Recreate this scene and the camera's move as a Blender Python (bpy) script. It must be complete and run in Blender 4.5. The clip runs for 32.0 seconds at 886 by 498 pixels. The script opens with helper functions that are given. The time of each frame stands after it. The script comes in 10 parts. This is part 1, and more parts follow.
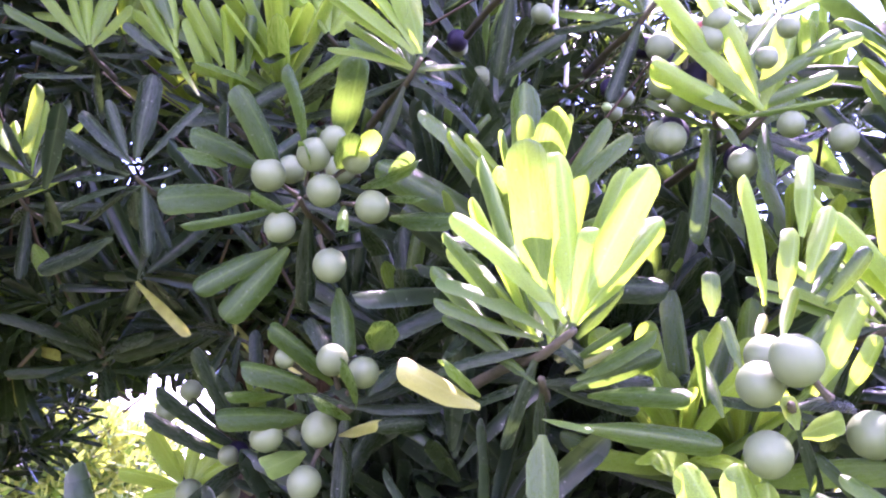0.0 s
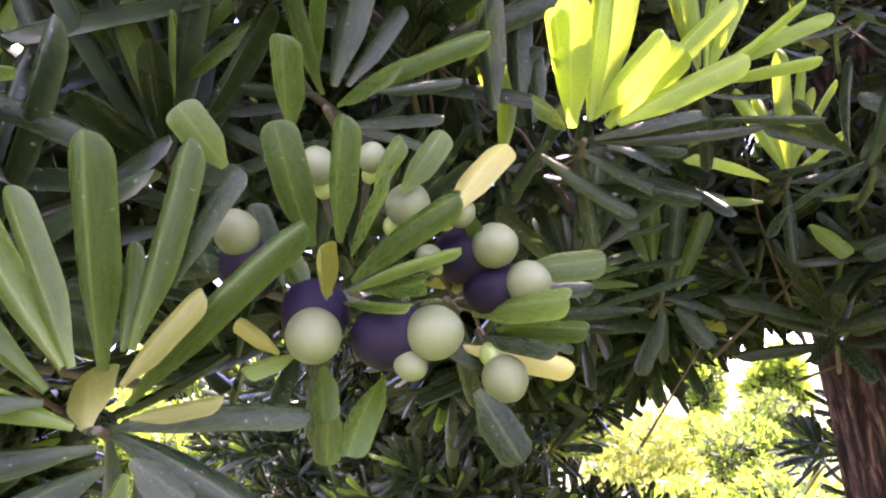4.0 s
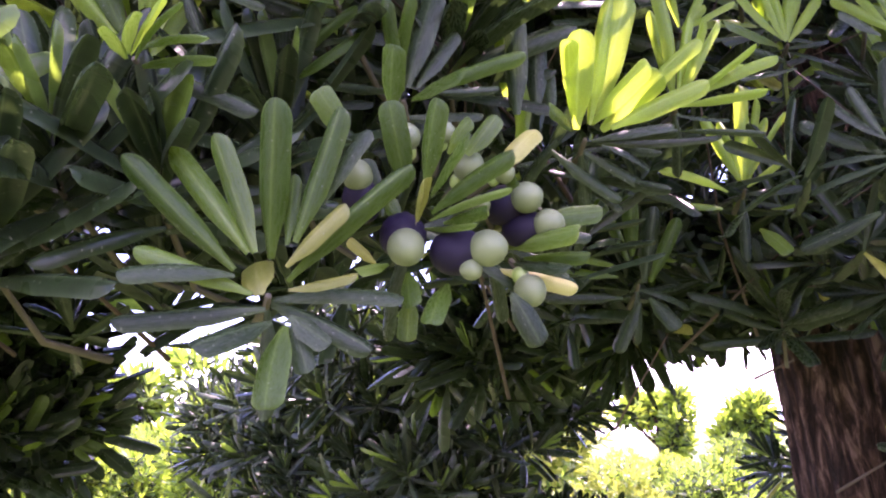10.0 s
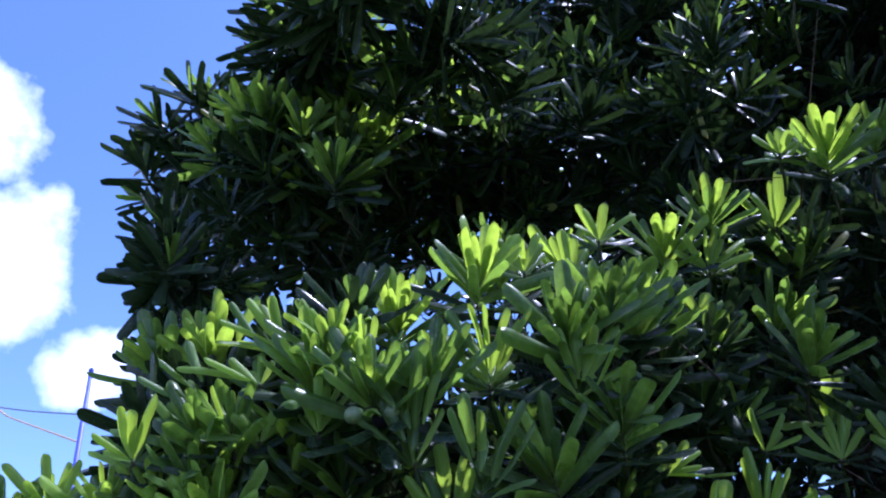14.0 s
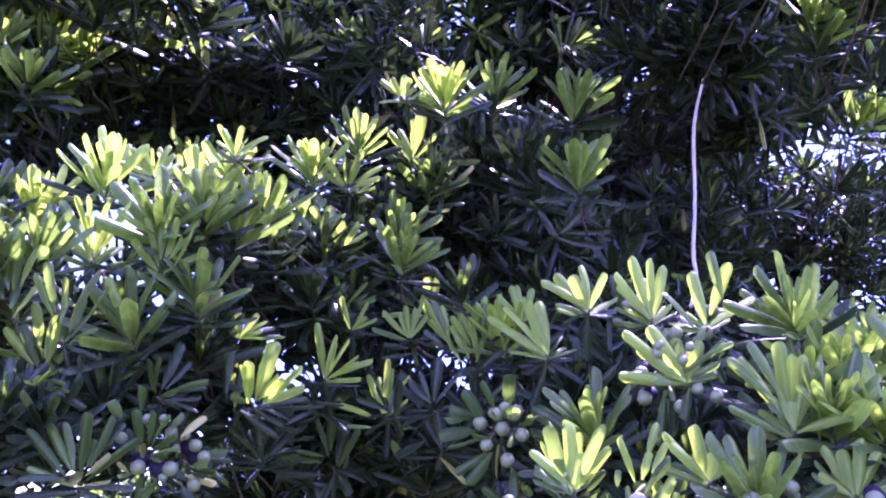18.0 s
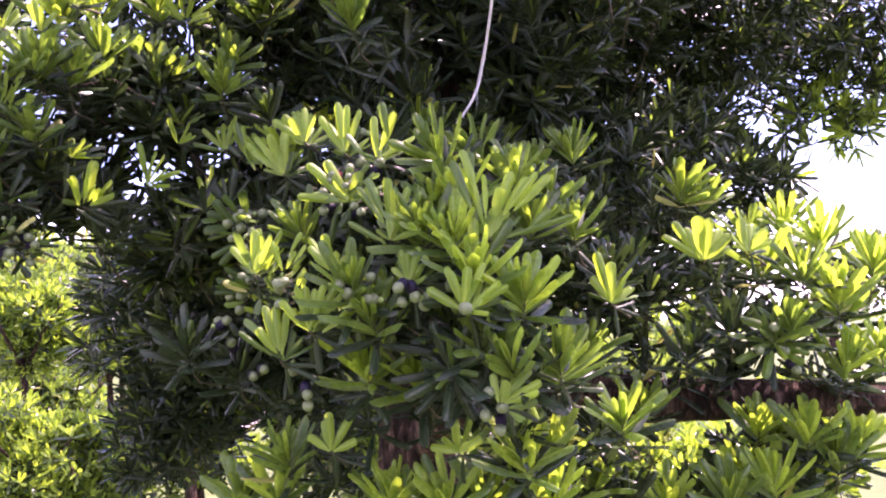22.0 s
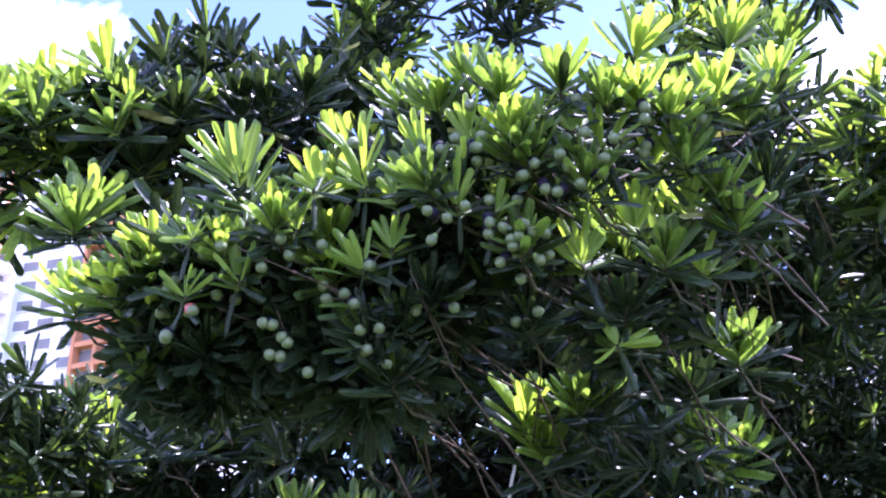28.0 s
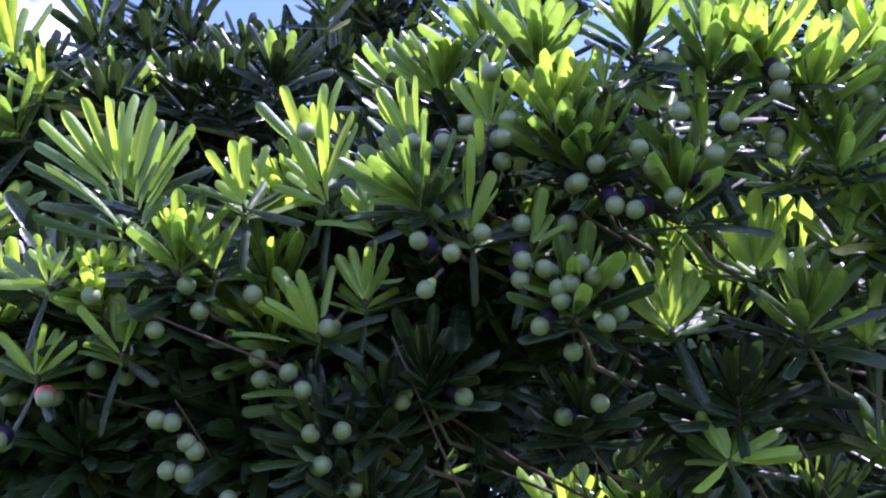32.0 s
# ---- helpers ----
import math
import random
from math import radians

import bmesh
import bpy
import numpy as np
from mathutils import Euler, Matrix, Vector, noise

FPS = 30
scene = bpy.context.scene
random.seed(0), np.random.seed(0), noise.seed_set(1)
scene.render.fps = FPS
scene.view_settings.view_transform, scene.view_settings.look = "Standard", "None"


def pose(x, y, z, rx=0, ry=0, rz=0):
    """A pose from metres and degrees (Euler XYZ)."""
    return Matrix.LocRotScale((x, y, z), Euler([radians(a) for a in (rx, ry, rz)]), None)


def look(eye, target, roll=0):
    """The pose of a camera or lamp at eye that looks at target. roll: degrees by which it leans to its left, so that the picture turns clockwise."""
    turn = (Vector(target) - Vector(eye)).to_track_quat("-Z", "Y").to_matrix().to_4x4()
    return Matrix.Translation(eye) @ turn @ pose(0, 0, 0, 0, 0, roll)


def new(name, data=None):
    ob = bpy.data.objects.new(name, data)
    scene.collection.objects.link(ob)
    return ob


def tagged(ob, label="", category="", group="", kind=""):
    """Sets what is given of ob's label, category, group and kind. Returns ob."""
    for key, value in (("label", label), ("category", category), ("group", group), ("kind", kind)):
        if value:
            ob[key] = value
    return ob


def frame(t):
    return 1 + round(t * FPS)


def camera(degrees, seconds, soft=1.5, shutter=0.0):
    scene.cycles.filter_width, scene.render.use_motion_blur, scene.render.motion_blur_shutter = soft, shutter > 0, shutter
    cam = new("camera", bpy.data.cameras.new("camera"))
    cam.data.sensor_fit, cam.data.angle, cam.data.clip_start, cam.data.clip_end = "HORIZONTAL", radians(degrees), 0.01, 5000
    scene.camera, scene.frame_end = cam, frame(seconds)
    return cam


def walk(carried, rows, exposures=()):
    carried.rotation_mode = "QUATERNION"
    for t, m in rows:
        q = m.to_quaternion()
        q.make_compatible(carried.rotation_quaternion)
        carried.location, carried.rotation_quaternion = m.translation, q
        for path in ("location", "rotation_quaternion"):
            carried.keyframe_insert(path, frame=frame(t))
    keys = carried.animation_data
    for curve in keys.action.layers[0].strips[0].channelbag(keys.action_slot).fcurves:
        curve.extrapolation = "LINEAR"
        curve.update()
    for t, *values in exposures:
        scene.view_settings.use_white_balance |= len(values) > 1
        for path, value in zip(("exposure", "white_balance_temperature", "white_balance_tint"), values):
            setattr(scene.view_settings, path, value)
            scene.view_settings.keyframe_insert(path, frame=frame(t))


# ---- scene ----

# ---- camera ----
cam = camera(56.3, 32.0, 2.1)
PATH = [
    (0.0, pose(0.0538, 0.0748, 1.5705, 103.503, 4.391, 3.363)),
    (0.5, pose(0.0497, 0.0757, 1.5687, 103.482, 4.470, 3.026)),
    (1.0, pose(0.0194, 0.0564, 1.5823, 103.987, 5.090, 6.015)),
    (1.5, pose(-0.0148, 0.0522, 1.6003, 103.907, 7.380, 12.271)),
    (2.0, pose(-0.0501, 0.0529, 1.6142, 103.955, 8.175, 18.088)),
    (2.5, pose(-0.0746, 0.0564, 1.6233, 103.552, 7.839, 22.448)),
    (3.0, pose(-0.0981, 0.0553, 1.6233, 103.142, 8.614, 26.094)),
    (3.5, pose(-0.1230, 0.0631, 1.6314, 102.727, 9.724, 29.510)),
    (4.0, pose(-0.1240, 0.0568, 1.6189, 101.571, 6.642, 32.102)),
    (4.5, pose(-0.1250, 0.0579, 1.6135, 101.421, 5.929, 30.635)),
    (6.5, pose(-0.1253, 0.0617, 1.6116, 102.507, 6.486, 29.915)),
    (7.0, pose(-0.1232, 0.0538, 1.6139, 102.723, 6.485, 29.968)),
    (7.5, pose(-0.1222, 0.0508, 1.6130, 103.041, 6.287, 29.939)),
    (8.0, pose(-0.1263, 0.0417, 1.6127, 103.329, 5.894, 29.810)),
    (8.5, pose(-0.1255, 0.0325, 1.6081, 103.856, 5.792, 29.743)),
    (9.0, pose(-0.1209, 0.0191, 1.6005, 104.103, 5.305, 29.617)),
    (9.5, pose(-0.1153, 0.0027, 1.5931, 104.084, 4.824, 29.709)),
    (10.0, pose(-0.1081, -0.0181, 1.5787, 103.747, 4.638, 30.011)),
    (10.5, pose(-0.0976, -0.0326, 1.5689, 103.626, 4.250, 29.967)),
    (11.0, pose(-0.0693, -0.0693, 1.5553, 103.809, 3.582, 30.415)),
    (11.5, pose(-0.0321, -0.1531, 1.5618, 106.654, 2.228, 35.040)),
    (12.0, pose(-0.0210, -0.2180, 1.6037, 108.832, 2.004, 38.759)),
    (12.5, pose(-0.0107, -0.2487, 1.6288, 111.540, 1.863, 39.807)),
    (13.0, pose(0.0059, -0.2681, 1.6400, 114.631, 1.735, 39.654)),
    (13.5, pose(-0.0074, -0.2804, 1.6343, 117.812, 2.221, 36.747)),
    (15.5, pose(0.0276, -0.2914, 1.6340, 118.253, 2.218, 35.594)),
    (16.0, pose(0.0770, -0.2940, 1.6206, 119.737, 3.193, 35.442)),
    (16.5, pose(0.0799, -0.2731, 1.6183, 120.496, 4.365, 28.352)),
    (17.0, pose(0.0759, -0.2721, 1.5994, 118.840, 5.096, 22.756)),
    (17.5, pose(0.1536, -0.2724, 1.5733, 115.533, 4.091, 23.663)),
    (18.0, pose(0.2448, -0.2962, 1.5368, 112.584, 3.410, 25.445)),
    (18.5, pose(0.2931, -0.3239, 1.5227, 109.092, 2.742, 25.517)),
    (19.0, pose(0.2910, -0.3370, 1.5014, 105.386, 2.928, 22.639)),
    (19.5, pose(0.2897, -0.3353, 1.4763, 103.785, 2.738, 19.684)),
    (20.0, pose(0.3220, -0.3080, 1.4602, 101.818, 3.489, 19.133)),
    (20.5, pose(0.4056, -0.3264, 1.4909, 100.000, 3.541, 20.899)),
    (21.0, pose(0.4651, -0.3349, 1.4983, 97.750, 2.468, 18.207)),
    (21.5, pose(0.6321, -0.3619, 1.5140, 97.419, 1.650, 24.038)),
    (22.0, pose(0.6652, -0.3748, 1.5341, 95.414, 2.156, 29.325)),
    (22.5, pose(0.6626, -0.3614, 1.5235, 94.575, 3.455, 29.711)),
    (23.0, pose(0.7796, -0.2894, 1.5177, 94.503, 3.451, 35.934)),
    (23.5, pose(0.9200, -0.2540, 1.5216, 93.328, 3.200, 43.091)),
    (24.0, pose(0.9414, -0.2356, 1.5466, 94.791, 3.302, 43.436)),
    (24.5, pose(0.9424, -0.2086, 1.5852, 99.789, 5.580, 45.404)),
    (25.0, pose(1.0059, -0.1321, 1.6110, 104.784, 5.051, 50.754)),
    (25.5, pose(1.0826, -0.0754, 1.6392, 109.912, 3.113, 53.701)),
    (26.0, pose(1.1439, -0.0431, 1.6825, 115.514, 2.587, 55.430)),
    (26.5, pose(1.1617, -0.0273, 1.6968, 118.010, 1.451, 56.199)),
    (28.5, pose(0.8932, 0.1072, 1.9985, 116.287, 3.951, 55.412)),
    (29.0, pose(0.8320, 0.1620, 2.0340, 117.270, 3.583, 56.233)),
    (29.5, pose(0.8097, 0.1807, 2.0472, 117.866, 3.500, 56.012)),
    (30.0, pose(0.8016, 0.1766, 2.0468, 117.286, 3.770, 55.613)),
    (30.5, pose(0.8021, 0.1661, 2.0554, 116.096, 3.951, 55.352)),
    (31.0, pose(0.7988, 0.1608, 2.0498, 117.505, 3.594, 55.518)),
    (31.5, pose(0.8077, 0.1757, 2.0475, 117.768, 2.957, 56.483)),
    (32.0, pose(0.8137, 0.1917, 2.0474, 118.210, 2.510, 56.966)),
]
walk(cam, PATH, [
    (0.0, 3.65, 5800, 80), (1.0, 3.6, 6200, 74), (2.0, 3.55, 6750, 66), (3.0, 3.5, 6900, 66), (9.0, 3.55, 6700, 70), (10.0, 3.2, 6400, 72), (10.5, 2.95, 6100, 66),
    (11.0, 2.8, 6300, 63), (11.5, 2.3, 6000, 46), (12.0, 2.3, 5800, 40), (12.8, 1.5, 5300, 32), (13.5, 1.1, 5000, 30), (15.5, 0.9, 4800, 56),
    (17.0, 2.6, 4700, 92), (18.0, 2.7, 5100, 98), (19.0, 2.85, 5750, 84), (20.0, 2.8, 6300, 76), (22.0, 2.5, 6700, 65), (24.0, 2.15, 6700, 54), (25.0, 2.5, 5950, 72), (26.0, 1.85, 5700, 54),
    (28.5, 2.3, 5300, 50), (29.0, 2.15, 5300, 50), (30.0, 1.85, 5300, 48), (32.0, 1.8, 5300, 48)])

# ---- world and sun ----
SUN_EL, SUN_YAW = 63.0, -42.0          # height of the sun; its bearing, to the left of +y
world = bpy.data.worlds.new("sky")
scene.world = world
world.use_nodes = True
wn, wl = world.node_tree.nodes, world.node_tree.links
sky = wn.new("ShaderNodeTexSky")
sky.sky_type, sky.sun_disc = "NISHITA", False
sky.sun_elevation, sky.sun_rotation = radians(SUN_EL), radians(-SUN_YAW)
sky.air_density, sky.dust_density, sky.ozone_density = 0.9, 0.6, 3.0
wcoord = wn.new("ShaderNodeTexCoord")
cloud = wn.new("ShaderNodeTexNoise")
cloud.inputs["Scale"].default_value, cloud.inputs["Detail"].default_value = 5.5, 10.0
cloud.inputs["Roughness"].default_value = 0.55
ramp = wn.new("ShaderNodeValToRGB")
ramp.color_ramp.elements[0].position, ramp.color_ramp.elements[1].position = 0.52, 0.68
mixw = wn.new("ShaderNodeMix")
mixw.data_type = "RGBA"
mixw.inputs["B"].default_value = (8.6, 8.9, 9.6, 1)
wl.new(wcoord.outputs["Generated"], cloud.inputs["Vector"])


def cloud_bank(bearing, height, spread, last):
    """A heap of cloud round one direction of the sky: the larger of it and the last one."""
    d = wn.new("ShaderNodeVectorMath")
    d.operation = "DISTANCE"
    b, h = radians(bearing), radians(height)
    d.inputs[1].default_value = (-math.sin(b) * math.cos(h), math.cos(b) * math.cos(h), math.sin(h))
    wl.new(wcoord.outputs["Generated"], d.inputs[0])
    r = wn.new("ShaderNodeMapRange")
    r.inputs["From Min"].default_value, r.inputs["From Max"].default_value = 0.0, 2 * math.sin(radians(spread) / 2)
    r.inputs["To Min"].default_value, r.inputs["To Max"].default_value = 0.30, -0.12
    wl.new(d.outputs["Value"], r.inputs["Value"])
    if last is None:
        return r.outputs["Result"]
    top = wn.new("ShaderNodeMath")
    top.operation = "MAXIMUM"
    wl.new(last, top.inputs[0]); wl.new(r.outputs["Result"], top.inputs[1])
    return top.outputs[0]


bank = None
for _c in ((66, 25, 9), (70, 32, 7), (60, 19, 5), (85, 36, 9), (94, 31, 12), (72, 10, 9), (20, 30, 16), (-30, 40, 20), (150, 30, 30), (-120, 40, 35), (200, 55, 25)):
    bank = cloud_bank(*_c, bank)
heap = wn.new("ShaderNodeMath")
wl.new(cloud.outputs["Fac"], heap.inputs[0]); wl.new(bank, heap.inputs[1])
wl.new(heap.outputs[0], ramp.inputs["Fac"])
# haze near the horizon
sep = wn.new("ShaderNodeSeparateXYZ")
wl.new(wcoord.outputs["Generated"], sep.inputs["Vector"])
haze = wn.new("ShaderNodeMapRange")
haze.inputs["From Min"].default_value, haze.inputs["From Max"].default_value = 0.03, 0.17
haze.inputs["To Min"].default_value, haze.inputs["To Max"].default_value = 0.95, 0.0
wl.new(sep.outputs["Z"], haze.inputs["Value"])
mx = wn.new("ShaderNodeMath")
mx.operation = "MAXIMUM"
wl.new(ramp.outputs["Color"], mx.inputs[0])
wl.new(haze.outputs["Result"], mx.inputs[1])
wl.new(mx.outputs["Value"], mixw.inputs["Factor"])
wl.new(sky.outputs["Color"], mixw.inputs["A"])
wl.new(mixw.outputs["Result"], wn["Background"].inputs["Color"])
wn["Background"].inputs["Strength"].default_value = 0.125

sun = new("sun", bpy.data.lights.new("sun", "SUN"))
sun.data.energy, sun.data.angle, sun.data.color = 4.4, radians(0.6), (1.0, 0.95, 0.86)
_sy, _se = radians(SUN_YAW), radians(SUN_EL)
TO_SUN = Vector((-math.sin(_sy) * math.cos(_se), math.cos(_sy) * math.cos(_se), math.sin(_se)))
sun.matrix_world = look(TO_SUN * 30, (0, 0, 0))


# ---- materials ----
def base_material(name):
    m = bpy.data.materials.new(name)
    m.use_nodes = True
    return m, m.node_tree.nodes, m.node_tree.links, m.node_tree.nodes["Principled BSDF"]


def ramp_node(n, stops):
    r = n.new("ShaderNodeValToRGB")
    while len(r.color_ramp.elements) < len(stops):
        r.color_ramp.elements.new(0.5)
    for e, (p, c) in zip(r.color_ramp.elements, stops):
        e.position, e.color = p, (*c, 1)
    return r


def leaf_material(name, dark, light, through_col, rib, mix=0.4, rough=0.38, yellowing=None, gleam=0.45):
    """Leathery leaf: pale midrib, mottled blade, light that shines through."""
    m, n, l, p = base_material(name)
    info, geo = n.new("ShaderNodeObjectInfo"), n.new("ShaderNodeNewGeometry")
    add = n.new("ShaderNodeMath"); add.operation = "ADD"
    l.new(info.outputs["Random"], add.inputs[0]); l.new(geo.outputs["Random Per Island"], add.inputs[1])
    fr = n.new("ShaderNodeMath"); fr.operation = "FRACT"
    l.new(add.outputs[0], fr.inputs[0])
    stops = [(0.0, dark), (0.96, light)] + ([(1.0, yellowing)] if yellowing else [])
    tone = ramp_node(n, stops)
    l.new(fr.outputs[0], tone.inputs["Fac"])
    tc = n.new("ShaderNodeTexCoord")
    mott = n.new("ShaderNodeTexNoise")
    mott.inputs["Scale"].default_value, mott.inputs["Detail"].default_value = 160.0, 4.0
    l.new(tc.outputs["Object"], mott.inputs["Vector"])
    mr = n.new("ShaderNodeMapRange")
    mr.inputs["From Min"].default_value, mr.inputs["From Max"].default_value = 0.3, 0.7
    mr.inputs["To Min"].default_value, mr.inputs["To Max"].default_value = 0.78, 1.2
    l.new(mott.outputs["Fac"], mr.inputs["Value"])
    streak = n.new("ShaderNodeTexNoise"); streak.inputs["Scale"].default_value = 9.0
    smap = n.new("ShaderNodeMapping"); smap.inputs["Scale"].default_value = (7.0, 1.0, 7.0)
    l.new(tc.outputs["Object"], smap.inputs["Vector"]); l.new(smap.outputs["Vector"], streak.inputs["Vector"])
    gloss = n.new("ShaderNodeMapRange")
    gloss.inputs["From Min"].default_value, gloss.inputs["From Max"].default_value = 0.35, 0.65
    gloss.inputs["To Min"].default_value, gloss.inputs["To Max"].default_value = rough - 0.08, rough + 0.12
    l.new(streak.outputs["Fac"], gloss.inputs["Value"]); l.new(gloss.outputs["Result"], p.inputs["Roughness"])
    mul = n.new("ShaderNodeMix"); mul.data_type, mul.blend_type = "RGBA", "MULTIPLY"
    mul.inputs["Factor"].default_value = 1.0
    l.new(tone.outputs["Color"], mul.inputs["A"]); l.new(mr.outputs["Result"], mul.inputs["B"])
    # midrib and pale rim across the blade
    uv = n.new("ShaderNodeUVMap"); uv.uv_map = "blade"
    sx = n.new("ShaderNodeSeparateXYZ"); l.new(uv.outputs["UV"], sx.inputs["Vector"])
    band = ramp_node(n, [(0.0, (0.7, 0.7, 0.7)), (0.1, (0, 0, 0)), (0.44, (0, 0, 0)), (0.485, (1, 1, 1)), (0.515, (1, 1, 1)), (0.56, (0, 0, 0)), (0.9, (0, 0, 0)), (1.0, (0.7, 0.7, 0.7))])
    l.new(sx.outputs["X"], band.inputs["Fac"])
    half = n.new("ShaderNodeMath"); half.operation = "MULTIPLY"; half.inputs[1].default_value = 0.62
    l.new(band.outputs["Color"], half.inputs[0])
    ribmix = n.new("ShaderNodeMix"); ribmix.data_type = "RGBA"
    ribmix.inputs["B"].default_value = (*rib, 1)
    l.new(half.outputs[0], ribmix.inputs["Factor"]); l.new(mul.outputs["Result"], ribmix.inputs["A"])
    # yellower foot, and pale specks of lime and dust
    foot = n.new("ShaderNodeMapRange")
    foot.inputs["From Min"].default_value, foot.inputs["From Max"].default_value = 0.0, 0.3
    foot.inputs["To Min"].default_value, foot.inputs["To Max"].default_value = 0.5, 0.0
    l.new(sx.outputs["Y"], foot.inputs["Value"])
    footmix = n.new("ShaderNodeMix"); footmix.data_type = "RGBA"
    footmix.inputs["B"].default_value = (*rib, 1)
    l.new(foot.outputs["Result"], footmix.inputs["Factor"]); l.new(ribmix.outputs["Result"], footmix.inputs["A"])
    vor = n.new("ShaderNodeTexVoronoi"); vor.inputs["Scale"].default_value = 16.0
    vmap = n.new("ShaderNodeMapping"); vmap.inputs["Scale"].default_value = (0.18, 1.0, 1.0)
    add3 = n.new("ShaderNodeVectorMath"); add3.operation = "ADD"
    l.new(uv.outputs["UV"], vmap.inputs["Vector"])
    l.new(vmap.outputs["Vector"], add3.inputs[0]); l.new(fr.outputs[0], add3.inputs[1]); l.new(add3.outputs[0], vor.inputs["Vector"])
    speck = n.new("ShaderNodeMapRange")
    speck.inputs["From Min"].default_value, speck.inputs["From Max"].default_value = 0.05, 0.14
    speck.inputs["To Min"].default_value, speck.inputs["To Max"].default_value = 0.45, 0.0
    l.new(vor.outputs["Distance"], speck.inputs["Value"])
    dust = n.new("ShaderNodeMix"); dust.data_type = "RGBA"
    dust.inputs["B"].default_value = (0.34, 0.36, 0.28, 1)
    l.new(speck.outputs["Result"], dust.inputs["Factor"]); l.new(footmix.outputs["Result"], dust.inputs["A"])
    l.new(dust.outputs["Result"], p.inputs["Base Color"])
    p.inputs["Roughness"].default_value = rough
    p.inputs["Specular IOR Level"].default_value = gleam
    fine = n.new("ShaderNodeTexNoise"); fine.inputs["Scale"].default_value = 420.0
    l.new(tc.outputs["Object"], fine.inputs["Vector"])
    bump = n.new("ShaderNodeBump"); bump.inputs["Strength"].default_value, bump.inputs["Distance"].default_value = 0.25, 0.0006
    l.new(fine.outputs["Fac"], bump.inputs["Height"]); l.new(bump.outputs["Normal"], p.inputs["Normal"])
    tr = n.new("ShaderNodeBsdfTranslucent")
    tmul = n.new("ShaderNodeMix"); tmul.data_type, tmul.blend_type = "RGBA", "MULTIPLY"
    tmul.inputs["Factor"].default_value = 1.0
    tmul.inputs["A"].default_value = (*through_col, 1); l.new(mr.outputs["Result"], tmul.inputs["B"])
    l.new(tmul.outputs["Result"], tr.inputs["Color"])
    ms = n.new("ShaderNodeMixShader"); ms.inputs["Fac"].default_value = mix
    l.new(p.outputs["BSDF"], ms.inputs[1]); l.new(tr.outputs["BSDF"], ms.inputs[2])
    l.new(ms.outputs["Shader"], n["Material Output"].inputs["Surface"])
    return m


def mottled(name, a, b, scale=30.0, rough=0.7, bump=0.3, dist=0.004, stretch=(1, 1, 1), metal=0.0):
    m, n, l, p = base_material(name)
    tc = n.new("ShaderNodeTexCoord")
    mp = n.new("ShaderNodeMapping"); mp.inputs["Scale"].default_value = stretch
    l.new(tc.outputs["Object"], mp.inputs["Vector"])
    no = n.new("ShaderNodeTexNoise")
    no.inputs["Scale"].default_value, no.inputs["Detail"].default_value, no.inputs["Roughness"].default_value = scale, 8.0, 0.65
    l.new(mp.outputs["Vector"], no.inputs["Vector"])
    big = n.new("ShaderNodeTexNoise"); big.inputs["Scale"].default_value = scale * 0.13
    l.new(mp.outputs["Vector"], big.inputs["Vector"])
    mean = n.new("ShaderNodeMath"); mean.operation = "MULTIPLY_ADD"; mean.inputs[1].default_value = 0.6
    sc = n.new("ShaderNodeMath"); sc.operation = "MULTIPLY"; sc.inputs[1].default_value = 0.4
    l.new(big.outputs["Fac"], sc.inputs[0]); l.new(no.outputs["Fac"], mean.inputs[0]); l.new(sc.outputs[0], mean.inputs[2])
    r = ramp_node(n, [(0.32, a), (0.68, b)])
    l.new(mean.outputs[0], r.inputs["Fac"]); l.new(r.outputs["Color"], p.inputs["Base Color"])
    p.inputs["Roughness"].default_value, p.inputs["Metallic"].default_value = rough, metal
    bp = n.new("ShaderNodeBump"); bp.inputs["Strength"].default_value, bp.inputs["Distance"].default_value = bump, dist
    l.new(no.outputs["Fac"], bp.inputs["Height"]); l.new(bp.outputs["Normal"], p.inputs["Normal"])
    return m


# bright green of new growth, also used to make sunlit shoots lighter
YOUNG_LIT = leaf_material("leaf_young_lit", (0.095, 0.165, 0.028), (0.175, 0.275, 0.045), (0.50, 0.70, 0.045), (0.30, 0.40, 0.12), 0.48, 0.34, gleam=0.35)
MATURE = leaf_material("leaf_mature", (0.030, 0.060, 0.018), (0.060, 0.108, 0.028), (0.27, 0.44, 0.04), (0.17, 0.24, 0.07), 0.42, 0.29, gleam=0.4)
# dark green of old leaves, lowered further to hold the crown's inner shade
OLD_SHADED = leaf_material("leaf_old_shaded", (0.009, 0.019, 0.009), (0.019, 0.036, 0.015), (0.05, 0.09, 0.02), (0.055, 0.085, 0.035), 0.15, 0.27, gleam=0.24)
PALE = leaf_material("leaf_fading", (0.20, 0.22, 0.05), (0.33, 0.33, 0.09), (0.46, 0.46, 0.10), (0.36, 0.36, 0.13), 0.3, 0.42)
OLIVE = leaf_material("leaf_olive", (0.08, 0.10, 0.016), (0.13, 0.145, 0.026), (0.26, 0.3, 0.035), (0.18, 0.19, 0.06), 0.2, 0.4)
DEEP = leaf_material("leaf_deep_green", (0.013, 0.034, 0.007), (0.028, 0.060, 0.012), (0.17, 0.30, 0.03), (0.085, 0.14, 0.03), 0.30, 0.29, gleam=0.24)
SUNNY = leaf_material("leaf_sunny", (0.13, 0.17, 0.028), (0.21, 0.25, 0.042), (0.42, 0.50, 0.055), (0.26, 0.30, 0.10), 0.36, 0.5)
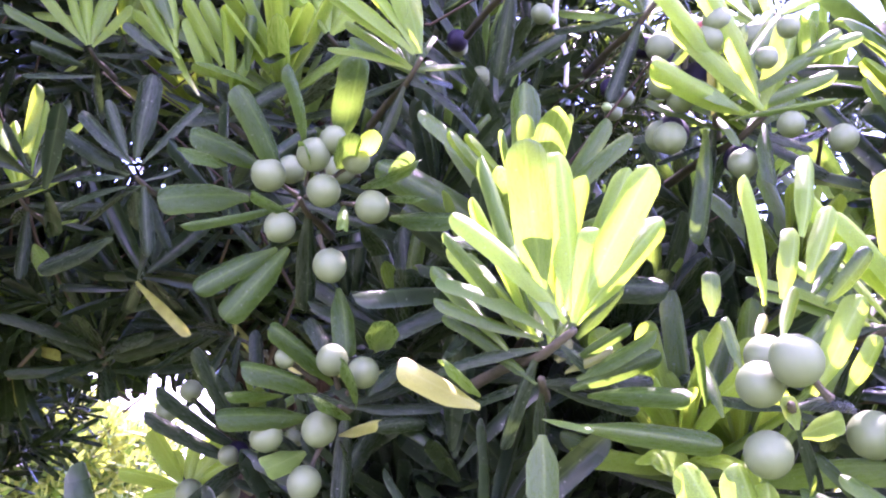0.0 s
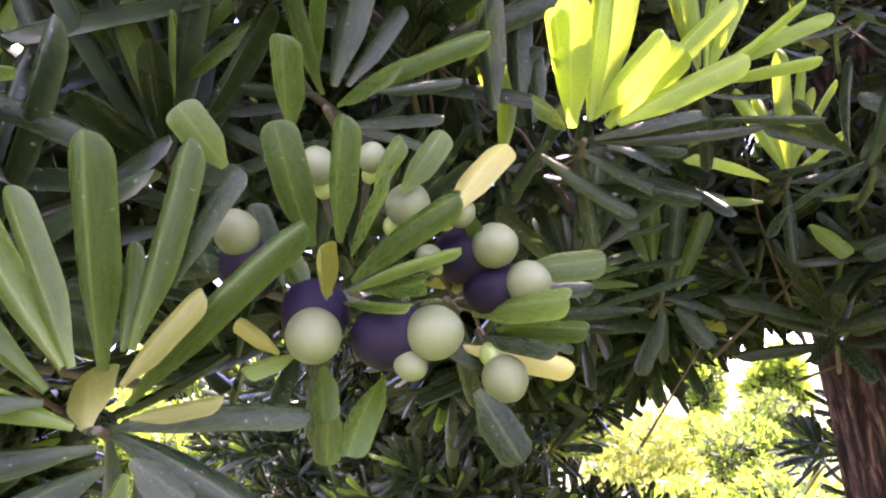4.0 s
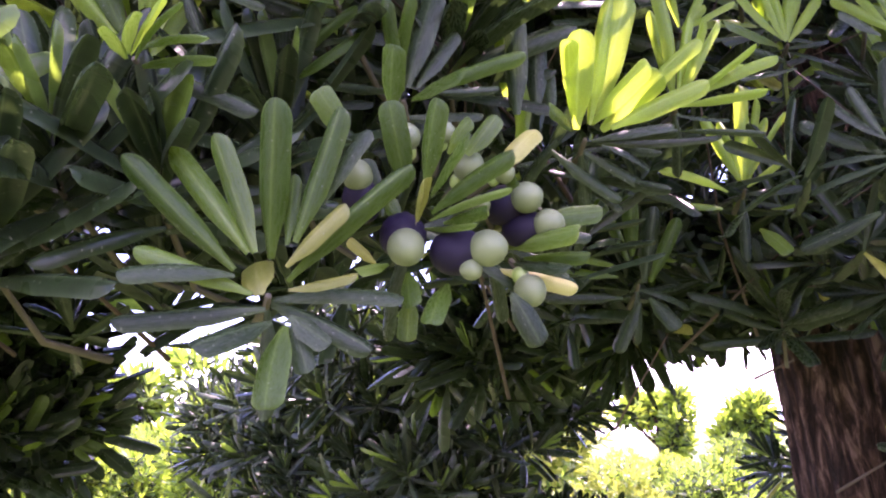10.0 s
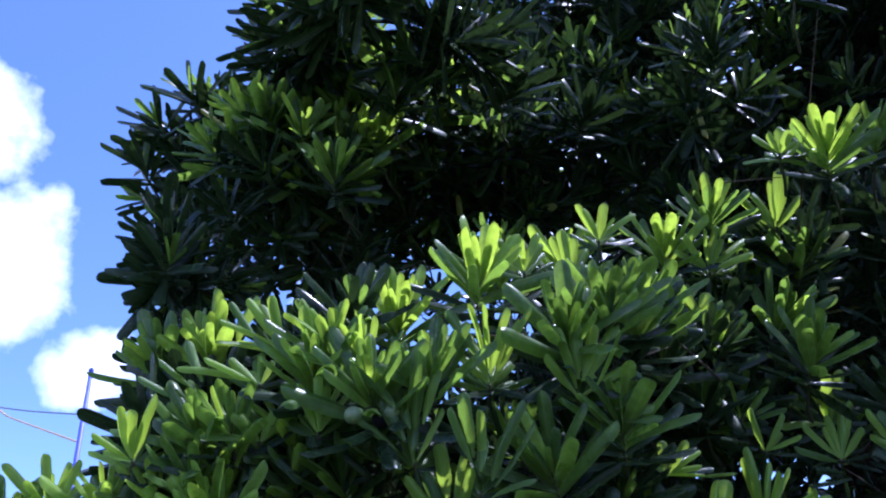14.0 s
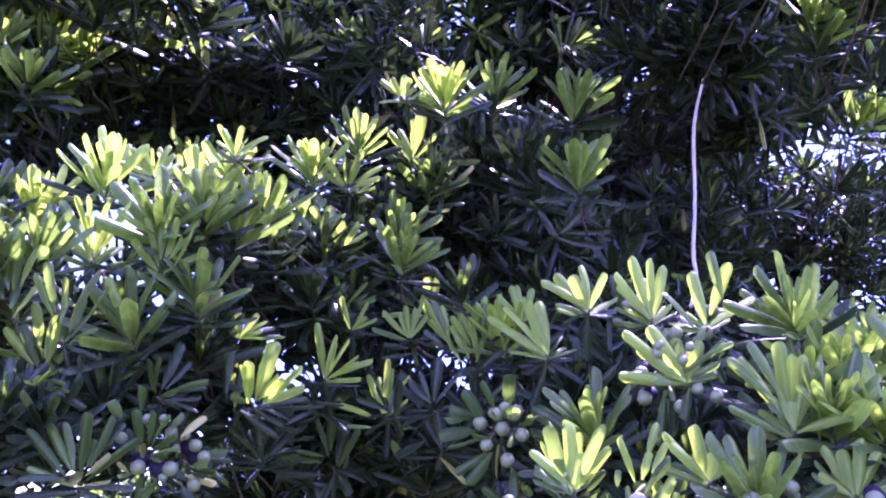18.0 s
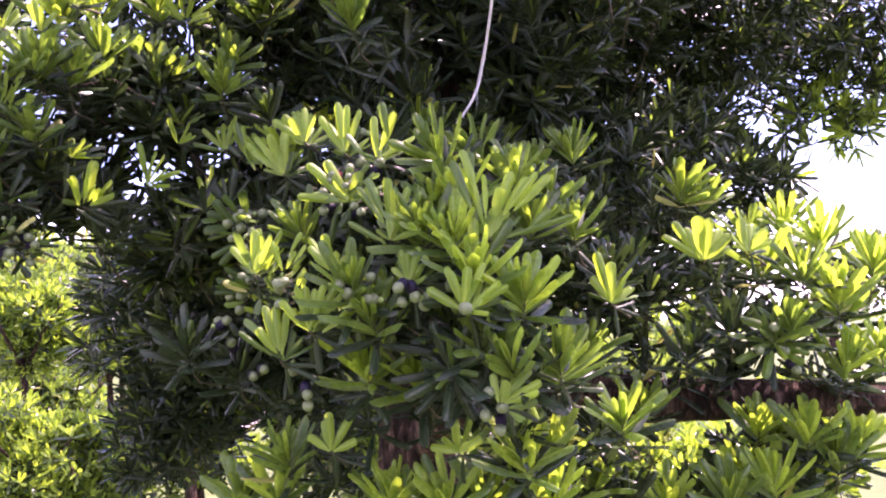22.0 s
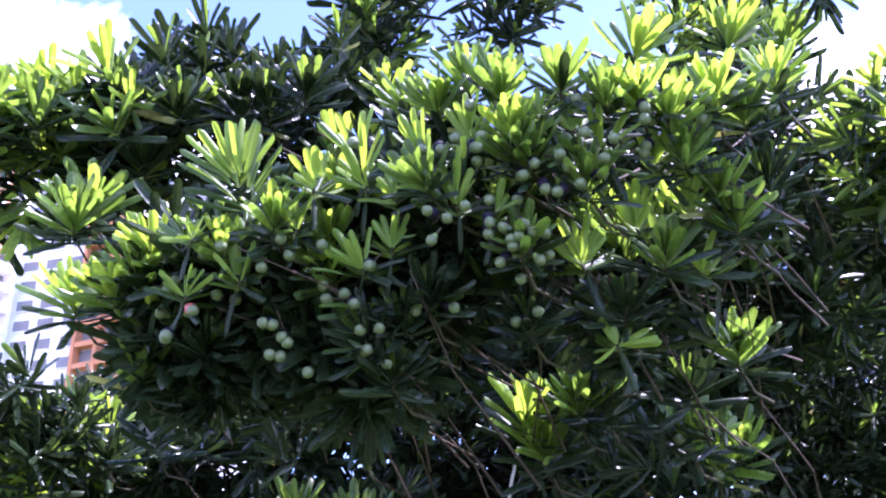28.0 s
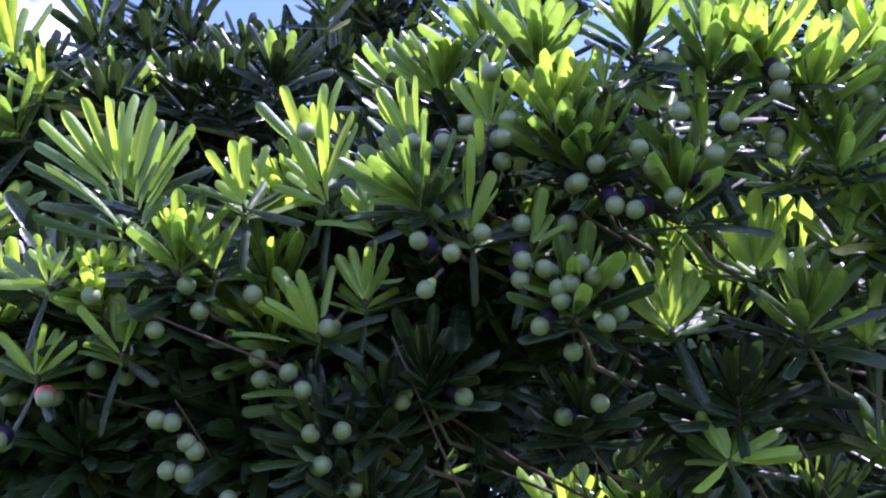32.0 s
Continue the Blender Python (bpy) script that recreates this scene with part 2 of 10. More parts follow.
FRESH = leaf_material("leaf_fresh", (0.065, 0.125, 0.026), (0.11, 0.185, 0.042), (0.22, 0.36, 0.05), (0.20, 0.28, 0.09), 0.34, 0.36, gleam=0.35)
LEAF = (YOUNG_LIT, MATURE, OLD_SHADED, PALE, OLIVE, DEEP, SUNNY, FRESH)
SEED = mottled("seed_skin", (0.078, 0.11, 0.046), (0.13, 0.168, 0.075), 300, 0.55, 0.15, 0.0004)
PURPLE = mottled("ripe_receptacle", (0.004, 0.0022, 0.010), (0.010, 0.006, 0.024), 220, 0.6, 0.25, 0.0004)
PURPLE.node_tree.nodes["Principled BSDF"].inputs["Specular IOR Level"].default_value = 0.22
RED = mottled("red_receptacle", (0.30, 0.03, 0.04), (0.42, 0.07, 0.07), 220, 0.4, 0.1, 0.0004)
GREENREC = mottled("green_receptacle", (0.16, 0.26, 0.07), (0.26, 0.36, 0.10), 220, 0.4, 0.1, 0.0004)
TWIG = mottled("twig_bark", (0.03, 0.028, 0.015), (0.075, 0.062, 0.034), 260, 0.75, 0.5, 0.001)

BRANCHLET = mottled("branchlet_bark", (0.03, 0.018, 0.012), (0.07, 0.042, 0.028), 180, 0.85, 0.5, 0.001)


def bark_material():
    """Dark red-brown bark in long ragged plates with black cracks between."""
    m, n, l, p = base_material("bark")
    tc = n.new("ShaderNodeTexCoord")
    mp = n.new("ShaderNodeMapping"); mp.inputs["Scale"].default_value = (1, 1, 0.24)
    l.new(tc.outputs["Object"], mp.inputs["Vector"])
    no = n.new("ShaderNodeTexNoise")
    no.inputs["Scale"].default_value, no.inputs["Detail"].default_value, no.inputs["Roughness"].default_value = 85.0, 8.0, 0.66
    no.inputs["Distortion"].default_value = 0.6
    l.new(mp.outputs["Vector"], no.inputs["Vector"])
    r = ramp_node(n, [(0.36, (0.005, 0.003, 0.0025)), (0.47, (0.022, 0.012, 0.009)), (0.56, (0.07, 0.040, 0.028)), (0.66, (0.19, 0.125, 0.095))])
    l.new(no.outputs["Fac"], r.inputs["Fac"]); l.new(r.outputs["Color"], p.inputs["Base Color"])
    p.inputs["Roughness"].default_value = 0.92
    p.inputs["Specular IOR Level"].default_value = 0.2
    bp = n.new("ShaderNodeBump"); bp.inputs["Strength"].default_value, bp.inputs["Distance"].default_value = 1.0, 0.012
    l.new(no.outputs["Fac"], bp.inputs["Height"]); l.new(bp.outputs["Normal"], p.inputs["Normal"])
    return m


BARK = bark_material()
ROOTM = mottled("pale_aerial_root", (0.36, 0.33, 0.30), (0.58, 0.55, 0.51), 160, 0.85, 0.4, 0.001, (1, 1, 0.3))


# ---- mesh helpers ----
def part(name, bm, material, parent=None, label=""):
    """Links a bmesh as one mesh object, under a thing or a part."""
    me = bpy.data.meshes.new(name)
    bm.to_mesh(me); bm.free()
    for p in me.polygons:
        p.use_smooth = True
    for m in material if isinstance(material, (list, tuple)) else (material,):
        me.materials.append(m)
    ob = new(name, me)
    if parent is not None:
        ob.parent = parent
    if label:
        ob["label"] = label
    return ob


def box(bm, x0, x1, y0, y1, z0, z1, mat=0):
    v = [bm.verts.new((x, y, z)) for x in (x0, x1) for y in (y0, y1) for z in (z0, z1)]
    for q in ((0, 1, 3, 2), (4, 6, 7, 5), (0, 4, 5, 1), (2, 3, 7, 6), (0, 2, 6, 4), (1, 5, 7, 3)):
        bm.faces.new([v[i] for i in q]).material_index = mat
    return bm


def tube(bm, points, radii, sides=8, wob=0.0, rng=None):
    """A tapered, slightly knotty tube along a smooth line of points."""
    pts = [Vector(p) for p in points]
    rings, prev = [], None
    for i, p in enumerate(pts):
        d = (pts[min(i + 1, len(pts) - 1)] - pts[max(i - 1, 0)]).normalized()
        e1 = d.orthogonal().normalized() if prev is None else (prev - d * prev.dot(d)).normalized()
        prev, e2 = e1, d.cross(e1)
        ring = []
        for k in range(sides):
            a = 2 * math.pi * k / sides
            r = radii[i] * (1 + (wob * rng.uniform(-1, 1) if rng else 0))
            ring.append(bm.verts.new(p + (e1 * math.cos(a) + e2 * math.sin(a)) * r))
        rings.append(ring)
    for a, b in zip(rings, rings[1:]):
        for k in range(sides):
            bm.faces.new((a[k], a[(k + 1) % sides], b[(k + 1) % sides], b[k]))
    bm.faces.new(rings[0][::-1]); bm.faces.new(rings[-1])
    return bm


def curve_points(ctrl, steps):
    """Catmull-Rom line through the control points (x, y, z, radius)."""
    c = [ctrl[0]] + list(ctrl) + [ctrl[-1]]
    out = []
    for i in range(1, len(c) - 2):
        p0, p1, p2, p3 = (np.array(q, float) for q in c[i - 1:i + 3])
        for s in range(steps):
            t = s / steps
            out.append(0.5 * (2 * p1 + (p2 - p0) * t + (2 * p0 - 5 * p1 + 4 * p2 - p3) * t * t + (3 * p1 - p0 - 3 * p2 + p3) * t ** 3))
    out.append(np.array(ctrl[-1], float))
    return [o[:3] for o in out], [o[3] for o in out]


def blade(rows, cols, width, bend, cup, twist=0.0):
    """A leaf blade one unit long along +y, upper side +z: narrow foot, widest past the middle, round tip, edges rolled down, raised rib."""
    V, UV, Q = [], [], []
    cap = width * 0.78                               # the tip is a blunt half ellipse
    low = max(2, int(rows * 0.5))
    ys = [(1 - cap) * i / low for i in range(low)]
    ys += [1 - cap + cap * math.sin(math.pi / 2 * i / (rows - low - 1)) for i in range(rows - low)]
    for y in ys:
        s = min(1.0, y / 0.46)
        foot = 0.25 + 0.75 * (s * s * (3 - 2 * s)) ** 0.8
        end = 1.0 if y <= 1 - cap else math.sqrt(max(0.0, 1 - ((y - 1 + cap) / cap) ** 2))
        w = width * 0.5 * foot * max(end, 0.03)
        tw = twist * y
        for j in range(cols):
            u = j / (cols - 1) * 2 - 1
            rib = 0.03 * width if abs(u) < 0.01 and cols > 3 else 0.0
            z = -cup * width * foot * (u * u - 0.3) * end - 0.12 * width * foot * abs(u) ** 5 * end + rib * (1 - y)
            x = u * w
            V.append((x * math.cos(tw) - z * math.sin(tw), y, x * math.sin(tw) + z * math.cos(tw) - bend * y * y + 0.4 * bend * y))
            UV.append((j / (cols - 1), y))
    for i in range(rows - 1):
        for j in range(cols - 1):
            a = i * cols + j
            Q.append((a, a + 1, a + cols + 1, a + cols))
    return np.array(V), np.array(UV), np.array(Q)


def mesh_from(name, V, Q, UV, mats, mat_index=None):
    """One mesh from numpy arrays of vertices, quads, and a blade coordinate for each vertex."""
    me = bpy.data.meshes.new(name)
    me.vertices.add(len(V)); me.vertices.foreach_set("co", V.ravel())
    me.loops.add(Q.size); me.loops.foreach_set("vertex_index", Q.ravel().astype(np.int32))
    me.polygons.add(len(Q)); me.polygons.foreach_set("loop_start", np.arange(0, Q.size, 4, dtype=np.int32))
    if mat_index is not None:
        me.polygons.foreach_set("material_index", mat_index.astype(np.int32))
    me.polygons.foreach_set("use_smooth", np.ones(len(Q), dtype=bool))
    for m in mats:
        me.materials.append(m)
    lay = me.uv_layers.new(name="blade")
    lay.data.foreach_set("uv", UV[Q.ravel()].ravel())
    me.update(calc_edges=True)
    return me


NEAR = [blade(15, 9, 0.18, b, c, tw) for b, c, tw in ((0.10, 0.22, 0.1), (0.2, 0.3, -0.2), (-0.06, 0.18, 0.25), (0.26, 0.26, 0.05), (0.05, 0.34, -0.12))]
MIDDLE = [blade(8, 5, 0.185, b, c, tw) for b, c, tw in ((0.10, 0.24, 0.1), (0.22, 0.3, -0.2), (-0.06, 0.18, 0.2))]
TINY = [blade(4, 2, 0.2, 0.08, 0.0), blade(4, 2, 0.2, -0.03, 0.0)]
FAR = [blade(7, 3, 0.17, b, c) for b, c in ((0.1, 0.24), (0.22, 0.3))]
NEAR_MESH = [[mesh_from("leaf", V, Q, U, (m,)) for V, U, Q in NEAR] for m in LEAF]


def frame_of(d, up):
    """Axes of a leaf that points along d, its upper side towards up."""
    d = d / np.linalg.norm(d)
    z = up - d * (up @ d)
    z = z / (np.linalg.norm(z) + 1e-9)
    return np.stack([np.cross(d, z), d, z], 1)


def rosette(p, axis, length, count, tone, rng, wide=False, droop=0.0):
    """The leaves of one shoot, youngest in the middle: (foot, turn, length, width factor, kind)."""
    axis = axis / np.linalg.norm(axis)
    e1 = np.cross(axis, (0.31, 0.17, 0.93)); e1 /= np.linalg.norm(e1)
    e2 = np.cross(axis, e1)
    out, phase = [], rng.uniform(0, 6.28)
    for i in range(count):
        s = (i + 0.5) / count                       # 0 youngest
        th = radians((12 if not wide else 35) + (74 if not wide else 60) * s ** 1.35 + rng.uniform(-8, 8))
        ph = phase + i * 2.39996 + rng.uniform(-0.25, 0.25)
        d = math.cos(th) * axis + math.sin(th) * (math.cos(ph) * e1 + math.sin(ph) * e2)
        d[2] -= droop * s
        ln = length * (0.62 + 0.5 * min(1, s * 2.2)) * rng.uniform(0.82, 1.14) * (1.0 if s < 0.7 else 0.9)
        foot = p - axis * (length * 0.55 * s ** 1.3)
        turn = frame_of(d, axis + 0.25 * np.array((rng.gauss(0, 1), rng.gauss(0, 1), rng.gauss(0, 1))))
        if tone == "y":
            # tone y marks sunlit shoots as well as young ones, lighter by leaf colour
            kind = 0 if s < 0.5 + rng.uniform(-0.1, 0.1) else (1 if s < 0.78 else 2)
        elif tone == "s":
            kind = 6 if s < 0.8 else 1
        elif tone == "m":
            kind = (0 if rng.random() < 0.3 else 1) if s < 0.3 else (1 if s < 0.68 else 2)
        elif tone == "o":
            # every leaf in the shade-darkened colour, for the depth of the crown
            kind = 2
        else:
            # tone d: mostly the darkened leaves, so a shaded shoot is dark by colour
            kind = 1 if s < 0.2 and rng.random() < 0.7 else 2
        if s > 0.8 and rng.random() < 0.02:
            kind = 3
        out.append((foot, turn, ln, rng.uniform(0.82, 1.15), kind))
    return out


def joined_leaves(name, leaves, shapes, rng):
    """Many leaves as one mesh."""
    Vs, Qs, Us, Ms, at = [], [], [], [], 0
    for foot, turn, ln, wf, kind in leaves:
        V, U, Q = shapes[rng.randrange(len(shapes))]
        W = (V * (ln * wf, ln, ln)) @ turn.T + foot
        Vs.append(W); Qs.append(Q + at); Us.append(U); Ms.append(np.full(len(Q), kind)); at += len(V)
    return mesh_from(name, np.concatenate(Vs), np.concatenate(Qs), np.concatenate(Us), LEAF, np.concatenate(Ms))


def ball(name, material, seg=20, rings=14, squash=1.0):
    bm = bmesh.new()
    bmesh.ops.create_uvsphere(bm, u_segments=seg, v_segments=rings, radius=1.0)
    for v in bm.verts:                              # slight pear shape with a dimple and nub
        v.co.z *= squash * (1.0 + 0.05 * v.co.z)
        if v.co.z > 0.93 * squash:
            v.co.z += 0.03
    me = bpy.data.meshes.new(name); bm.to_mesh(me); bm.free()
    for q in me.polygons:
        q.use_smooth = True
    me.materials.append(material)
    return me


SEED_MESH = ball("seed", SEED)
REC_MESH = {"p": ball("receptacle", PURPLE, 16, 10, 1.25), "r": ball("receptacle", RED, 16, 10, 1.25), "g": ball("receptacle", GREENREC, 16, 10, 1.2)}
STALK_BM = tube(bmesh.new(), [(0, 0, 0), (0.03, 0, 0.5), (0, 0, 1)], [0.14, 0.1, 0.12], 6)
STALK_MESH = bpy.data.meshes.new("stalk"); STALK_BM.to_mesh(STALK_MESH); STALK_BM.free()
STALK_MESH.materials.append(TWIG)


def child(name, mesh, parent, m, label=""):
    ob = new(name, mesh)
    ob.parent, ob.matrix_basis = parent, m
    if label:
        ob["label"] = label
    return ob


def turned(R, at, s):
    m = Matrix.Identity(4)
    for i in range(3):
        for j in range(3):
            m[i][j] = float(R[i, j]) * s[j]
        m[i][3] = float(at[i])
    return m


def berry(parent, place, hang_from, size=0.0057, rec="", big=0.0):
    """A round waxy seed, its swollen receptacle and stalk, under a shoot."""
    place, hang = np.array(place), np.array(hang_from)
    d = place - hang
    ln = max(np.linalg.norm(d), 1e-4)
    R = frame_of(d, np.array((0.2, 0.1, 1.0)))[:, [0, 2, 1]] * (1, -1, 1)
    child("seed", SEED_MESH, parent, turned(R, place, (size, size, size * 1.04)))
    r = size * (big or (1.08 if rec in "pr" and rec else 0.55))
    foot = place - d / ln * (size * 0.9 + r * 0.75)
    if rec:
        child("receptacle", REC_MESH[rec], parent, turned(R, foot, (r, r, r)), {"p": "ripe dark purple receptacle", "r": "red receptacle", "g": "green receptacle"}[rec])
    gap = max(ln - size - r, 0.004)
    child("stalk", STALK_MESH, parent, turned(R, place - d / ln * (size + gap), (0.008, 0.008, gap)))


# ---- the podocarpus ----
tree = tagged(new("podocarpus_tree"), "clipped podocarpus tree with dark bark, strap leaves and green seeds", "tree")
RNG = random.Random(7)
LIT = []           # young shoots that stand in the sun
FILL = []          # places behind the outer shoots, for the inner foliage


def stem(p, axis, length, rng, parent, thick=0.0011):
    a = axis / np.linalg.norm(axis)
    low = p - a * length + np.array((rng.uniform(-.006, .006), 0.016, -0.006))
    mid = p - a * length * 0.5
    bm = bmesh.new()
    tube(bm, [p + a * 0.004, mid, low, low + np.array((-0.004, 0.03, -0.004))], [thick * 0.7, thick, thick * 1.2, thick * 1.4], 6)
    return bm


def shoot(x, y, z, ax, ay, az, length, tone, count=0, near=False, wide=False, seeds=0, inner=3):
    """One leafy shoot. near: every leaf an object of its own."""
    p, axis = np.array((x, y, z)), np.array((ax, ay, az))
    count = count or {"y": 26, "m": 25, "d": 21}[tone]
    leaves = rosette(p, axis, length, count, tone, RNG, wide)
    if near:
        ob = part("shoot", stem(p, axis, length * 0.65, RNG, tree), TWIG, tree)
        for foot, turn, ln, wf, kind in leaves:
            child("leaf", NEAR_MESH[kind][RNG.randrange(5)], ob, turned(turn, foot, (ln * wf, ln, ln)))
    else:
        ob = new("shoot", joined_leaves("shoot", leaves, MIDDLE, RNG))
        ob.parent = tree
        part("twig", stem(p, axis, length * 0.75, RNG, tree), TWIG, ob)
    for k in range(seeds):
        a = RNG.uniform(0, 6.28)
        e1 = np.cross(axis, (0.3, 0.1, 0.9)); e1 /= np.linalg.norm(e1); e2 = np.cross(axis, e1)
        hang = p - axis * RNG.uniform(0.004, 0.02)
        place = hang + (e1 * math.cos(a) + e2 * math.sin(a)) * RNG.uniform(0.010, 0.018) + np.array((0.010, -0.014, -0.005))
        berry(ob, place, hang, RNG.uniform(0.0048, 0.0062), RNG.choice(("g", "g", "g", "p", "")))
    FILL.append((p, axis, inner, length))
    if tone == "y":
        LIT.append(p + axis * length * 0.5)
    return ob



def twig(p, q, sunny=False, inner=3, skirt=4, full=False):
    """A bare green-brown sprig from q up to p, to carry leaves placed one by one; older leaves behind and below them,
    with the shade there put into their dark colour, and with full a whole fan behind.
    """
    p, q = np.array(p), np.array(q)
    if sunny:
        LIT.append(p + np.array((0, 0, 0.03)))
    FILL.append((p + np.array((0, 0, 0.015)), np.array((0, -.3, 1.0)), inner, 0.05))
    ob = part("shoot", tube(bmesh.new(), [p, p * 0.6 + q * 0.4 + (0, 0, -0.002), q, q + (q - p) * 0.6], [0.001, 0.0013, 0.0016, 0.002], 8), TWIG, tree)
    back = (q - p) / np.linalg.norm(q - p)
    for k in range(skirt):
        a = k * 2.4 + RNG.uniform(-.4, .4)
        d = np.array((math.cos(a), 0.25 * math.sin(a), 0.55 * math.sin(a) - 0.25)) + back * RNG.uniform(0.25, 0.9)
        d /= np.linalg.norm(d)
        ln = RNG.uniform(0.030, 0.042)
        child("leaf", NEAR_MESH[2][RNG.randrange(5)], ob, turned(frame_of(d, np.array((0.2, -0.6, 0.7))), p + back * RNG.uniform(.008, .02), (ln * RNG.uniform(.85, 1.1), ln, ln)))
    if full:
        flat = np.array((back[0], back[1], 0.0)) / np.linalg.norm(back[:2])
        side = np.array((flat[1], -flat[0], 0.0))
        for k in range(9):
            a = -1.2 + 2.4 * (k + RNG.uniform(0.2, 0.8)) / 9
            d = side * math.sin(a) + np.array((0, 0, math.cos(a))) + flat * RNG.uniform(0.15, 0.7)
            d /= np.linalg.norm(d)
            ln = RNG.uniform(0.028, 0.038)
            child("leaf", NEAR_MESH[RNG.choice((0, 1, 1, 7, 5))][RNG.randrange(5)], ob, turned(frame_of(d, -0.5 * flat + np.array((RNG.gauss(0, .3), RNG.gauss(0, .3), 0.6))), p + flat * RNG.uniform(.008, .02), (ln * RNG.uniform(.8, 1.05), ln, ln)))
    return ob


def leaf(parent, foot, tip, width, kind):
    """One strap leaf from its foot to its tip, upper side to the open air."""
    foot, tip = np.array(foot), np.array(tip)
    d = tip - foot
    ln = float(np.linalg.norm(d))
    if foot[2] < 1.73 and foot[1] < 0.36:           # the low skirt of the pad turns its leaves outward
        up = np.array((0.33 + RNG.gauss(0, .17), -0.85 + RNG.gauss(0, .12), 0.38 + RNG.gauss(0, .17)))
    else:
        up = np.array((0.3 + RNG.gauss(0, .3), -0.75 + RNG.gauss(0, .2), 0.56 + RNG.gauss(0, .28)))
    child("leaf", NEAR_MESH[kind][RNG.randrange(5)], parent, turned(frame_of(d, up), foot, (width / 0.18, ln, ln)))


# outer shoots
shoot(0.073, 0.361, 1.649, -0.003, -0.543, 0.839, 0.055, 'm', near=True, inner=2)
shoot(-0.123, 0.579, 1.658, -0.852, -0.393, 0.345, 0.052, 'd', near=True, inner=2)
shoot(-0.064, 0.492, 1.586, 0.363, -0.654, 0.664, 0.052, 'd', near=True, seeds=3, inner=2)
shoot(0.123, 0.394, 1.565, -0.149, -0.699, 0.700, 0.058, 'y', near=True, inner=2)
shoot(0.148, 0.416, 1.560, -0.210, -0.689, 0.693, 0.058, 'y', near=True, inner=2)
shoot(0.069, 0.553, 1.799, 0.119, -0.541, 0.833, 0.052, 'd', near=True, seeds=2, inner=2)
shoot(0.235, 0.481, 1.735, -0.354, -0.597, 0.720, 0.055, 'm', near=True, inner=2)
shoot(0.024, 0.404, 1.619, 0.054, -0.767, 0.639, 0.052, 'd', near=True, inner=2)
shoot(0.131, 0.448, 1.623, -0.109, -0.655, 0.748, 0.052, 'd', near=True, inner=2)
shoot(0.207, 0.472, 1.643, 0.075, -0.534, 0.842, 0.055, 'm', near=True, inner=2)
shoot(0.112, 0.437, 1.615, -0.046, -0.684, 0.728, 0.052, 'd', near=True, inner=2)
shoot(-0.041, 0.475, 1.774, 0.105, -0.589, 0.802, 0.058, 'y', near=True, inner=2)
shoot(0.045, 0.455, 1.702, -0.005, -0.753, 0.658, 0.052, 'd', near=True, seeds=1, inner=2)
shoot(0.187, 0.573, 1.704, -0.317, -0.550, 0.773, 0.052, 'd', near=True, inner=2)
shoot(-0.181, 0.567, 1.654, 0.045, -0.652, 0.757, 0.052, 'd', near=True, inner=2)
shoot(-0.256, 0.283, 1.764, 0.412, -0.588, 0.696, 0.052, 'd', near=True, inner=2)
shoot(-0.226, 0.405, 1.837, 0.304, -0.639, 0.707, 0.052, 'd', near=True, inner=2)
shoot(-0.090, 0.496, 1.838, 0.261, -0.664, 0.700, 0.052, 'd', near=True, inner=2)
shoot(-0.253, 0.268, 1.745, 0.504, -0.587, 0.634, 0.052, 'd', near=True)
shoot(-0.343, 0.166, 1.697, 0.592, -0.512, 0.623, 0.052, 'd', near=True)
shoot(-0.495, 0.048, 1.692, -0.065, -0.439, 0.896, 0.063, 'y')
shoot(-0.185, 0.769, 1.891, -0.084, -0.451, 0.889, 0.064, 'y')
shoot(-0.342, 0.080, 1.676, 0.449, -0.225, 0.865, 0.055, 'm')
shoot(-0.363, 0.076, 1.663, 0.248, -0.594, 0.765, 0.058, 'y')
shoot(-0.439, 0.441, 2.074, 0.445, -0.483, 0.754, 0.055, 'm')
shoot(-0.590, 0.518, 2.162, 0.334, -0.261, 0.906, 0.055, 'm')
shoot(-0.377, 0.180, 1.886, 0.403, -0.494, 0.771, 0.058, 'y')
shoot(-0.347, 0.112, 1.803, 0.367, -0.671, 0.644, 0.055, 'm', seeds=2)
shoot(-0.527, 0.120, 1.878, 0.360, -0.636, 0.683, 0.058, 'y')
shoot(-0.574, 0.111, 1.879, 0.259, -0.705, 0.660, 0.055, 'm')
shoot(-0.294, 0.203, 1.703, 0.426, -0.453, 0.783, 0.052, 'd')
shoot(-0.168, 0.506, 1.932, 0.707, -0.408, 0.578, 0.055, 'm')
shoot(-0.244, 0.345, 1.917, 0.390, -0.480, 0.786, 0.055, 'm')
shoot(-0.147, 0.549, 2.006, 0.321, -0.418, 0.850, 0.055, 'm')
shoot(-0.477, 0.062, 1.691, 0.665, -0.358, 0.656, 0.055, 'm')
shoot(-0.528, 0.019, 1.707, 0.234, -0.442, 0.866, 0.058, 'y')
shoot(-0.520, 0.047, 1.647, 0.699, -0.255, 0.669, 0.052, 'd')
shoot(-0.399, 0.091, 1.637, 0.386, -0.630, 0.674, 0.052, 'd')
shoot(-0.548, 0.026, 1.655, 0.487, -0.439, 0.755, 0.052, 'd')
shoot(-0.466, 0.075, 1.787, 0.144, -0.724, 0.675, 0.055, 'm')
shoot(-0.441, 0.066, 1.731, 0.284, -0.731, 0.620, 0.055, 'y')
shoot(-0.265, 0.196, 1.753, 0.208, -0.703, 0.680, 0.055, 'm')
shoot(-0.228, 0.233, 1.786, 0.345, -0.589, 0.731, 0.055, 'm')
shoot(-0.394, 0.106, 1.826, 0.497, -0.566, 0.657, 0.055, 'm')
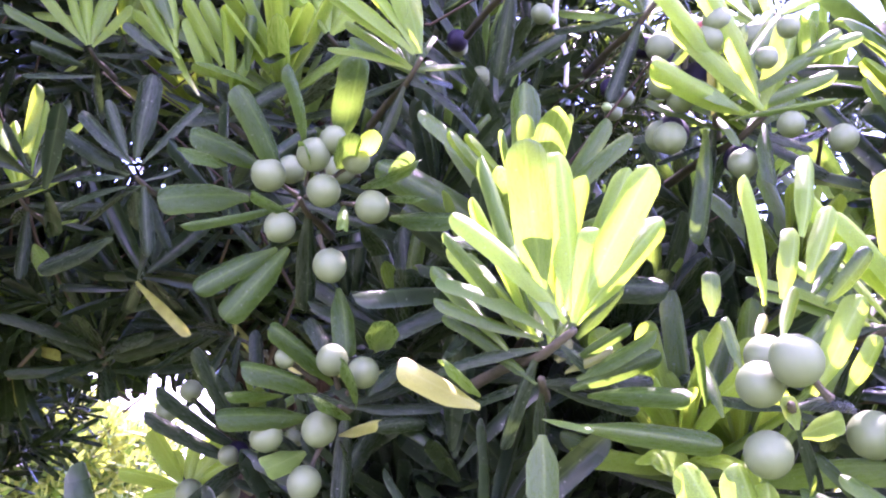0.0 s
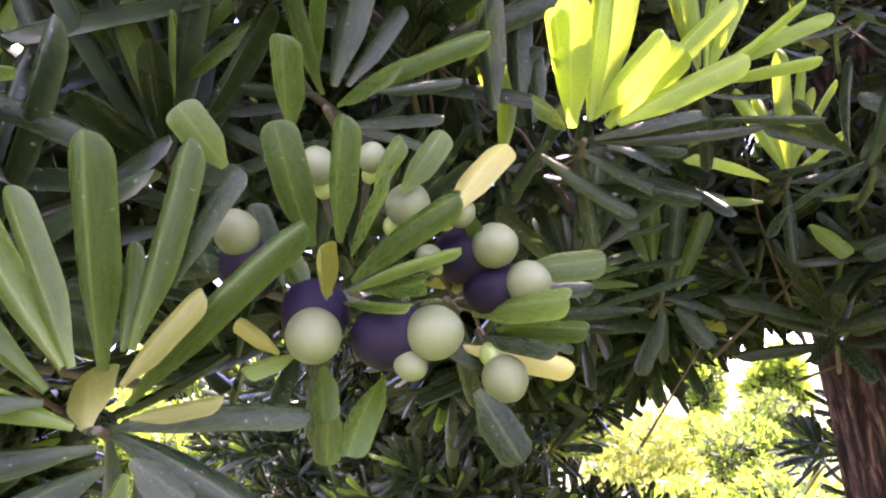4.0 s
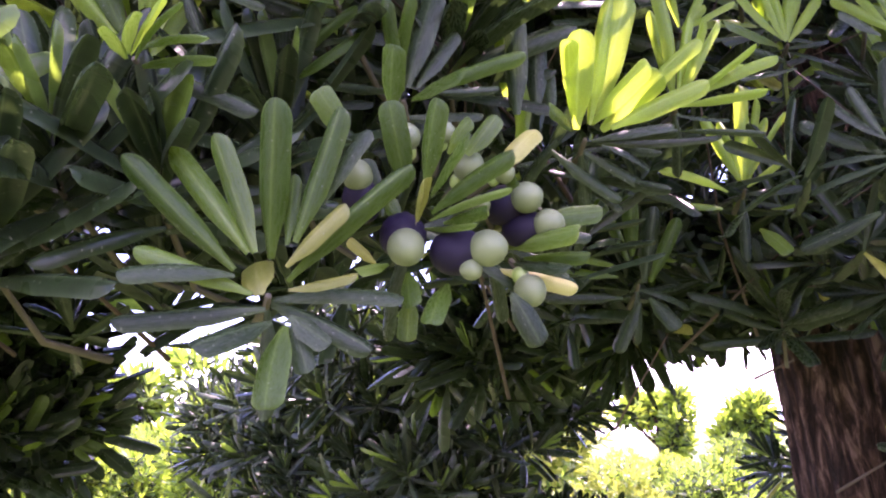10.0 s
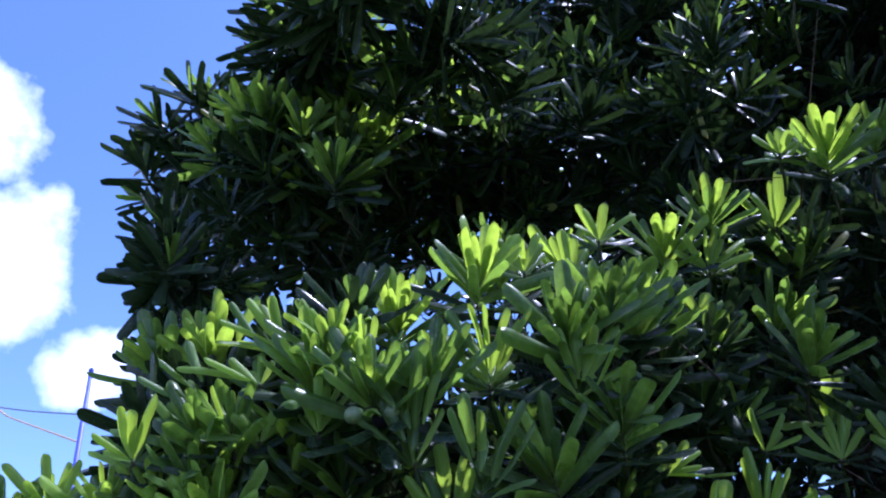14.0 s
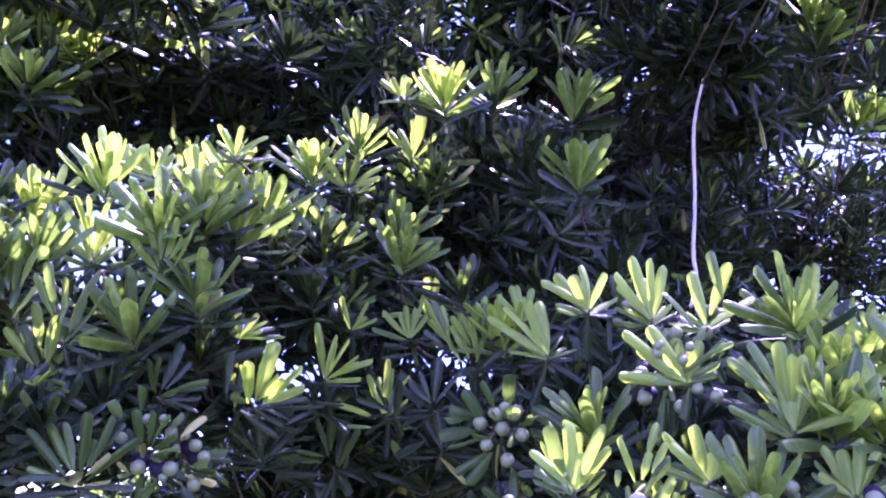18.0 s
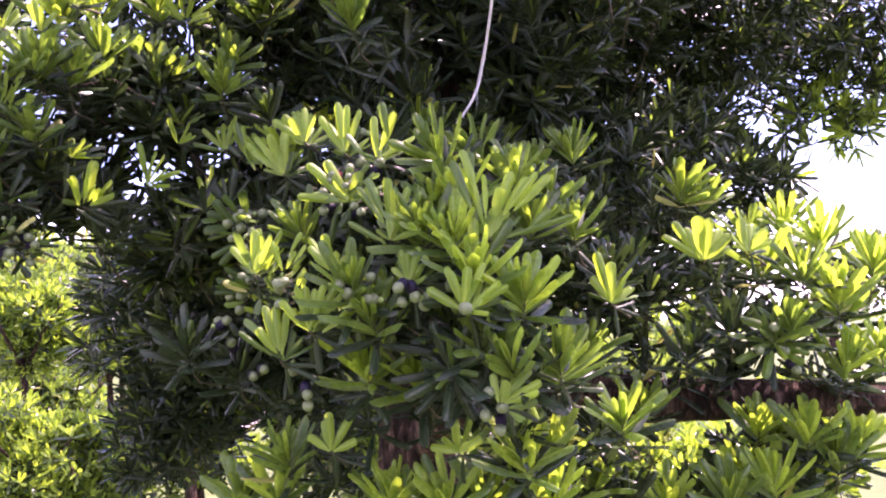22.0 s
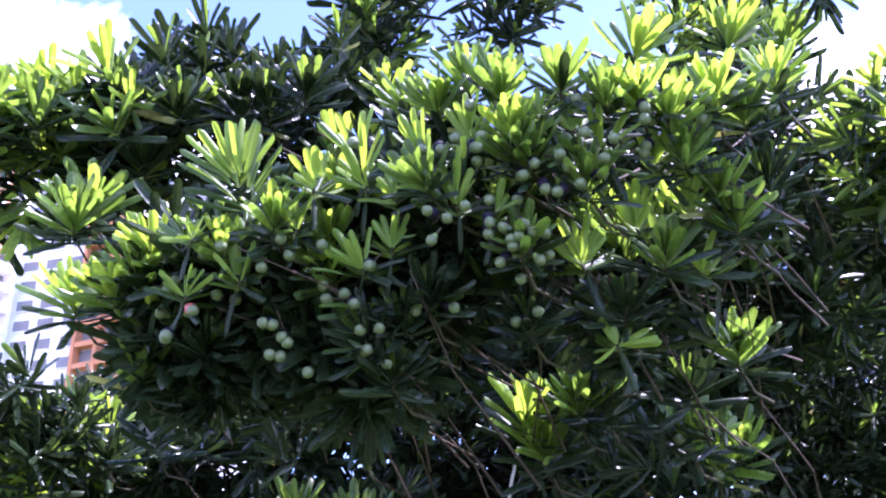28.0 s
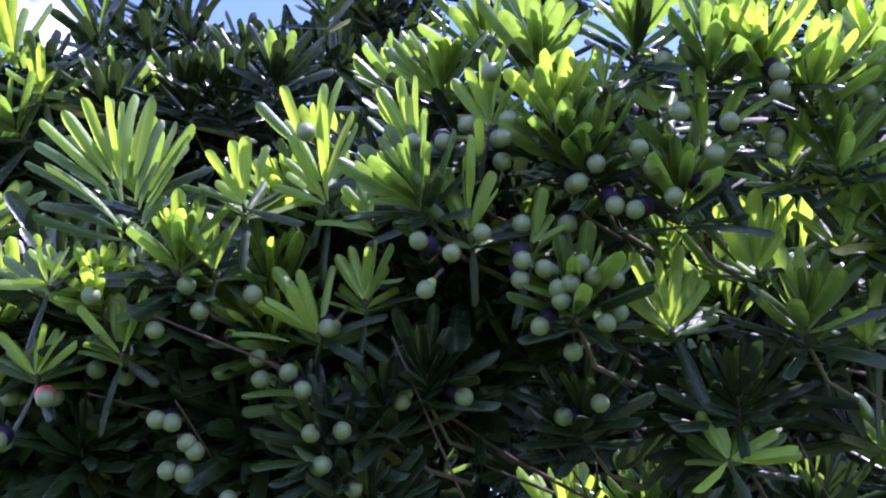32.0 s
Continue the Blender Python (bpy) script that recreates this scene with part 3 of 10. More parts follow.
shoot(-0.392, 0.144, 1.882, 0.556, -0.548, 0.625, 0.052, 'd')
shoot(-0.322, 0.144, 1.817, 0.522, -0.608, 0.598, 0.055, 'm')
shoot(-0.462, 0.072, 1.687, 0.655, -0.248, 0.714, 0.055, 'm')
shoot(-0.236, 0.353, 1.869, 0.420, -0.601, 0.680, 0.052, 'd')
shoot(-0.337, 0.118, 1.658, 0.490, -0.516, 0.702, 0.052, 'd')
shoot(-0.324, 0.132, 1.682, 0.479, -0.539, 0.693, 0.052, 'd')
shoot(-0.305, 0.158, 1.676, 0.503, -0.511, 0.697, 0.052, 'd')
shoot(-0.428, 0.071, 1.703, 0.474, -0.560, 0.679, 0.052, 'd')
shoot(-0.229, 0.238, 1.860, 0.465, -0.645, 0.607, 0.055, 'm')
shoot(-0.243, 0.199, 1.845, 0.418, -0.691, 0.590, 0.055, 'm')
shoot(-0.312, 0.199, 1.911, 0.493, -0.434, 0.754, 0.058, 'y')
shoot(-0.416, 0.402, 2.019, 0.339, -0.412, 0.846, 0.058, 'y')
shoot(-0.347, 0.415, 2.013, 0.268, -0.457, 0.848, 0.058, 'y')
shoot(-0.246, 0.440, 2.009, 0.292, -0.433, 0.853, 0.055, 'y')
shoot(-0.204, 0.476, 2.050, 0.307, -0.492, 0.815, 0.055, 'm')
shoot(-0.192, 0.589, 2.018, 0.324, -0.420, 0.848, 0.058, 'y')
shoot(-0.245, 0.399, 1.924, 0.291, -0.419, 0.860, 0.055, 'm')
shoot(-0.137, 0.459, 1.878, 0.560, -0.423, 0.712, 0.055, 'm')
shoot(-0.076, 0.644, 1.816, 0.060, -0.261, 0.963, 0.064, 'm')
shoot(-0.079, 0.743, 1.889, 0.076, -0.255, 0.964, 0.055, 'm')
shoot(0.057, 0.493, 1.943, 0.282, -0.527, 0.802, 0.055, 'm')
sprig = shoot(0.235, 0.393, 1.718, -0.121, -0.798, 0.591, 0.055, 'm')
berry(sprig, (0.177, 0.395, 1.740), (0.190, 0.399, 1.735), 0.0052, 'g')
shoot(0.363, 0.960, 1.740, 0.256, -0.179, 0.950, 0.064, 'y')
shoot(0.295, 0.455, 1.695, 0.030, -0.480, 0.877, 0.055, 'm')
sprig = shoot(0.193, 0.283, 1.574, 0.157, -0.607, 0.779, 0.055, 'm')
berry(sprig, (0.191, 0.269, 1.578), (0.191, 0.287, 1.575), 0.0059, 'p')
berry(sprig, (0.201, 0.269, 1.570), (0.191, 0.287, 1.575), 0.0054, '')
berry(sprig, (0.213, 0.290, 1.585), (0.198, 0.290, 1.579), 0.0053, '')
berry(sprig, (0.214, 0.284, 1.564), (0.197, 0.288, 1.572), 0.0056, '')
sprig = shoot(0.279, 0.339, 1.615, 0.126, -0.654, 0.746, 0.058, 'y')
berry(sprig, (0.268, 0.331, 1.628), (0.276, 0.342, 1.618), 0.0060, '')
berry(sprig, (0.277, 0.345, 1.606), (0.276, 0.343, 1.615), 0.0052, '')
shoot(0.175, 0.331, 1.491, 0.080, -0.619, 0.782, 0.058, 'y')
shoot(0.212, 0.370, 1.480, 0.062, -0.545, 0.836, 0.058, 'y')
sprig = shoot(-0.034, 0.369, 1.490, 0.265, -0.397, 0.879, 0.052, 'd')
berry(sprig, (-0.017, 0.341, 1.526), (-0.024, 0.354, 1.516), 0.0058, 'p')
berry(sprig, (0.032, 0.341, 1.495), (0.015, 0.352, 1.495), 0.0053, 'p')
berry(sprig, (0.010, 0.348, 1.487), (-0.006, 0.360, 1.489), 0.0055, 'p')
shoot(0.247, 0.332, 1.629, 0.120, -0.590, 0.799, 0.055, 'm')
sprig = shoot(0.234, 0.381, 1.664, 0.222, -0.628, 0.746, 0.055, 'm')
berry(sprig, (0.231, 0.379, 1.678), (0.231, 0.386, 1.665), 0.0054, 'p')
sprig = shoot(0.041, 0.427, 1.685, 0.345, -0.532, 0.773, 0.052, 'd')
berry(sprig, (-0.013, 0.369, 1.677), (-0.005, 0.385, 1.679), 0.0055, 'g')
berry(sprig, (0.005, 0.374, 1.677), (0.011, 0.391, 1.679), 0.0058, '')
shoot(0.207, 0.300, 1.543, 0.143, -0.580, 0.802, 0.055, 'm')
shoot(0.263, 0.354, 1.541, 0.106, -0.556, 0.824, 0.052, 'd')
shoot(0.308, 0.338, 1.521, 0.145, -0.559, 0.816, 0.055, 'm')
shoot(0.337, 0.336, 1.495, -0.023, -0.599, 0.800, 0.055, 'm')
shoot(0.269, 0.370, 1.499, 0.011, -0.605, 0.796, 0.052, 'd')
shoot(0.262, 0.395, 1.673, 0.015, -0.639, 0.769, 0.055, 'y')
shoot(0.290, 0.568, 1.691, 0.085, -0.485, 0.871, 0.055, 'm')
shoot(0.324, 0.560, 1.649, 0.129, -0.429, 0.894, 0.055, 'm')
shoot(0.281, 0.683, 1.765, -0.007, -0.246, 0.969, 0.055, 'm')
sprig = shoot(0.308, 0.327, 1.584, 0.311, -0.574, 0.758, 0.058, 'y')
berry(sprig, (0.281, 0.326, 1.574), (0.294, 0.331, 1.581), 0.0058, 'p')
shoot(0.053, 0.670, 1.828, 0.315, 0.073, 0.946, 0.061, 'm')
shoot(0.023, 1.001, 1.875, 0.079, -0.064, 0.995, 0.055, 'm')
shoot(0.368, 0.380, 1.495, 0.095, -0.409, 0.908, 0.055, 'm')
shoot(0.385, 0.509, 1.426, 0.002, -0.375, 0.927, 0.055, 'm')
shoot(0.281, 0.324, 1.493, 0.477, -0.854, 0.208, 0.052, 'd', wide=True)
shoot(0.061, 0.345, 1.399, 0.137, -0.301, 0.944, 0.055, 'm')
shoot(-0.003, 0.342, 1.353, 0.276, -0.282, 0.919, 0.055, 'm')
shoot(0.160, 0.393, 1.348, 0.096, -0.092, 0.991, 0.058, 'y')
shoot(0.222, 0.408, 1.349, 0.049, -0.441, 0.896, 0.058, 'y')
shoot(0.324, 0.456, 1.352, 0.065, -0.308, 0.949, 0.058, 'y')
shoot(0.318, 0.402, 1.398, 0.122, -0.442, 0.889, 0.058, 'y')
shoot(0.507, 0.707, 1.333, 0.014, -0.100, 0.995, 0.064, 'y')
shoot(0.573, 0.761, 1.357, -0.030, -0.124, 0.992, 0.056, 'm')
shoot(0.598, 0.779, 1.373, 0.193, 0.001, 0.981, 0.055, 'y')
shoot(0.594, 0.772, 1.470, 0.289, -0.025, 0.957, 0.058, 'y')
shoot(0.588, 0.766, 1.554, -0.024, -0.244, 0.969, 0.058, 'y')
shoot(0.630, 0.821, 1.596, 0.125, -0.285, 0.950, 0.058, 'y')
shoot(0.503, 0.778, 1.603, 0.079, -0.064, 0.995, 0.056, 'y')
shoot(0.520, 0.869, 1.662, -0.084, -0.433, 0.897, 0.058, 'y')
shoot(0.466, 0.715, 1.524, -0.045, -0.132, 0.990, 0.052, 'd')
shoot(0.538, 0.724, 1.521, 0.095, -0.396, 0.913, 0.055, 'm')
sprig = shoot(0.518, 0.716, 1.501, 0.335, -0.913, 0.231, 0.055, 'm', wide=True)
berry(sprig, (0.522, 0.695, 1.519), (0.517, 0.711, 1.509), 0.0059, '')
berry(sprig, (0.531, 0.705, 1.491), (0.518, 0.718, 1.500), 0.0053, 'g')
berry(sprig, (0.541, 0.716, 1.467), (0.530, 0.720, 1.481), 0.0059, 'p')
berry(sprig, (0.504, 0.692, 1.492), (0.509, 0.709, 1.498), 0.0055, 'g')
shoot(0.383, 1.001, 1.724, 0.079, -0.064, 0.995, 0.060, 'm')
shoot(-0.235, 0.248, 1.878, 0.383, -0.200, 0.902, 0.055, 'm')
shoot(-0.228, 0.290, 1.870, 0.496, -0.076, 0.865, 0.055, 'm')
shoot(0.242, 0.633, 1.739, 0.073, -0.454, 0.888, 0.055, 'm')
sprig = shoot(0.242, 0.358, 1.627, 0.480, -0.321, 0.816, 0.055, 'm')
berry(sprig, (0.252, 0.369, 1.633), (0.239, 0.362, 1.628), 0.0056, 'g')
shoot(0.303, 0.481, 1.644, 0.280, -0.424, 0.861, 0.055, 'm')
shoot(0.350, 0.347, 1.558, 0.310, -0.384, 0.869, 0.055, 'y')
shoot(0.570, 0.820, 1.634, -0.045, -0.555, 0.831, 0.055, 'y')
shoot(0.552, 0.756, 1.588, 0.092, -0.434, 0.896, 0.055, 'm')
shoot(0.545, 0.744, 1.386, 0.088, -0.363, 0.927, 0.058, 'y')
sprig = shoot(-0.057, 0.312, 1.519, 0.390, -0.365, 0.845, 0.052, 'd')
berry(sprig, (-0.034, 0.339, 1.551), (-0.043, 0.334, 1.542), 0.0058, 'g')
berry(sprig, (-0.016, 0.333, 1.551), (-0.029, 0.332, 1.543), 0.0055, 'p')
shoot(0.347, 0.620, 1.596, 0.144, -0.307, 0.941, 0.052, 'd')
shoot(0.368, 0.717, 1.568, 0.241, -0.176, 0.954, 0.052, 'd')
shoot(0.420, 0.691, 1.494, 0.232, -0.223, 0.947, 0.052, 'd')
shoot(0.463, 0.659, 1.322, 0.013, -0.388, 0.921, 0.055, 'm')
shoot(0.631, 0.800, 1.485, -0.030, -0.124, 0.992, 0.058, 'y')
shoot(0.471, 0.863, 1.646, -0.164, -0.196, 0.967, 0.059, 'm')
shoot(0.167, 0.405, 1.343, 0.051, -0.287, 0.957, 0.055, 'y', inner=2)
shoot(0.247, 0.449, 1.349, 0.320, -0.191, 0.928, 0.058, 'y', inner=2)
shoot(0.285, 0.524, 1.339, 0.043, -0.074, 0.996, 0.064, 'y', inner=2)
shoot(0.320, 0.601, 1.341, 0.259, -0.167, 0.951, 0.055, 'm', inner=2)
shoot(0.379, 0.709, 1.299, 0.157, -0.402, 0.902, 0.058, 'y', inner=2)
shoot(0.455, 0.778, 1.329, -0.151, -0.333, 0.931, 0.058, 'y', inner=2)
shoot(0.541, 0.881, 1.297, 0.099, -0.021, 0.995, 0.058, 'y', inner=2)
shoot(0.585, 0.913, 1.360, 0.099, -0.021, 0.995, 0.058, 'y', inner=2)
shoot(0.341, 0.653, 1.313, -0.004, -0.118, 0.993, 0.052, 'd', inner=2)
shoot(0.509, 0.799, 1.379, 0.147, -0.167, 0.975, 0.055, 'm', inner=2)
shoot(0.047, 0.345, 1.356, 0.311, -0.172, 0.935, 0.055, 'y', inner=2)
shoot(0.401, 0.271, 2.307, 0.484, -0.347, 0.803, 0.041, 'm', count=33, inner=1)
shoot(0.425, 0.353, 2.302, 0.326, -0.616, 0.717, 0.043, 'y', count=30, inner=1)
shoot(0.293, 0.207, 2.225, 0.355, -0.473, 0.806, 0.042, 'y', count=30, inner=1)
shoot(0.245, 0.185, 2.234, 0.535, -0.330, 0.778, 0.044, 'y', count=30, inner=1)
shoot(0.310, 0.220, 2.238, 0.647, -0.212, 0.732, 0.042, 'm', count=30, inner=1)
sprig = shoot(0.398, 0.263, 2.236, 0.726, -0.271, 0.632, 0.039, 'y', count=30, inner=1)
berry(sprig, (0.381, 0.254, 2.233), (0.391, 0.264, 2.238), 0.0050, 'g')
sprig = shoot(0.556, 0.441, 2.209, 0.609, -0.499, 0.616, 0.037, 'm', count=30, inner=1)
berry(sprig, (0.563, 0.418, 2.214), (0.555, 0.436, 2.213), 0.0043, '')
berry(sprig, (0.564, 0.424, 2.205), (0.554, 0.441, 2.210), 0.0043, '')
berry(sprig, (0.569, 0.427, 2.206), (0.554, 0.442, 2.211), 0.0043, '')
berry(sprig, (0.563, 0.426, 2.200), (0.553, 0.442, 2.210), 0.0043, 'p')
berry(sprig, (0.574, 0.437, 2.210), (0.555, 0.443, 2.211), 0.0043, 'g')
berry(sprig, (0.576, 0.448, 2.210), (0.558, 0.446, 2.211), 0.0044, 'p')
berry(sprig, (0.567, 0.448, 2.192), (0.555, 0.445, 2.207), 0.0044, 'g')
berry(sprig, (0.548, 0.425, 2.193), (0.550, 0.438, 2.206), 0.0043, 'p')
berry(sprig, (0.573, 0.431, 2.215), (0.556, 0.442, 2.212), 0.0043, 'p')
sprig = shoot(0.602, 0.474, 2.253, 0.535, -0.459, 0.709, 0.037, 'm', count=30, inner=1)
berry(sprig, (0.595, 0.448, 2.237), (0.595, 0.464, 2.247), 0.0044, 'p')
berry(sprig, (0.609, 0.459, 2.240), (0.600, 0.473, 2.252), 0.0044, '')
berry(sprig, (0.620, 0.473, 2.247), (0.601, 0.476, 2.254), 0.0044, 'p')
berry(sprig, (0.608, 0.450, 2.253), (0.601, 0.468, 2.255), 0.0044, '')
shoot(0.573, 0.427, 2.300, 0.587, -0.445, 0.677, 0.038, 'y', count=30, inner=1)
shoot(0.566, 0.430, 2.348, 0.699, -0.401, 0.592, 0.040, 'm', count=30, inner=1)
shoot(0.610, 0.454, 2.337, 0.494, -0.351, 0.795, 0.039, 'm', count=30, inner=1)
shoot(0.525, 0.427, 2.381, 0.456, -0.535, 0.711, 0.043, 'm', count=30, inner=1)
shoot(0.633, 0.476, 2.312, 0.545, -0.518, 0.659, 0.037, 'm', count=30, inner=1)
sprig = shoot(0.646, 0.498, 2.311, 0.537, -0.578, 0.614, 0.038, 'y', count=30, inner=1)
berry(sprig, (0.655, 0.492, 2.292), (0.645, 0.499, 2.308), 0.0046, 'p')
berry(sprig, (0.653, 0.492, 2.283), (0.646, 0.498, 2.300), 0.0046, '')
sprig = shoot(0.671, 0.564, 2.324, 0.457, -0.415, 0.787, 0.039, 'y', count=30, inner=1)
berry(sprig, (0.683, 0.572, 2.314), (0.668, 0.568, 2.325), 0.0051, '')
berry(sprig, (0.688, 0.576, 2.324), (0.671, 0.570, 2.327), 0.0052, 'g')
sprig = shoot(0.654, 0.525, 2.303, 0.595, -0.297, 0.747, 0.038, 'y', count=30, inner=1)
berry(sprig, (0.674, 0.543, 2.307), (0.658, 0.535, 2.307), 0.0049, 'g')
shoot(0.692, 0.622, 2.347, 0.442, -0.454, 0.774, 0.041, 'y', count=30, inner=1)
shoot(0.216, 0.541, 2.623, 0.522, -0.464, 0.716, 0.055, 'y', count=30, inner=1)
shoot(-2.335, 1.957, 5.214, 0.549, -0.558, 0.622, 0.055, 'm', count=30, inner=1)
shoot(0.444, 0.421, 2.400, 0.530, -0.422, 0.735, 0.048, 'm', count=30, inner=1)
# high back shoots: tone d stands in for the shade they lie in
shoot(0.262, 0.401, 2.538, 0.721, -0.234, 0.652, 0.055, 'd', count=30, inner=1)
shoot(0.209, 0.338, 2.528, 0.689, -0.280, 0.669, 0.055, 'd', count=30, inner=1)
shoot(0.168, 0.282, 2.528, 0.647, -0.331, 0.687, 0.055, 'd', count=30, inner=1)
shoot(0.229, 0.366, 2.526, 0.589, -0.366, 0.721, 0.055, 'd', count=30, inner=1)
shoot(0.116, 0.211, 2.529, 0.618, -0.284, 0.733, 0.055, 'd', count=30, inner=1)
shoot(0.139, 0.222, 2.553, 0.748, -0.257, 0.611, 0.055, 'd', count=30, inner=1)
shoot(0.079, 0.198, 2.484, 0.562, -0.350, 0.749, 0.055, 'm', count=30, inner=1)
shoot(0.119, 0.261, 2.474, 0.725, -0.323, 0.608, 0.055, 'd', count=30, inner=1)
shoot(0.657, 0.631, 2.268, 0.329, -0.585, 0.742, 0.041, 'd', count=30, inner=1)
shoot(0.334, 0.642, 2.117, 0.449, -0.402, 0.798, 0.053, 'm', count=30, inner=1)
shoot(0.392, 0.641, 2.150, 0.526, -0.418, 0.741, 0.051, 'm', count=30, inner=1)
shoot(0.566, 0.671, 2.154, 0.448, -0.399, 0.800, 0.043, 'm', count=30, inner=1)
shoot(0.392, 0.890, 2.125, 0.460, -0.443, 0.770, 0.055, 'm', count=30, inner=1)
shoot(-0.365, 0.376, 2.238, 0.698, -0.207, 0.686, 0.055, 'd', count=30, inner=1)
shoot(0.429, 0.342, 2.246, 0.710, -0.358, 0.606, 0.041, 'm', count=30, inner=1)
shoot(0.440, 0.288, 2.246, 0.734, -0.316, 0.601, 0.038, 'm', count=30, inner=1)
sprig = shoot(0.441, 0.368, 2.161, 0.406, -0.696, 0.592, 0.038, 'd', count=30, inner=1)
berry(sprig, (0.456, 0.355, 2.159), (0.440, 0.368, 2.163), 0.0045, 'p')
berry(sprig, (0.463, 0.368, 2.160), (0.443, 0.371, 2.163), 0.0045, 'g')
berry(sprig, (0.451, 0.364, 2.146), (0.439, 0.370, 2.161), 0.0045, '')
sprig = shoot(0.334, 0.334, 2.193, 0.653, -0.391, 0.648, 0.044, 'd', count=30, inner=1)
berry(sprig, (0.360, 0.324, 2.190), (0.342, 0.332, 2.194), 0.0052, 'p')
berry(sprig, (0.354, 0.316, 2.191), (0.339, 0.329, 2.194), 0.0052, 'p')
berry(sprig, (0.331, 0.332, 2.185), (0.331, 0.337, 2.195), 0.0054, '')
berry(sprig, (0.305, 0.349, 2.181), (0.315, 0.345, 2.188), 0.0056, 'p')
sprig = shoot(0.573, 0.429, 2.283, 0.627, -0.514, 0.586, 0.038, 'm', count=30, inner=1)
berry(sprig, (0.586, 0.419, 2.284), (0.570, 0.432, 2.285), 0.0045, 'p')
shoot(0.528, 0.371, 2.261, 0.359, -0.694, 0.624, 0.037, 'm', count=30, inner=1)
sprig = shoot(0.580, 0.441, 2.274, 0.614, -0.525, 0.590, 0.038, 'm', count=30, inner=1)
berry(sprig, (0.591, 0.432, 2.259), (0.579, 0.441, 2.273), 0.0044, 'p')
berry(sprig, (0.607, 0.444, 2.262), (0.588, 0.445, 2.271), 0.0044, '')
berry(sprig, (0.590, 0.441, 2.240), (0.582, 0.444, 2.258), 0.0044, 'p')
berry(sprig, (0.583, 0.427, 2.252), (0.578, 0.438, 2.267), 0.0044, '')
shoot(0.424, 0.345, 2.219, 0.536, -0.707, 0.461, 0.040, 'y', count=30, inner=1)
shoot(0.560, 0.541, 2.174, 0.517, -0.472, 0.715, 0.039, 'd', count=30, inner=1)
sprig = shoot(0.480, 0.406, 2.189, 0.628, -0.403, 0.666, 0.039, 'd', count=30, inner=1)
berry(sprig, (0.477, 0.393, 2.174), (0.476, 0.406, 2.188), 0.0046, 'g')
berry(sprig, (0.496, 0.417, 2.174), (0.482, 0.413, 2.186), 0.0046, 'p')
sprig = shoot(0.501, 0.489, 2.174, 0.578, -0.456, 0.677, 0.040, 'd', count=30, inner=1)
berry(sprig, (0.504, 0.473, 2.169), (0.497, 0.490, 2.176), 0.0048, 'p')
berry(sprig, (0.529, 0.475, 2.169), (0.512, 0.485, 2.173), 0.0046, 'g')
shoot(0.335, 0.277, 2.177, 0.827, -0.081, 0.557, 0.041, 'd', count=30, inner=1)
sprig = shoot(0.348, 0.356, 2.170, 0.553, -0.463, 0.692, 0.043, 'd', count=30, inner=1)
berry(sprig, (0.352, 0.338, 2.179), (0.345, 0.355, 2.174), 0.0052, 'g')
sprig = shoot(0.441, 0.393, 2.134, 0.628, -0.368, 0.686, 0.039, 'd', count=30, inner=1)
berry(sprig, (0.456, 0.378, 2.135), (0.441, 0.392, 2.136), 0.0045, 'g')
shoot(0.602, 0.551, 2.204, 0.573, -0.461, 0.678, 0.039, 'm', count=30, inner=1)
shoot(0.643, 0.579, 2.250, 0.550, -0.493, 0.673, 0.039, 'm', count=30, inner=1)
shoot(0.457, 0.394, 2.175, 0.532, -0.557, 0.638, 0.039, 'd', count=30, inner=1)
shoot(-0.336, 0.516, 2.267, 0.700, -0.265, 0.664, 0.055, 'd', count=30, inner=1)
shoot(0.487, 0.694, 2.148, 0.435, -0.572, 0.696, 0.048, 'd', count=30, inner=1)
shoot(0.644, 0.593, 2.227, 0.471, -0.569, 0.674, 0.039, 'm', count=30, inner=1)
shoot(0.644, 0.545, 2.274, 0.494, -0.521, 0.696, 0.038, 'm', count=30, inner=1)
shoot(0.504, 0.409, 2.360, 0.652, -0.433, 0.623, 0.043, 'm', count=30, inner=1)
sprig = shoot(0.673, 0.594, 2.313, 0.465, -0.544, 0.698, 0.040, 'm', count=30, inner=1)
berry(sprig, (0.694, 0.596, 2.330), (0.678, 0.597, 2.322), 0.0053, 'p')
berry(sprig, (0.688, 0.612, 2.312), (0.674, 0.603, 2.315), 0.0054, '')
shoot(0.192, 0.183, 2.340, 0.691, -0.263, 0.674, 0.050, 'm', count=30, inner=1)
shoot(0.169, 0.204, 2.378, 0.738, -0.189, 0.648, 0.053, 'm', count=30, inner=1)
shoot(0.334, 0.622, 2.152, 0.432, -0.198, 0.880, 0.058, 'y', inner=1)
shoot(0.407, 0.793, 2.128, 0.575, -0.263, 0.774, 0.055, 'm', seeds=5, inner=1)
shoot(0.374, 0.880, 2.113, 0.677, -0.177, 0.714, 0.058, 'y', seeds=2, inner=1)
shoot(-0.458, 0.287, 2.229, 0.403, -0.243, 0.883, 0.064, 'm', inner=1)
shoot(0.047, 0.578, 2.082, 0.403, -0.243, 0.883, 0.062, 'm', inner=1)
shoot(-0.042, 0.542, 2.110, 0.403, -0.243, 0.883, 0.055, 'm', inner=1)
shoot(-0.047, 0.353, 2.202, 0.437, -0.190, 0.879, 0.064, 'd', inner=1)
shoot(0.602, 1.100, 2.503, 0.403, -0.243, 0.883, 0.064, 'y', inner=1)
shoot(0.654, 1.154, 2.526, 0.469, -0.138, 0.873, 0.064, 'm', inner=1)
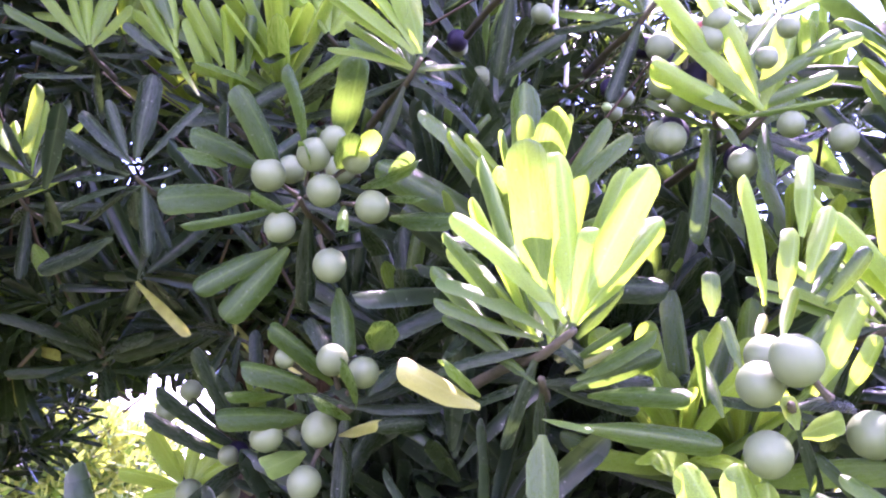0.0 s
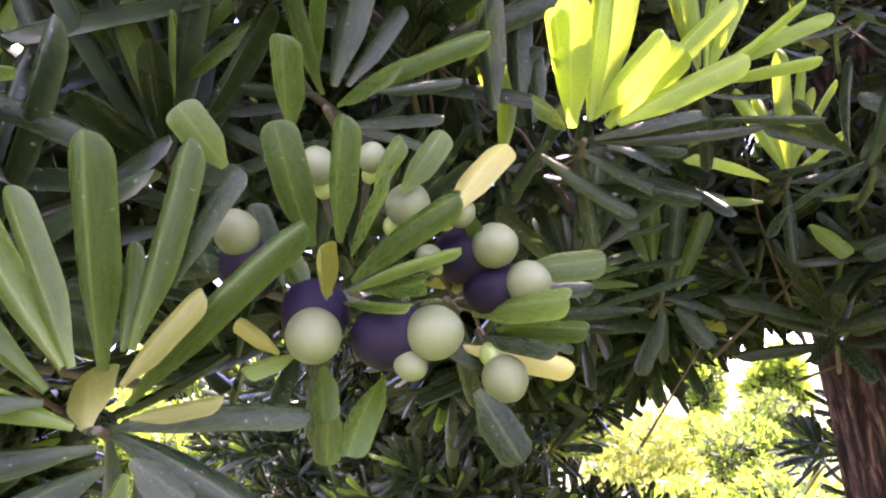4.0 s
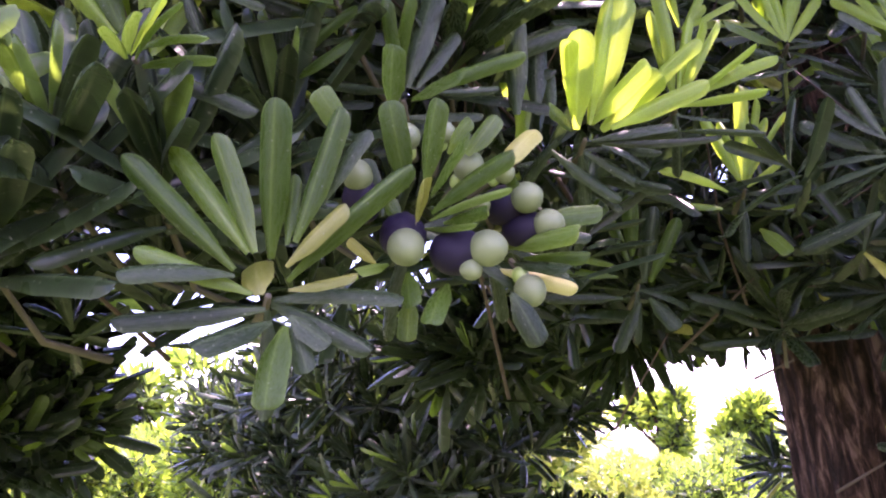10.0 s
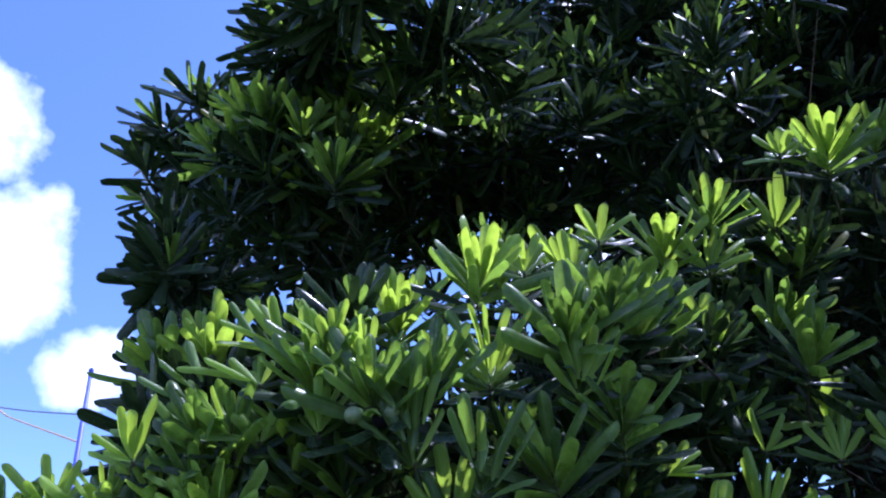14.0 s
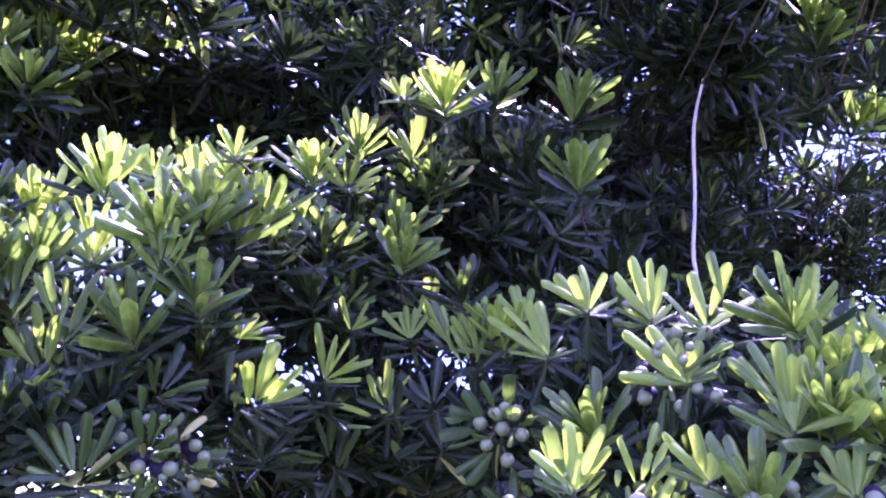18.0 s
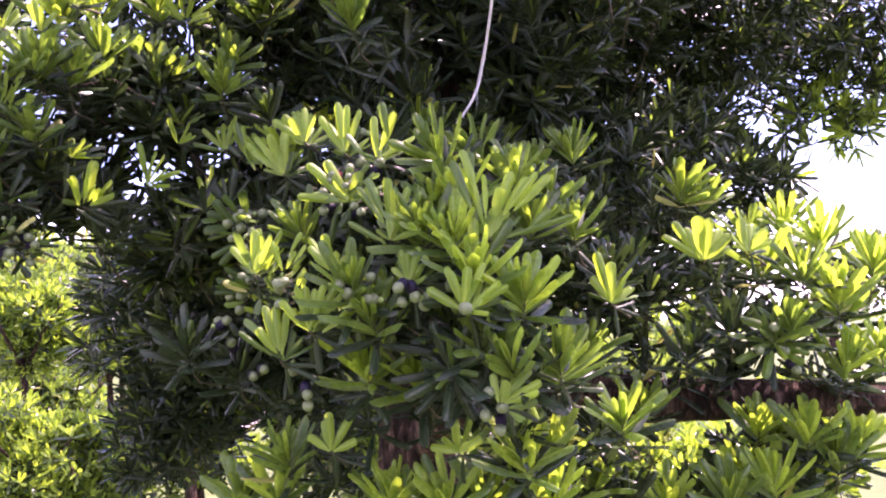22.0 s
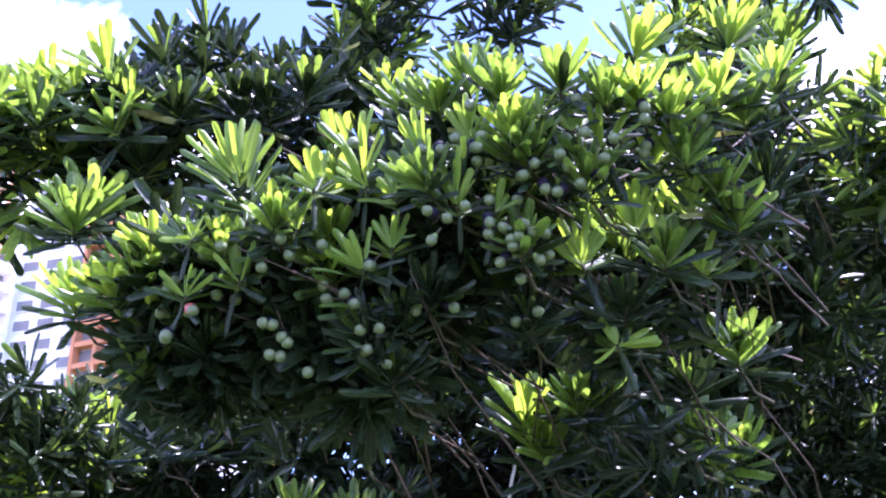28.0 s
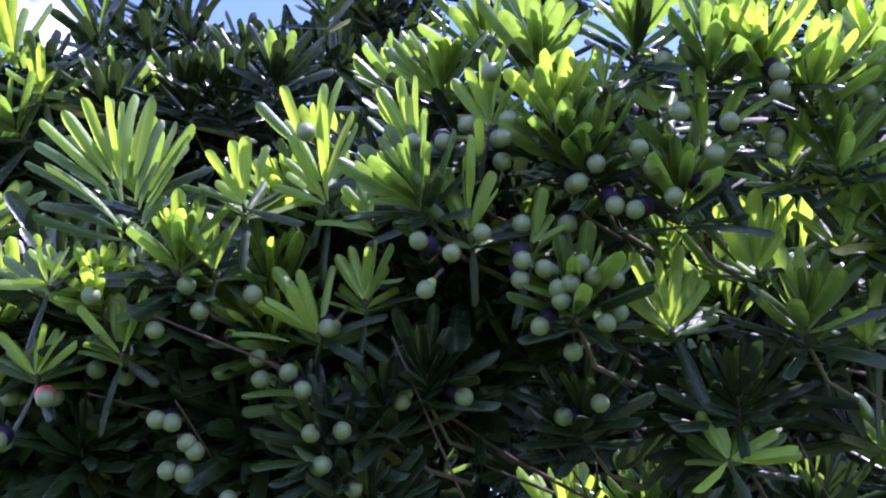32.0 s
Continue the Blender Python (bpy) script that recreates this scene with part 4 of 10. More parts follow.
shoot(0.518, 1.135, 2.441, 0.541, -0.217, 0.813, 0.055, 'm', inner=1)
shoot(0.562, 1.209, 2.431, 0.489, -0.103, 0.866, 0.058, 'm', inner=1)
shoot(0.548, 0.834, 2.597, 0.521, -0.167, 0.837, 0.058, 'y', inner=1)
shoot(0.558, 0.933, 2.613, 0.489, -0.103, 0.866, 0.056, 'm', inner=1)
shoot(0.528, 0.674, 2.523, 0.695, -0.130, 0.707, 0.058, 'y', inner=1)
shoot(-0.021, 0.081, 2.519, 0.403, -0.243, 0.883, 0.055, 'm', inner=1)
shoot(0.019, 0.149, 2.509, 0.608, -0.244, 0.755, 0.058, 'y', inner=1)
shoot(-0.055, 0.039, 2.512, 0.344, -0.507, 0.790, 0.055, 'm', inner=1)
shoot(0.074, 0.279, 2.560, 0.355, -0.311, 0.882, 0.055, 'd', inner=1)
shoot(0.048, 0.215, 2.483, 0.579, -0.258, 0.773, 0.055, 'd', inner=1)
shoot(0.395, 1.008, 2.387, 0.555, -0.204, 0.807, 0.055, 'm', inner=1)
shoot(0.577, 1.255, 2.404, 0.477, -0.123, 0.870, 0.064, 'm', inner=1)
shoot(0.594, 0.895, 1.541, 0.272, 0.146, 0.951, 0.060, 'y', inner=2)
shoot(0.485, 0.771, 1.388, 0.198, -0.302, 0.933, 0.058, 'y', inner=2)
shoot(0.305, 0.505, 1.390, 0.248, -0.310, 0.918, 0.058, 'y', inner=2)
shoot(0.328, 0.477, 1.483, 0.306, -0.295, 0.905, 0.058, 'y', inner=2)
shoot(0.322, 0.593, 1.501, 0.253, -0.257, 0.933, 0.055, 'm', inner=2)
shoot(0.361, 0.675, 1.423, 0.213, -0.365, 0.906, 0.055, 'm', inner=2)
shoot(0.208, 0.714, 1.698, 0.114, -0.284, 0.952, 0.058, 'y', inner=2)
shoot(0.097, 0.779, 1.809, 0.099, -0.021, 0.995, 0.055, 'm', inner=2)
shoot(-0.114, 1.360, 1.936, 0.099, -0.021, 0.995, 0.064, 'm', inner=2)
shoot(-0.083, 0.468, 2.073, 0.252, -0.680, 0.689, 0.058, 'y')
shoot(-0.513, 0.319, 2.199, 0.459, -0.502, 0.733, 0.058, 'y')
sprig = shoot(-0.582, 0.211, 2.197, 0.496, -0.459, 0.737, 0.055, 'm')
shoot(-0.512, 0.247, 2.118, 0.522, -0.532, 0.667, 0.055, 'm')
shoot(0.182, 0.486, 2.523, 0.411, -0.211, 0.887, 0.064, 'y')
shoot(0.396, 0.669, 2.154, 0.350, -0.623, 0.699, 0.061, 'd')

shoot(-0.453, 0.085, 1.756, 0.213, -0.539, 0.820, 0.045, 'y', count=17, inner=1)
shoot(-0.422, 0.118, 1.764, 0.224, -0.468, 0.820, 0.045, 'm', count=17, inner=1)
shoot(-0.391, 0.133, 1.761, 0.120, -0.351, 0.820, 0.045, 'm', count=17, inner=1)
shoot(-0.374, 0.146, 1.787, 0.215, -0.531, 0.820, 0.045, 'm', count=17, inner=1)
shoot(-0.438, 0.075, 1.790, 0.095, -0.372, 0.820, 0.045, 'm', count=17, inner=1)
shoot(-0.422, 0.117, 1.791, 0.251, -0.631, 0.820, 0.045, 'y', count=17, inner=1)
shoot(-0.461, 0.063, 1.762, 0.284, -0.403, 0.820, 0.045, 'm', count=17, inner=1)
shoot(-0.403, 0.154, 1.727, 0.266, -0.386, 0.820, 0.045, 'y', count=17, inner=1)
shoot(-0.437, 0.146, 1.726, 0.178, -0.432, 0.820, 0.045, 'y', count=17, inner=1)
shoot(-0.459, 0.111, 1.722, 0.331, -0.386, 0.820, 0.045, 'm', count=17, inner=1)
shoot(-0.480, 0.055, 1.749, 0.198, -0.573, 0.820, 0.045, 'y', count=17, inner=1)
shoot(-0.522, 0.044, 1.749, 0.238, -0.560, 0.820, 0.045, 'y', count=17, inner=1)
shoot(-0.497, 0.097, 1.733, 0.222, -0.490, 0.820, 0.045, 'm', count=17, inner=1)
shoot(-0.586, 0.007, 1.738, 0.321, -0.445, 0.820, 0.045, 'm', count=17, inner=1)
shoot(-0.581, 0.030, 1.732, 0.347, -0.449, 0.820, 0.045, 'm', count=17, inner=1)
shoot(-0.369, 0.129, 1.839, 0.148, -0.487, 0.820, 0.045, 'y', count=17, inner=1)
shoot(-0.380, 0.107, 1.849, 0.264, -0.587, 0.820, 0.045, 'y', count=17, inner=1)
shoot(-0.351, 0.177, 1.742, 0.087, -0.505, 0.820, 0.045, 'y', count=17, inner=1)
shoot(-0.306, 0.226, 1.789, 0.077, -0.410, 0.820, 0.045, 'm', count=17, inner=1)
# nearest sprigs, leaf by leaf
sprig = twig((-0.208, 0.290, 1.697), (-0.231, 0.333, 1.701), True)
leaf(sprig, (-0.2090, 0.2837, 1.6997), (-0.1958, 0.2630, 1.7302), 0.0111, 0)
leaf(sprig, (-0.2049, 0.2878, 1.7019), (-0.1871, 0.2779, 1.7508), 0.0081, 0)
leaf(sprig, (-0.2022, 0.2907, 1.7063), (-0.1799, 0.2800, 1.7491), 0.0121, 0)
leaf(sprig, (-0.2051, 0.2922, 1.7043), (-0.1770, 0.2812, 1.7187), 0.0111, 0)
leaf(sprig, (-0.2028, 0.2968, 1.7017), (-0.1734, 0.2869, 1.7145), 0.0111, 0)
leaf(sprig, (-0.1968, 0.2904, 1.6993), (-0.1575, 0.2918, 1.7092), 0.0091, 0)
leaf(sprig, (-0.1891, 0.2952, 1.7061), (-0.1598, 0.2857, 1.7262), 0.0081, 0)
leaf(sprig, (-0.2100, 0.2862, 1.7071), (-0.2009, 0.2622, 1.7274), 0.0081, 0)
leaf(sprig, (-0.2100, 0.3045, 1.7013), (-0.1798, 0.3295, 1.7107), 0.0070, 2)
leaf(sprig, (-0.2090, 0.3077, 1.7008), (-0.1630, 0.3368, 1.6990), 0.0050, 2)
leaf(sprig, (-0.2049, 0.3008, 1.6968), (-0.1898, 0.3237, 1.6933), 0.0070, 2)
leaf(sprig, (-0.2240, 0.2929, 1.6974), (-0.2055, 0.3200, 1.6770), 0.0070, 2)
leaf(sprig, (-0.2121, 0.2867, 1.7013), (-0.2078, 0.2636, 1.7026), 0.0070, 1)
leaf(sprig, (-0.2225, 0.2944, 1.7131), (-0.2245, 0.3009, 1.7368), 0.0056, 2)
leaf(sprig, (-0.2288, 0.2932, 1.7145), (-0.2257, 0.2950, 1.7542), 0.0091, 2)
leaf(sprig, (-0.2329, 0.2814, 1.7120), (-0.2293, 0.2804, 1.7562), 0.0101, 2)
leaf(sprig, (-0.2346, 0.2828, 1.7129), (-0.2352, 0.2885, 1.7403), 0.0060, 2)
leaf(sprig, (-0.2138, 0.3011, 1.6970), (-0.1900, 0.3295, 1.6811), 0.0070, 2)
leaf(sprig, (-0.2228, 0.2972, 1.7027), (-0.2456, 0.3022, 1.6891), 0.0070, 2)
sprig = twig((-0.247, 0.214, 1.699), (-0.270, 0.256, 1.703))
leaf(sprig, (-0.2443, 0.2095, 1.7004), (-0.2381, 0.1868, 1.7211), 0.0059, 5)
leaf(sprig, (-0.2496, 0.2212, 1.7078), (-0.2379, 0.2269, 1.7476), 0.0102, 2)
leaf(sprig, (-0.2476, 0.2246, 1.7083), (-0.2359, 0.2373, 1.7332), 0.0076, 2)
leaf(sprig, (-0.2451, 0.2168, 1.7003), (-0.2195, 0.2069, 1.7007), 0.0093, 5)
leaf(sprig, (-0.2413, 0.2206, 1.7032), (-0.2040, 0.2205, 1.7096), 0.0068, 5)
leaf(sprig, (-0.2518, 0.2180, 1.7055), (-0.2820, 0.2117, 1.7162), 0.0042, 2)
leaf(sprig, (-0.2408, 0.2267, 1.7051), (-0.2252, 0.2476, 1.7094), 0.0042, 2)
leaf(sprig, (-0.2473, 0.2115, 1.7056), (-0.2326, 0.1931, 1.7255), 0.0068, 5)
sprig = twig((-0.295, 0.206, 1.715), (-0.318, 0.249, 1.720))
leaf(sprig, (-0.3008, 0.2111, 1.7197), (-0.3332, 0.1888, 1.7549), 0.0091, 2)
leaf(sprig, (-0.2947, 0.2034, 1.7182), (-0.2995, 0.1770, 1.7373), 0.0046, 5)
leaf(sprig, (-0.3028, 0.2134, 1.7262), (-0.3134, 0.2080, 1.7652), 0.0073, 2)
leaf(sprig, (-0.3025, 0.2158, 1.7270), (-0.3033, 0.2156, 1.7673), 0.0082, 2)
leaf(sprig, (-0.2956, 0.2096, 1.7217), (-0.2719, 0.1965, 1.7419), 0.0091, 5)
leaf(sprig, (-0.2895, 0.2042, 1.7159), (-0.2552, 0.2002, 1.7232), 0.0082, 5)
leaf(sprig, (-0.2918, 0.2043, 1.7206), (-0.2587, 0.1988, 1.7361), 0.0046, 5)
leaf(sprig, (-0.3081, 0.2132, 1.7164), (-0.3343, 0.2076, 1.7340), 0.0027, 2)
sprig = twig((-0.298, 0.141, 1.703), (-0.321, 0.183, 1.707))
leaf(sprig, (-0.2962, 0.1369, 1.7022), (-0.2785, 0.1211, 1.7057), 0.0057, 1)
leaf(sprig, (-0.2968, 0.1388, 1.7032), (-0.2711, 0.1256, 1.7078), 0.0050, 0)
leaf(sprig, (-0.2977, 0.1411, 1.7028), (-0.2718, 0.1297, 1.7100), 0.0017, 1)
leaf(sprig, (-0.2978, 0.1426, 1.7065), (-0.2667, 0.1364, 1.7025), 0.0029, 1)
leaf(sprig, (-0.3014, 0.1445, 1.7020), (-0.2673, 0.1409, 1.6970), 0.0022, 1)
leaf(sprig, (-0.2982, 0.1513, 1.6970), (-0.3126, 0.1587, 1.6969), 0.0057, 2)
leaf(sprig, (-0.2983, 0.1384, 1.7020), (-0.2863, 0.1203, 1.7025), 0.0043, 1)
sprig = twig((-0.005, 0.344, 1.657), (-0.007, 0.392, 1.661))
leaf(sprig, (-0.0092, 0.3384, 1.6603), (-0.0136, 0.3158, 1.6876), 0.0107, 5)
leaf(sprig, (-0.0008, 0.3379, 1.6734), (0.0036, 0.3147, 1.6915), 0.0081, 5)
leaf(sprig, (0.0103, 0.3406, 1.6734), (0.0226, 0.3181, 1.6924), 0.0107, 5)
leaf(sprig, (-0.0160, 0.3430, 1.6685), (-0.0317, 0.3211, 1.6771), 0.0097, 5)
leaf(sprig, (-0.0233, 0.3469, 1.6602), (-0.0468, 0.3280, 1.6586), 0.0116, 5)
leaf(sprig, (-0.0275, 0.3356, 1.6691), (-0.0332, 0.3140, 1.6682), 0.0087, 5)
leaf(sprig, (-0.0064, 0.3421, 1.6551), (-0.0404, 0.3284, 1.6457), 0.0029, 5)
leaf(sprig, (0.0168, 0.3442, 1.6596), (0.0389, 0.3248, 1.6589), 0.0087, 5)
leaf(sprig, (0.0240, 0.3476, 1.6559), (0.0380, 0.3279, 1.6496), 0.0068, 5)
leaf(sprig, (0.0251, 0.3514, 1.6498), (0.0498, 0.3344, 1.6418), 0.0087, 5)
leaf(sprig, (0.0103, 0.3382, 1.6644), (0.0189, 0.3161, 1.6672), 0.0078, 5)
leaf(sprig, (-0.0135, 0.3452, 1.6406), (-0.0364, 0.3298, 1.6260), 0.0078, 5)
leaf(sprig, (-0.0101, 0.3476, 1.6409), (-0.0281, 0.3347, 1.6169), 0.0097, 5)
leaf(sprig, (-0.0192, 0.3604, 1.6468), (-0.0371, 0.3743, 1.6387), 0.0097, 2)
leaf(sprig, (0.0134, 0.3630, 1.6509), (0.0193, 0.3781, 1.6432), 0.0078, 2)
leaf(sprig, (0.0182, 0.3378, 1.6675), (0.0257, 0.3144, 1.6668), 0.0068, 0)
leaf(sprig, (0.0270, 0.3418, 1.6619), (0.0355, 0.3184, 1.6617), 0.0058, 7)
leaf(sprig, (0.0060, 0.3517, 1.6264), (0.0110, 0.3367, 1.6039), 0.0081, 5)
leaf(sprig, (0.0102, 0.3473, 1.6551), (0.0127, 0.3268, 1.6409), 0.0039, 7)
leaf(sprig, (0.0004, 0.3479, 1.6603), (0.0029, 0.3245, 1.6701), 0.0068, 5)
leaf(sprig, (-0.0062, 0.3408, 1.6507), (-0.0153, 0.3189, 1.6519), 0.0039, 5)
berry(sprig, (-0.0127, 0.3339, 1.6631), (-0.0050, 0.3496, 1.6589), 0.0057, '')
berry(sprig, (0.0028, 0.3333, 1.6684), (-0.0037, 0.3478, 1.6608), 0.0057, '')
berry(sprig, (0.0098, 0.3325, 1.6728), (0.0011, 0.3449, 1.6653), 0.0046, '')
berry(sprig, (0.0050, 0.3362, 1.6566), (-0.0050, 0.3496, 1.6589), 0.0057, '')
berry(sprig, (0.0206, 0.3384, 1.6501), (0.0072, 0.3470, 1.6553), 0.0057, '')
berry(sprig, (-0.0105, 0.3381, 1.6461), (-0.0050, 0.3496, 1.6589), 0.0053, '')
berry(sprig, (0.0049, 0.3420, 1.6324), (-0.0004, 0.3488, 1.6468), 0.0057, '')
berry(sprig, (0.0167, 0.3345, 1.6655), (0.0043, 0.3456, 1.6623), 0.0046, '')
sprig = twig((0.005, 0.348, 1.586), (0.003, 0.397, 1.590))
leaf(sprig, (-0.0012, 0.3421, 1.5918), (-0.0167, 0.3196, 1.6000), 0.0093, 5)
leaf(sprig, (-0.0043, 0.3463, 1.5832), (-0.0276, 0.3262, 1.5861), 0.0083, 5)
leaf(sprig, (-0.0134, 0.3463, 1.5912), (-0.0244, 0.3246, 1.5917), 0.0046, 5)
leaf(sprig, (0.0031, 0.3486, 1.5937), (-0.0073, 0.3245, 1.6110), 0.0074, 5)
leaf(sprig, (0.0030, 0.3616, 1.6005), (-0.0077, 0.3689, 1.6204), 0.0074, 2)
leaf(sprig, (0.0110, 0.3441, 1.5855), (0.0155, 0.3199, 1.5974), 0.0074, 5)
leaf(sprig, (0.0129, 0.3578, 1.5898), (0.0241, 0.3682, 1.6013), 0.0065, 2)
leaf(sprig, (0.0039, 0.3504, 1.5772), (0.0191, 0.3294, 1.5800), 0.0041, 3)
leaf(sprig, (-0.0081, 0.3532, 1.5727), (-0.0163, 0.3308, 1.5677), 0.0083, 7)
leaf(sprig, (0.0168, 0.3490, 1.6038), (0.0257, 0.3260, 1.6101), 0.0093, 5)
leaf(sprig, (0.0088, 0.3449, 1.5821), (0.0030, 0.3214, 1.5885), 0.0074, 5)
leaf(sprig, (0.0099, 0.3603, 1.5788), (0.0323, 0.3727, 1.5811), 0.0065, 2)
leaf(sprig, (0.0016, 0.3630, 1.5757), (0.0060, 0.3794, 1.5616), 0.0074, 2)
berry(sprig, (0.0053, 0.3367, 1.6002), (0.0046, 0.3514, 1.5908), 0.0051, '')
berry(sprig, (0.0147, 0.3382, 1.5956), (0.0062, 0.3523, 1.5893), 0.0051, '')
berry(sprig, (-0.0007, 0.3415, 1.5793), (0.0045, 0.3541, 1.5876), 0.0057, '')
berry(sprig, (-0.0175, 0.3410, 1.5784), (-0.0051, 0.3509, 1.5842), 0.0051, '')
berry(sprig, (-0.0070, 0.3451, 1.5631), (-0.0010, 0.3526, 1.5769), 0.0055, '')
berry(sprig, (-0.0095, 0.3357, 1.6019), (-0.0016, 0.3487, 1.5943), 0.0033, '')
sprig = twig((-0.094, 0.418, 1.698), (-0.096, 0.467, 1.701))
leaf(sprig, (-0.0980, 0.4238, 1.7067), (-0.1237, 0.4264, 1.7352), 0.0101, 2)
leaf(sprig, (-0.1013, 0.4251, 1.7102), (-0.1128, 0.4287, 1.7408), 0.0063, 2)
leaf(sprig, (-0.0983, 0.4273, 1.7107), (-0.0903, 0.4267, 1.7520), 0.0113, 2)
leaf(sprig, (-0.0968, 0.4301, 1.7088), (-0.0709, 0.4328, 1.7397), 0.0088, 2)
leaf(sprig, (-0.1033, 0.4331, 1.7049), (-0.1372, 0.4344, 1.7327), 0.0101, 2)
leaf(sprig, (-0.1024, 0.4250, 1.7007), (-0.1333, 0.4334, 1.7093), 0.0063, 2)
leaf(sprig, (-0.1024, 0.4280, 1.6976), (-0.1414, 0.4368, 1.6972), 0.0063, 2)
leaf(sprig, (-0.1048, 0.4306, 1.6960), (-0.1309, 0.4434, 1.6884), 0.0101, 2)
leaf(sprig, (-0.1005, 0.4330, 1.6963), (-0.1058, 0.4488, 1.6819), 0.0113, 2)
leaf(sprig, (-0.0959, 0.4347, 1.6992), (-0.0920, 0.4522, 1.6731), 0.0076, 2)
leaf(sprig, (-0.1099, 0.4309, 1.6750), (-0.1495, 0.4414, 1.6649), 0.0101, 2)
leaf(sprig, (-0.0944, 0.4279, 1.6996), (-0.0758, 0.4383, 1.7096), 0.0050, 2)
leaf(sprig, (-0.1052, 0.4281, 1.7061), (-0.1166, 0.4381, 1.7177), 0.0050, 2)
sprig = twig((0.068, 0.295, 1.586), (0.071, 0.336, 1.585), True, inner=3)
leaf(sprig, (0.0666, 0.2946, 1.5997), (0.0590, 0.2898, 1.6489), 0.0046, 7)
leaf(sprig, (0.0677, 0.2928, 1.5963), (0.0555, 0.2810, 1.6335), 0.0033, 0)
leaf(sprig, (0.0712, 0.2922, 1.6020), (0.0773, 0.2830, 1.6441), 0.0079, 0)
leaf(sprig, (0.0743, 0.2940, 1.6020), (0.0831, 0.2825, 1.6368), 0.0060, 0)
leaf(sprig, (0.0771, 0.2923, 1.6015), (0.0980, 0.2889, 1.6415), 0.0068, 0)
leaf(sprig, (0.0773, 0.2952, 1.6004), (0.0925, 0.2905, 1.6258), 0.0054, 0)
leaf(sprig, (0.0712, 0.2925, 1.5945), (0.0749, 0.2978, 1.6182), 0.0063, 0)
leaf(sprig, (0.0633, 0.2937, 1.5968), (0.0497, 0.2824, 1.6260), 0.0033, 1)
leaf(sprig, (0.0602, 0.2960, 1.5944), (0.0414, 0.3013, 1.6211), 0.0049, 1)
leaf(sprig, (0.0641, 0.2970, 1.5881), (0.0443, 0.3024, 1.6090), 0.0041, 5)
leaf(sprig, (0.0814, 0.2916, 1.6010), (0.0993, 0.2968, 1.6237), 0.0022, 0)
leaf(sprig, (0.0784, 0.2963, 1.5959), (0.0941, 0.2987, 1.6103), 0.0049, 5)
leaf(sprig, (0.0761, 0.2950, 1.5899), (0.0913, 0.2873, 1.5973), 0.0035, 5)
leaf(sprig, (0.0771, 0.2959, 1.5855), (0.0975, 0.2844, 1.5942), 0.0060, 5)
leaf(sprig, (0.0726, 0.2975, 1.5905), (0.0782, 0.3079, 1.5981), 0.0054, 4)
leaf(sprig, (0.0743, 0.2956, 1.5872), (0.0861, 0.2907, 1.5923), 0.0033, 4)
leaf(sprig, (0.0753, 0.2954, 1.5827), (0.0988, 0.2903, 1.5898), 0.0054, 5)
leaf(sprig, (0.0798, 0.2978, 1.5810), (0.0986, 0.2732, 1.5794), 0.0054, 5)
leaf(sprig, (0.0762, 0.3005, 1.5733), (0.1092, 0.2861, 1.5670), 0.0063, 1)
leaf(sprig, (0.0675, 0.3002, 1.5759), (0.0794, 0.2903, 1.5726), 0.0025, 7)
leaf(sprig, (0.0514, 0.2935, 1.5801), (0.0315, 0.2797, 1.5907), 0.0076, 3)
leaf(sprig, (0.0516, 0.2981, 1.5833), (0.0445, 0.2739, 1.5912), 0.0046, 1)
leaf(sprig, (0.0666, 0.2950, 1.5848), (0.0545, 0.3044, 1.5989), 0.0035, 5)
leaf(sprig, (0.0669, 0.2973, 1.5718), (0.0655, 0.2913, 1.5553), 0.0087, 1)
sprig = twig((0.139, 0.344, 1.673), (0.151, 0.383, 1.682), False, inner=3)
berry(sprig, (0.121, 0.348, 1.669), (0.125, 0.368, 1.670), 0.0056, 'g')
leaf(sprig, (0.1399, 0.3427, 1.6756), (0.1721, 0.3510, 1.7140), 0.0071, 1)
leaf(sprig, (0.1400, 0.3458, 1.6769), (0.1533, 0.3395, 1.7053), 0.0064, 1)
leaf(sprig, (0.1436, 0.3416, 1.6768), (0.1712, 0.3407, 1.6902), 0.0053, 1)
leaf(sprig, (0.1422, 0.3448, 1.6742), (0.1806, 0.3414, 1.6833), 0.0067, 1)
leaf(sprig, (0.1431, 0.3431, 1.6709), (0.1767, 0.3345, 1.6720), 0.0025, 7)
leaf(sprig, (0.1390, 0.3459, 1.6739), (0.1420, 0.3447, 1.6921), 0.0042, 4)
leaf(sprig, (0.1397, 0.3466, 1.6741), (0.1441, 0.3355, 1.6612), 0.0046, 1)
leaf(sprig, (0.1248, 0.3431, 1.6899), (0.1375, 0.3431, 1.7036), 0.0035, 1)
leaf(sprig, (0.1666, 0.3435, 1.6857), (0.1858, 0.3420, 1.6999), 0.0053, 1)
leaf(sprig, (0.1710, 0.3424, 1.6911), (0.1927, 0.3416, 1.6968), 0.0046, 7)
leaf(sprig, (0.1360, 0.3461, 1.6692), (0.1294, 0.3364, 1.6293), 0.0071, 5)
leaf(sprig, (0.1555, 0.3447, 1.6687), (0.1488, 0.3314, 1.6429), 0.0071, 5)
berry(sprig, (0.1404, 0.3308, 1.7017), (0.1470, 0.3451, 1.7119), 0.0047, '')
berry(sprig, (0.1380, 0.3332, 1.6962), (0.1418, 0.3475, 1.7063), 0.0051, 'r')
berry(sprig, (0.1221, 0.3385, 1.6843), (0.1282, 0.3530, 1.6934), 0.0054, 'p')
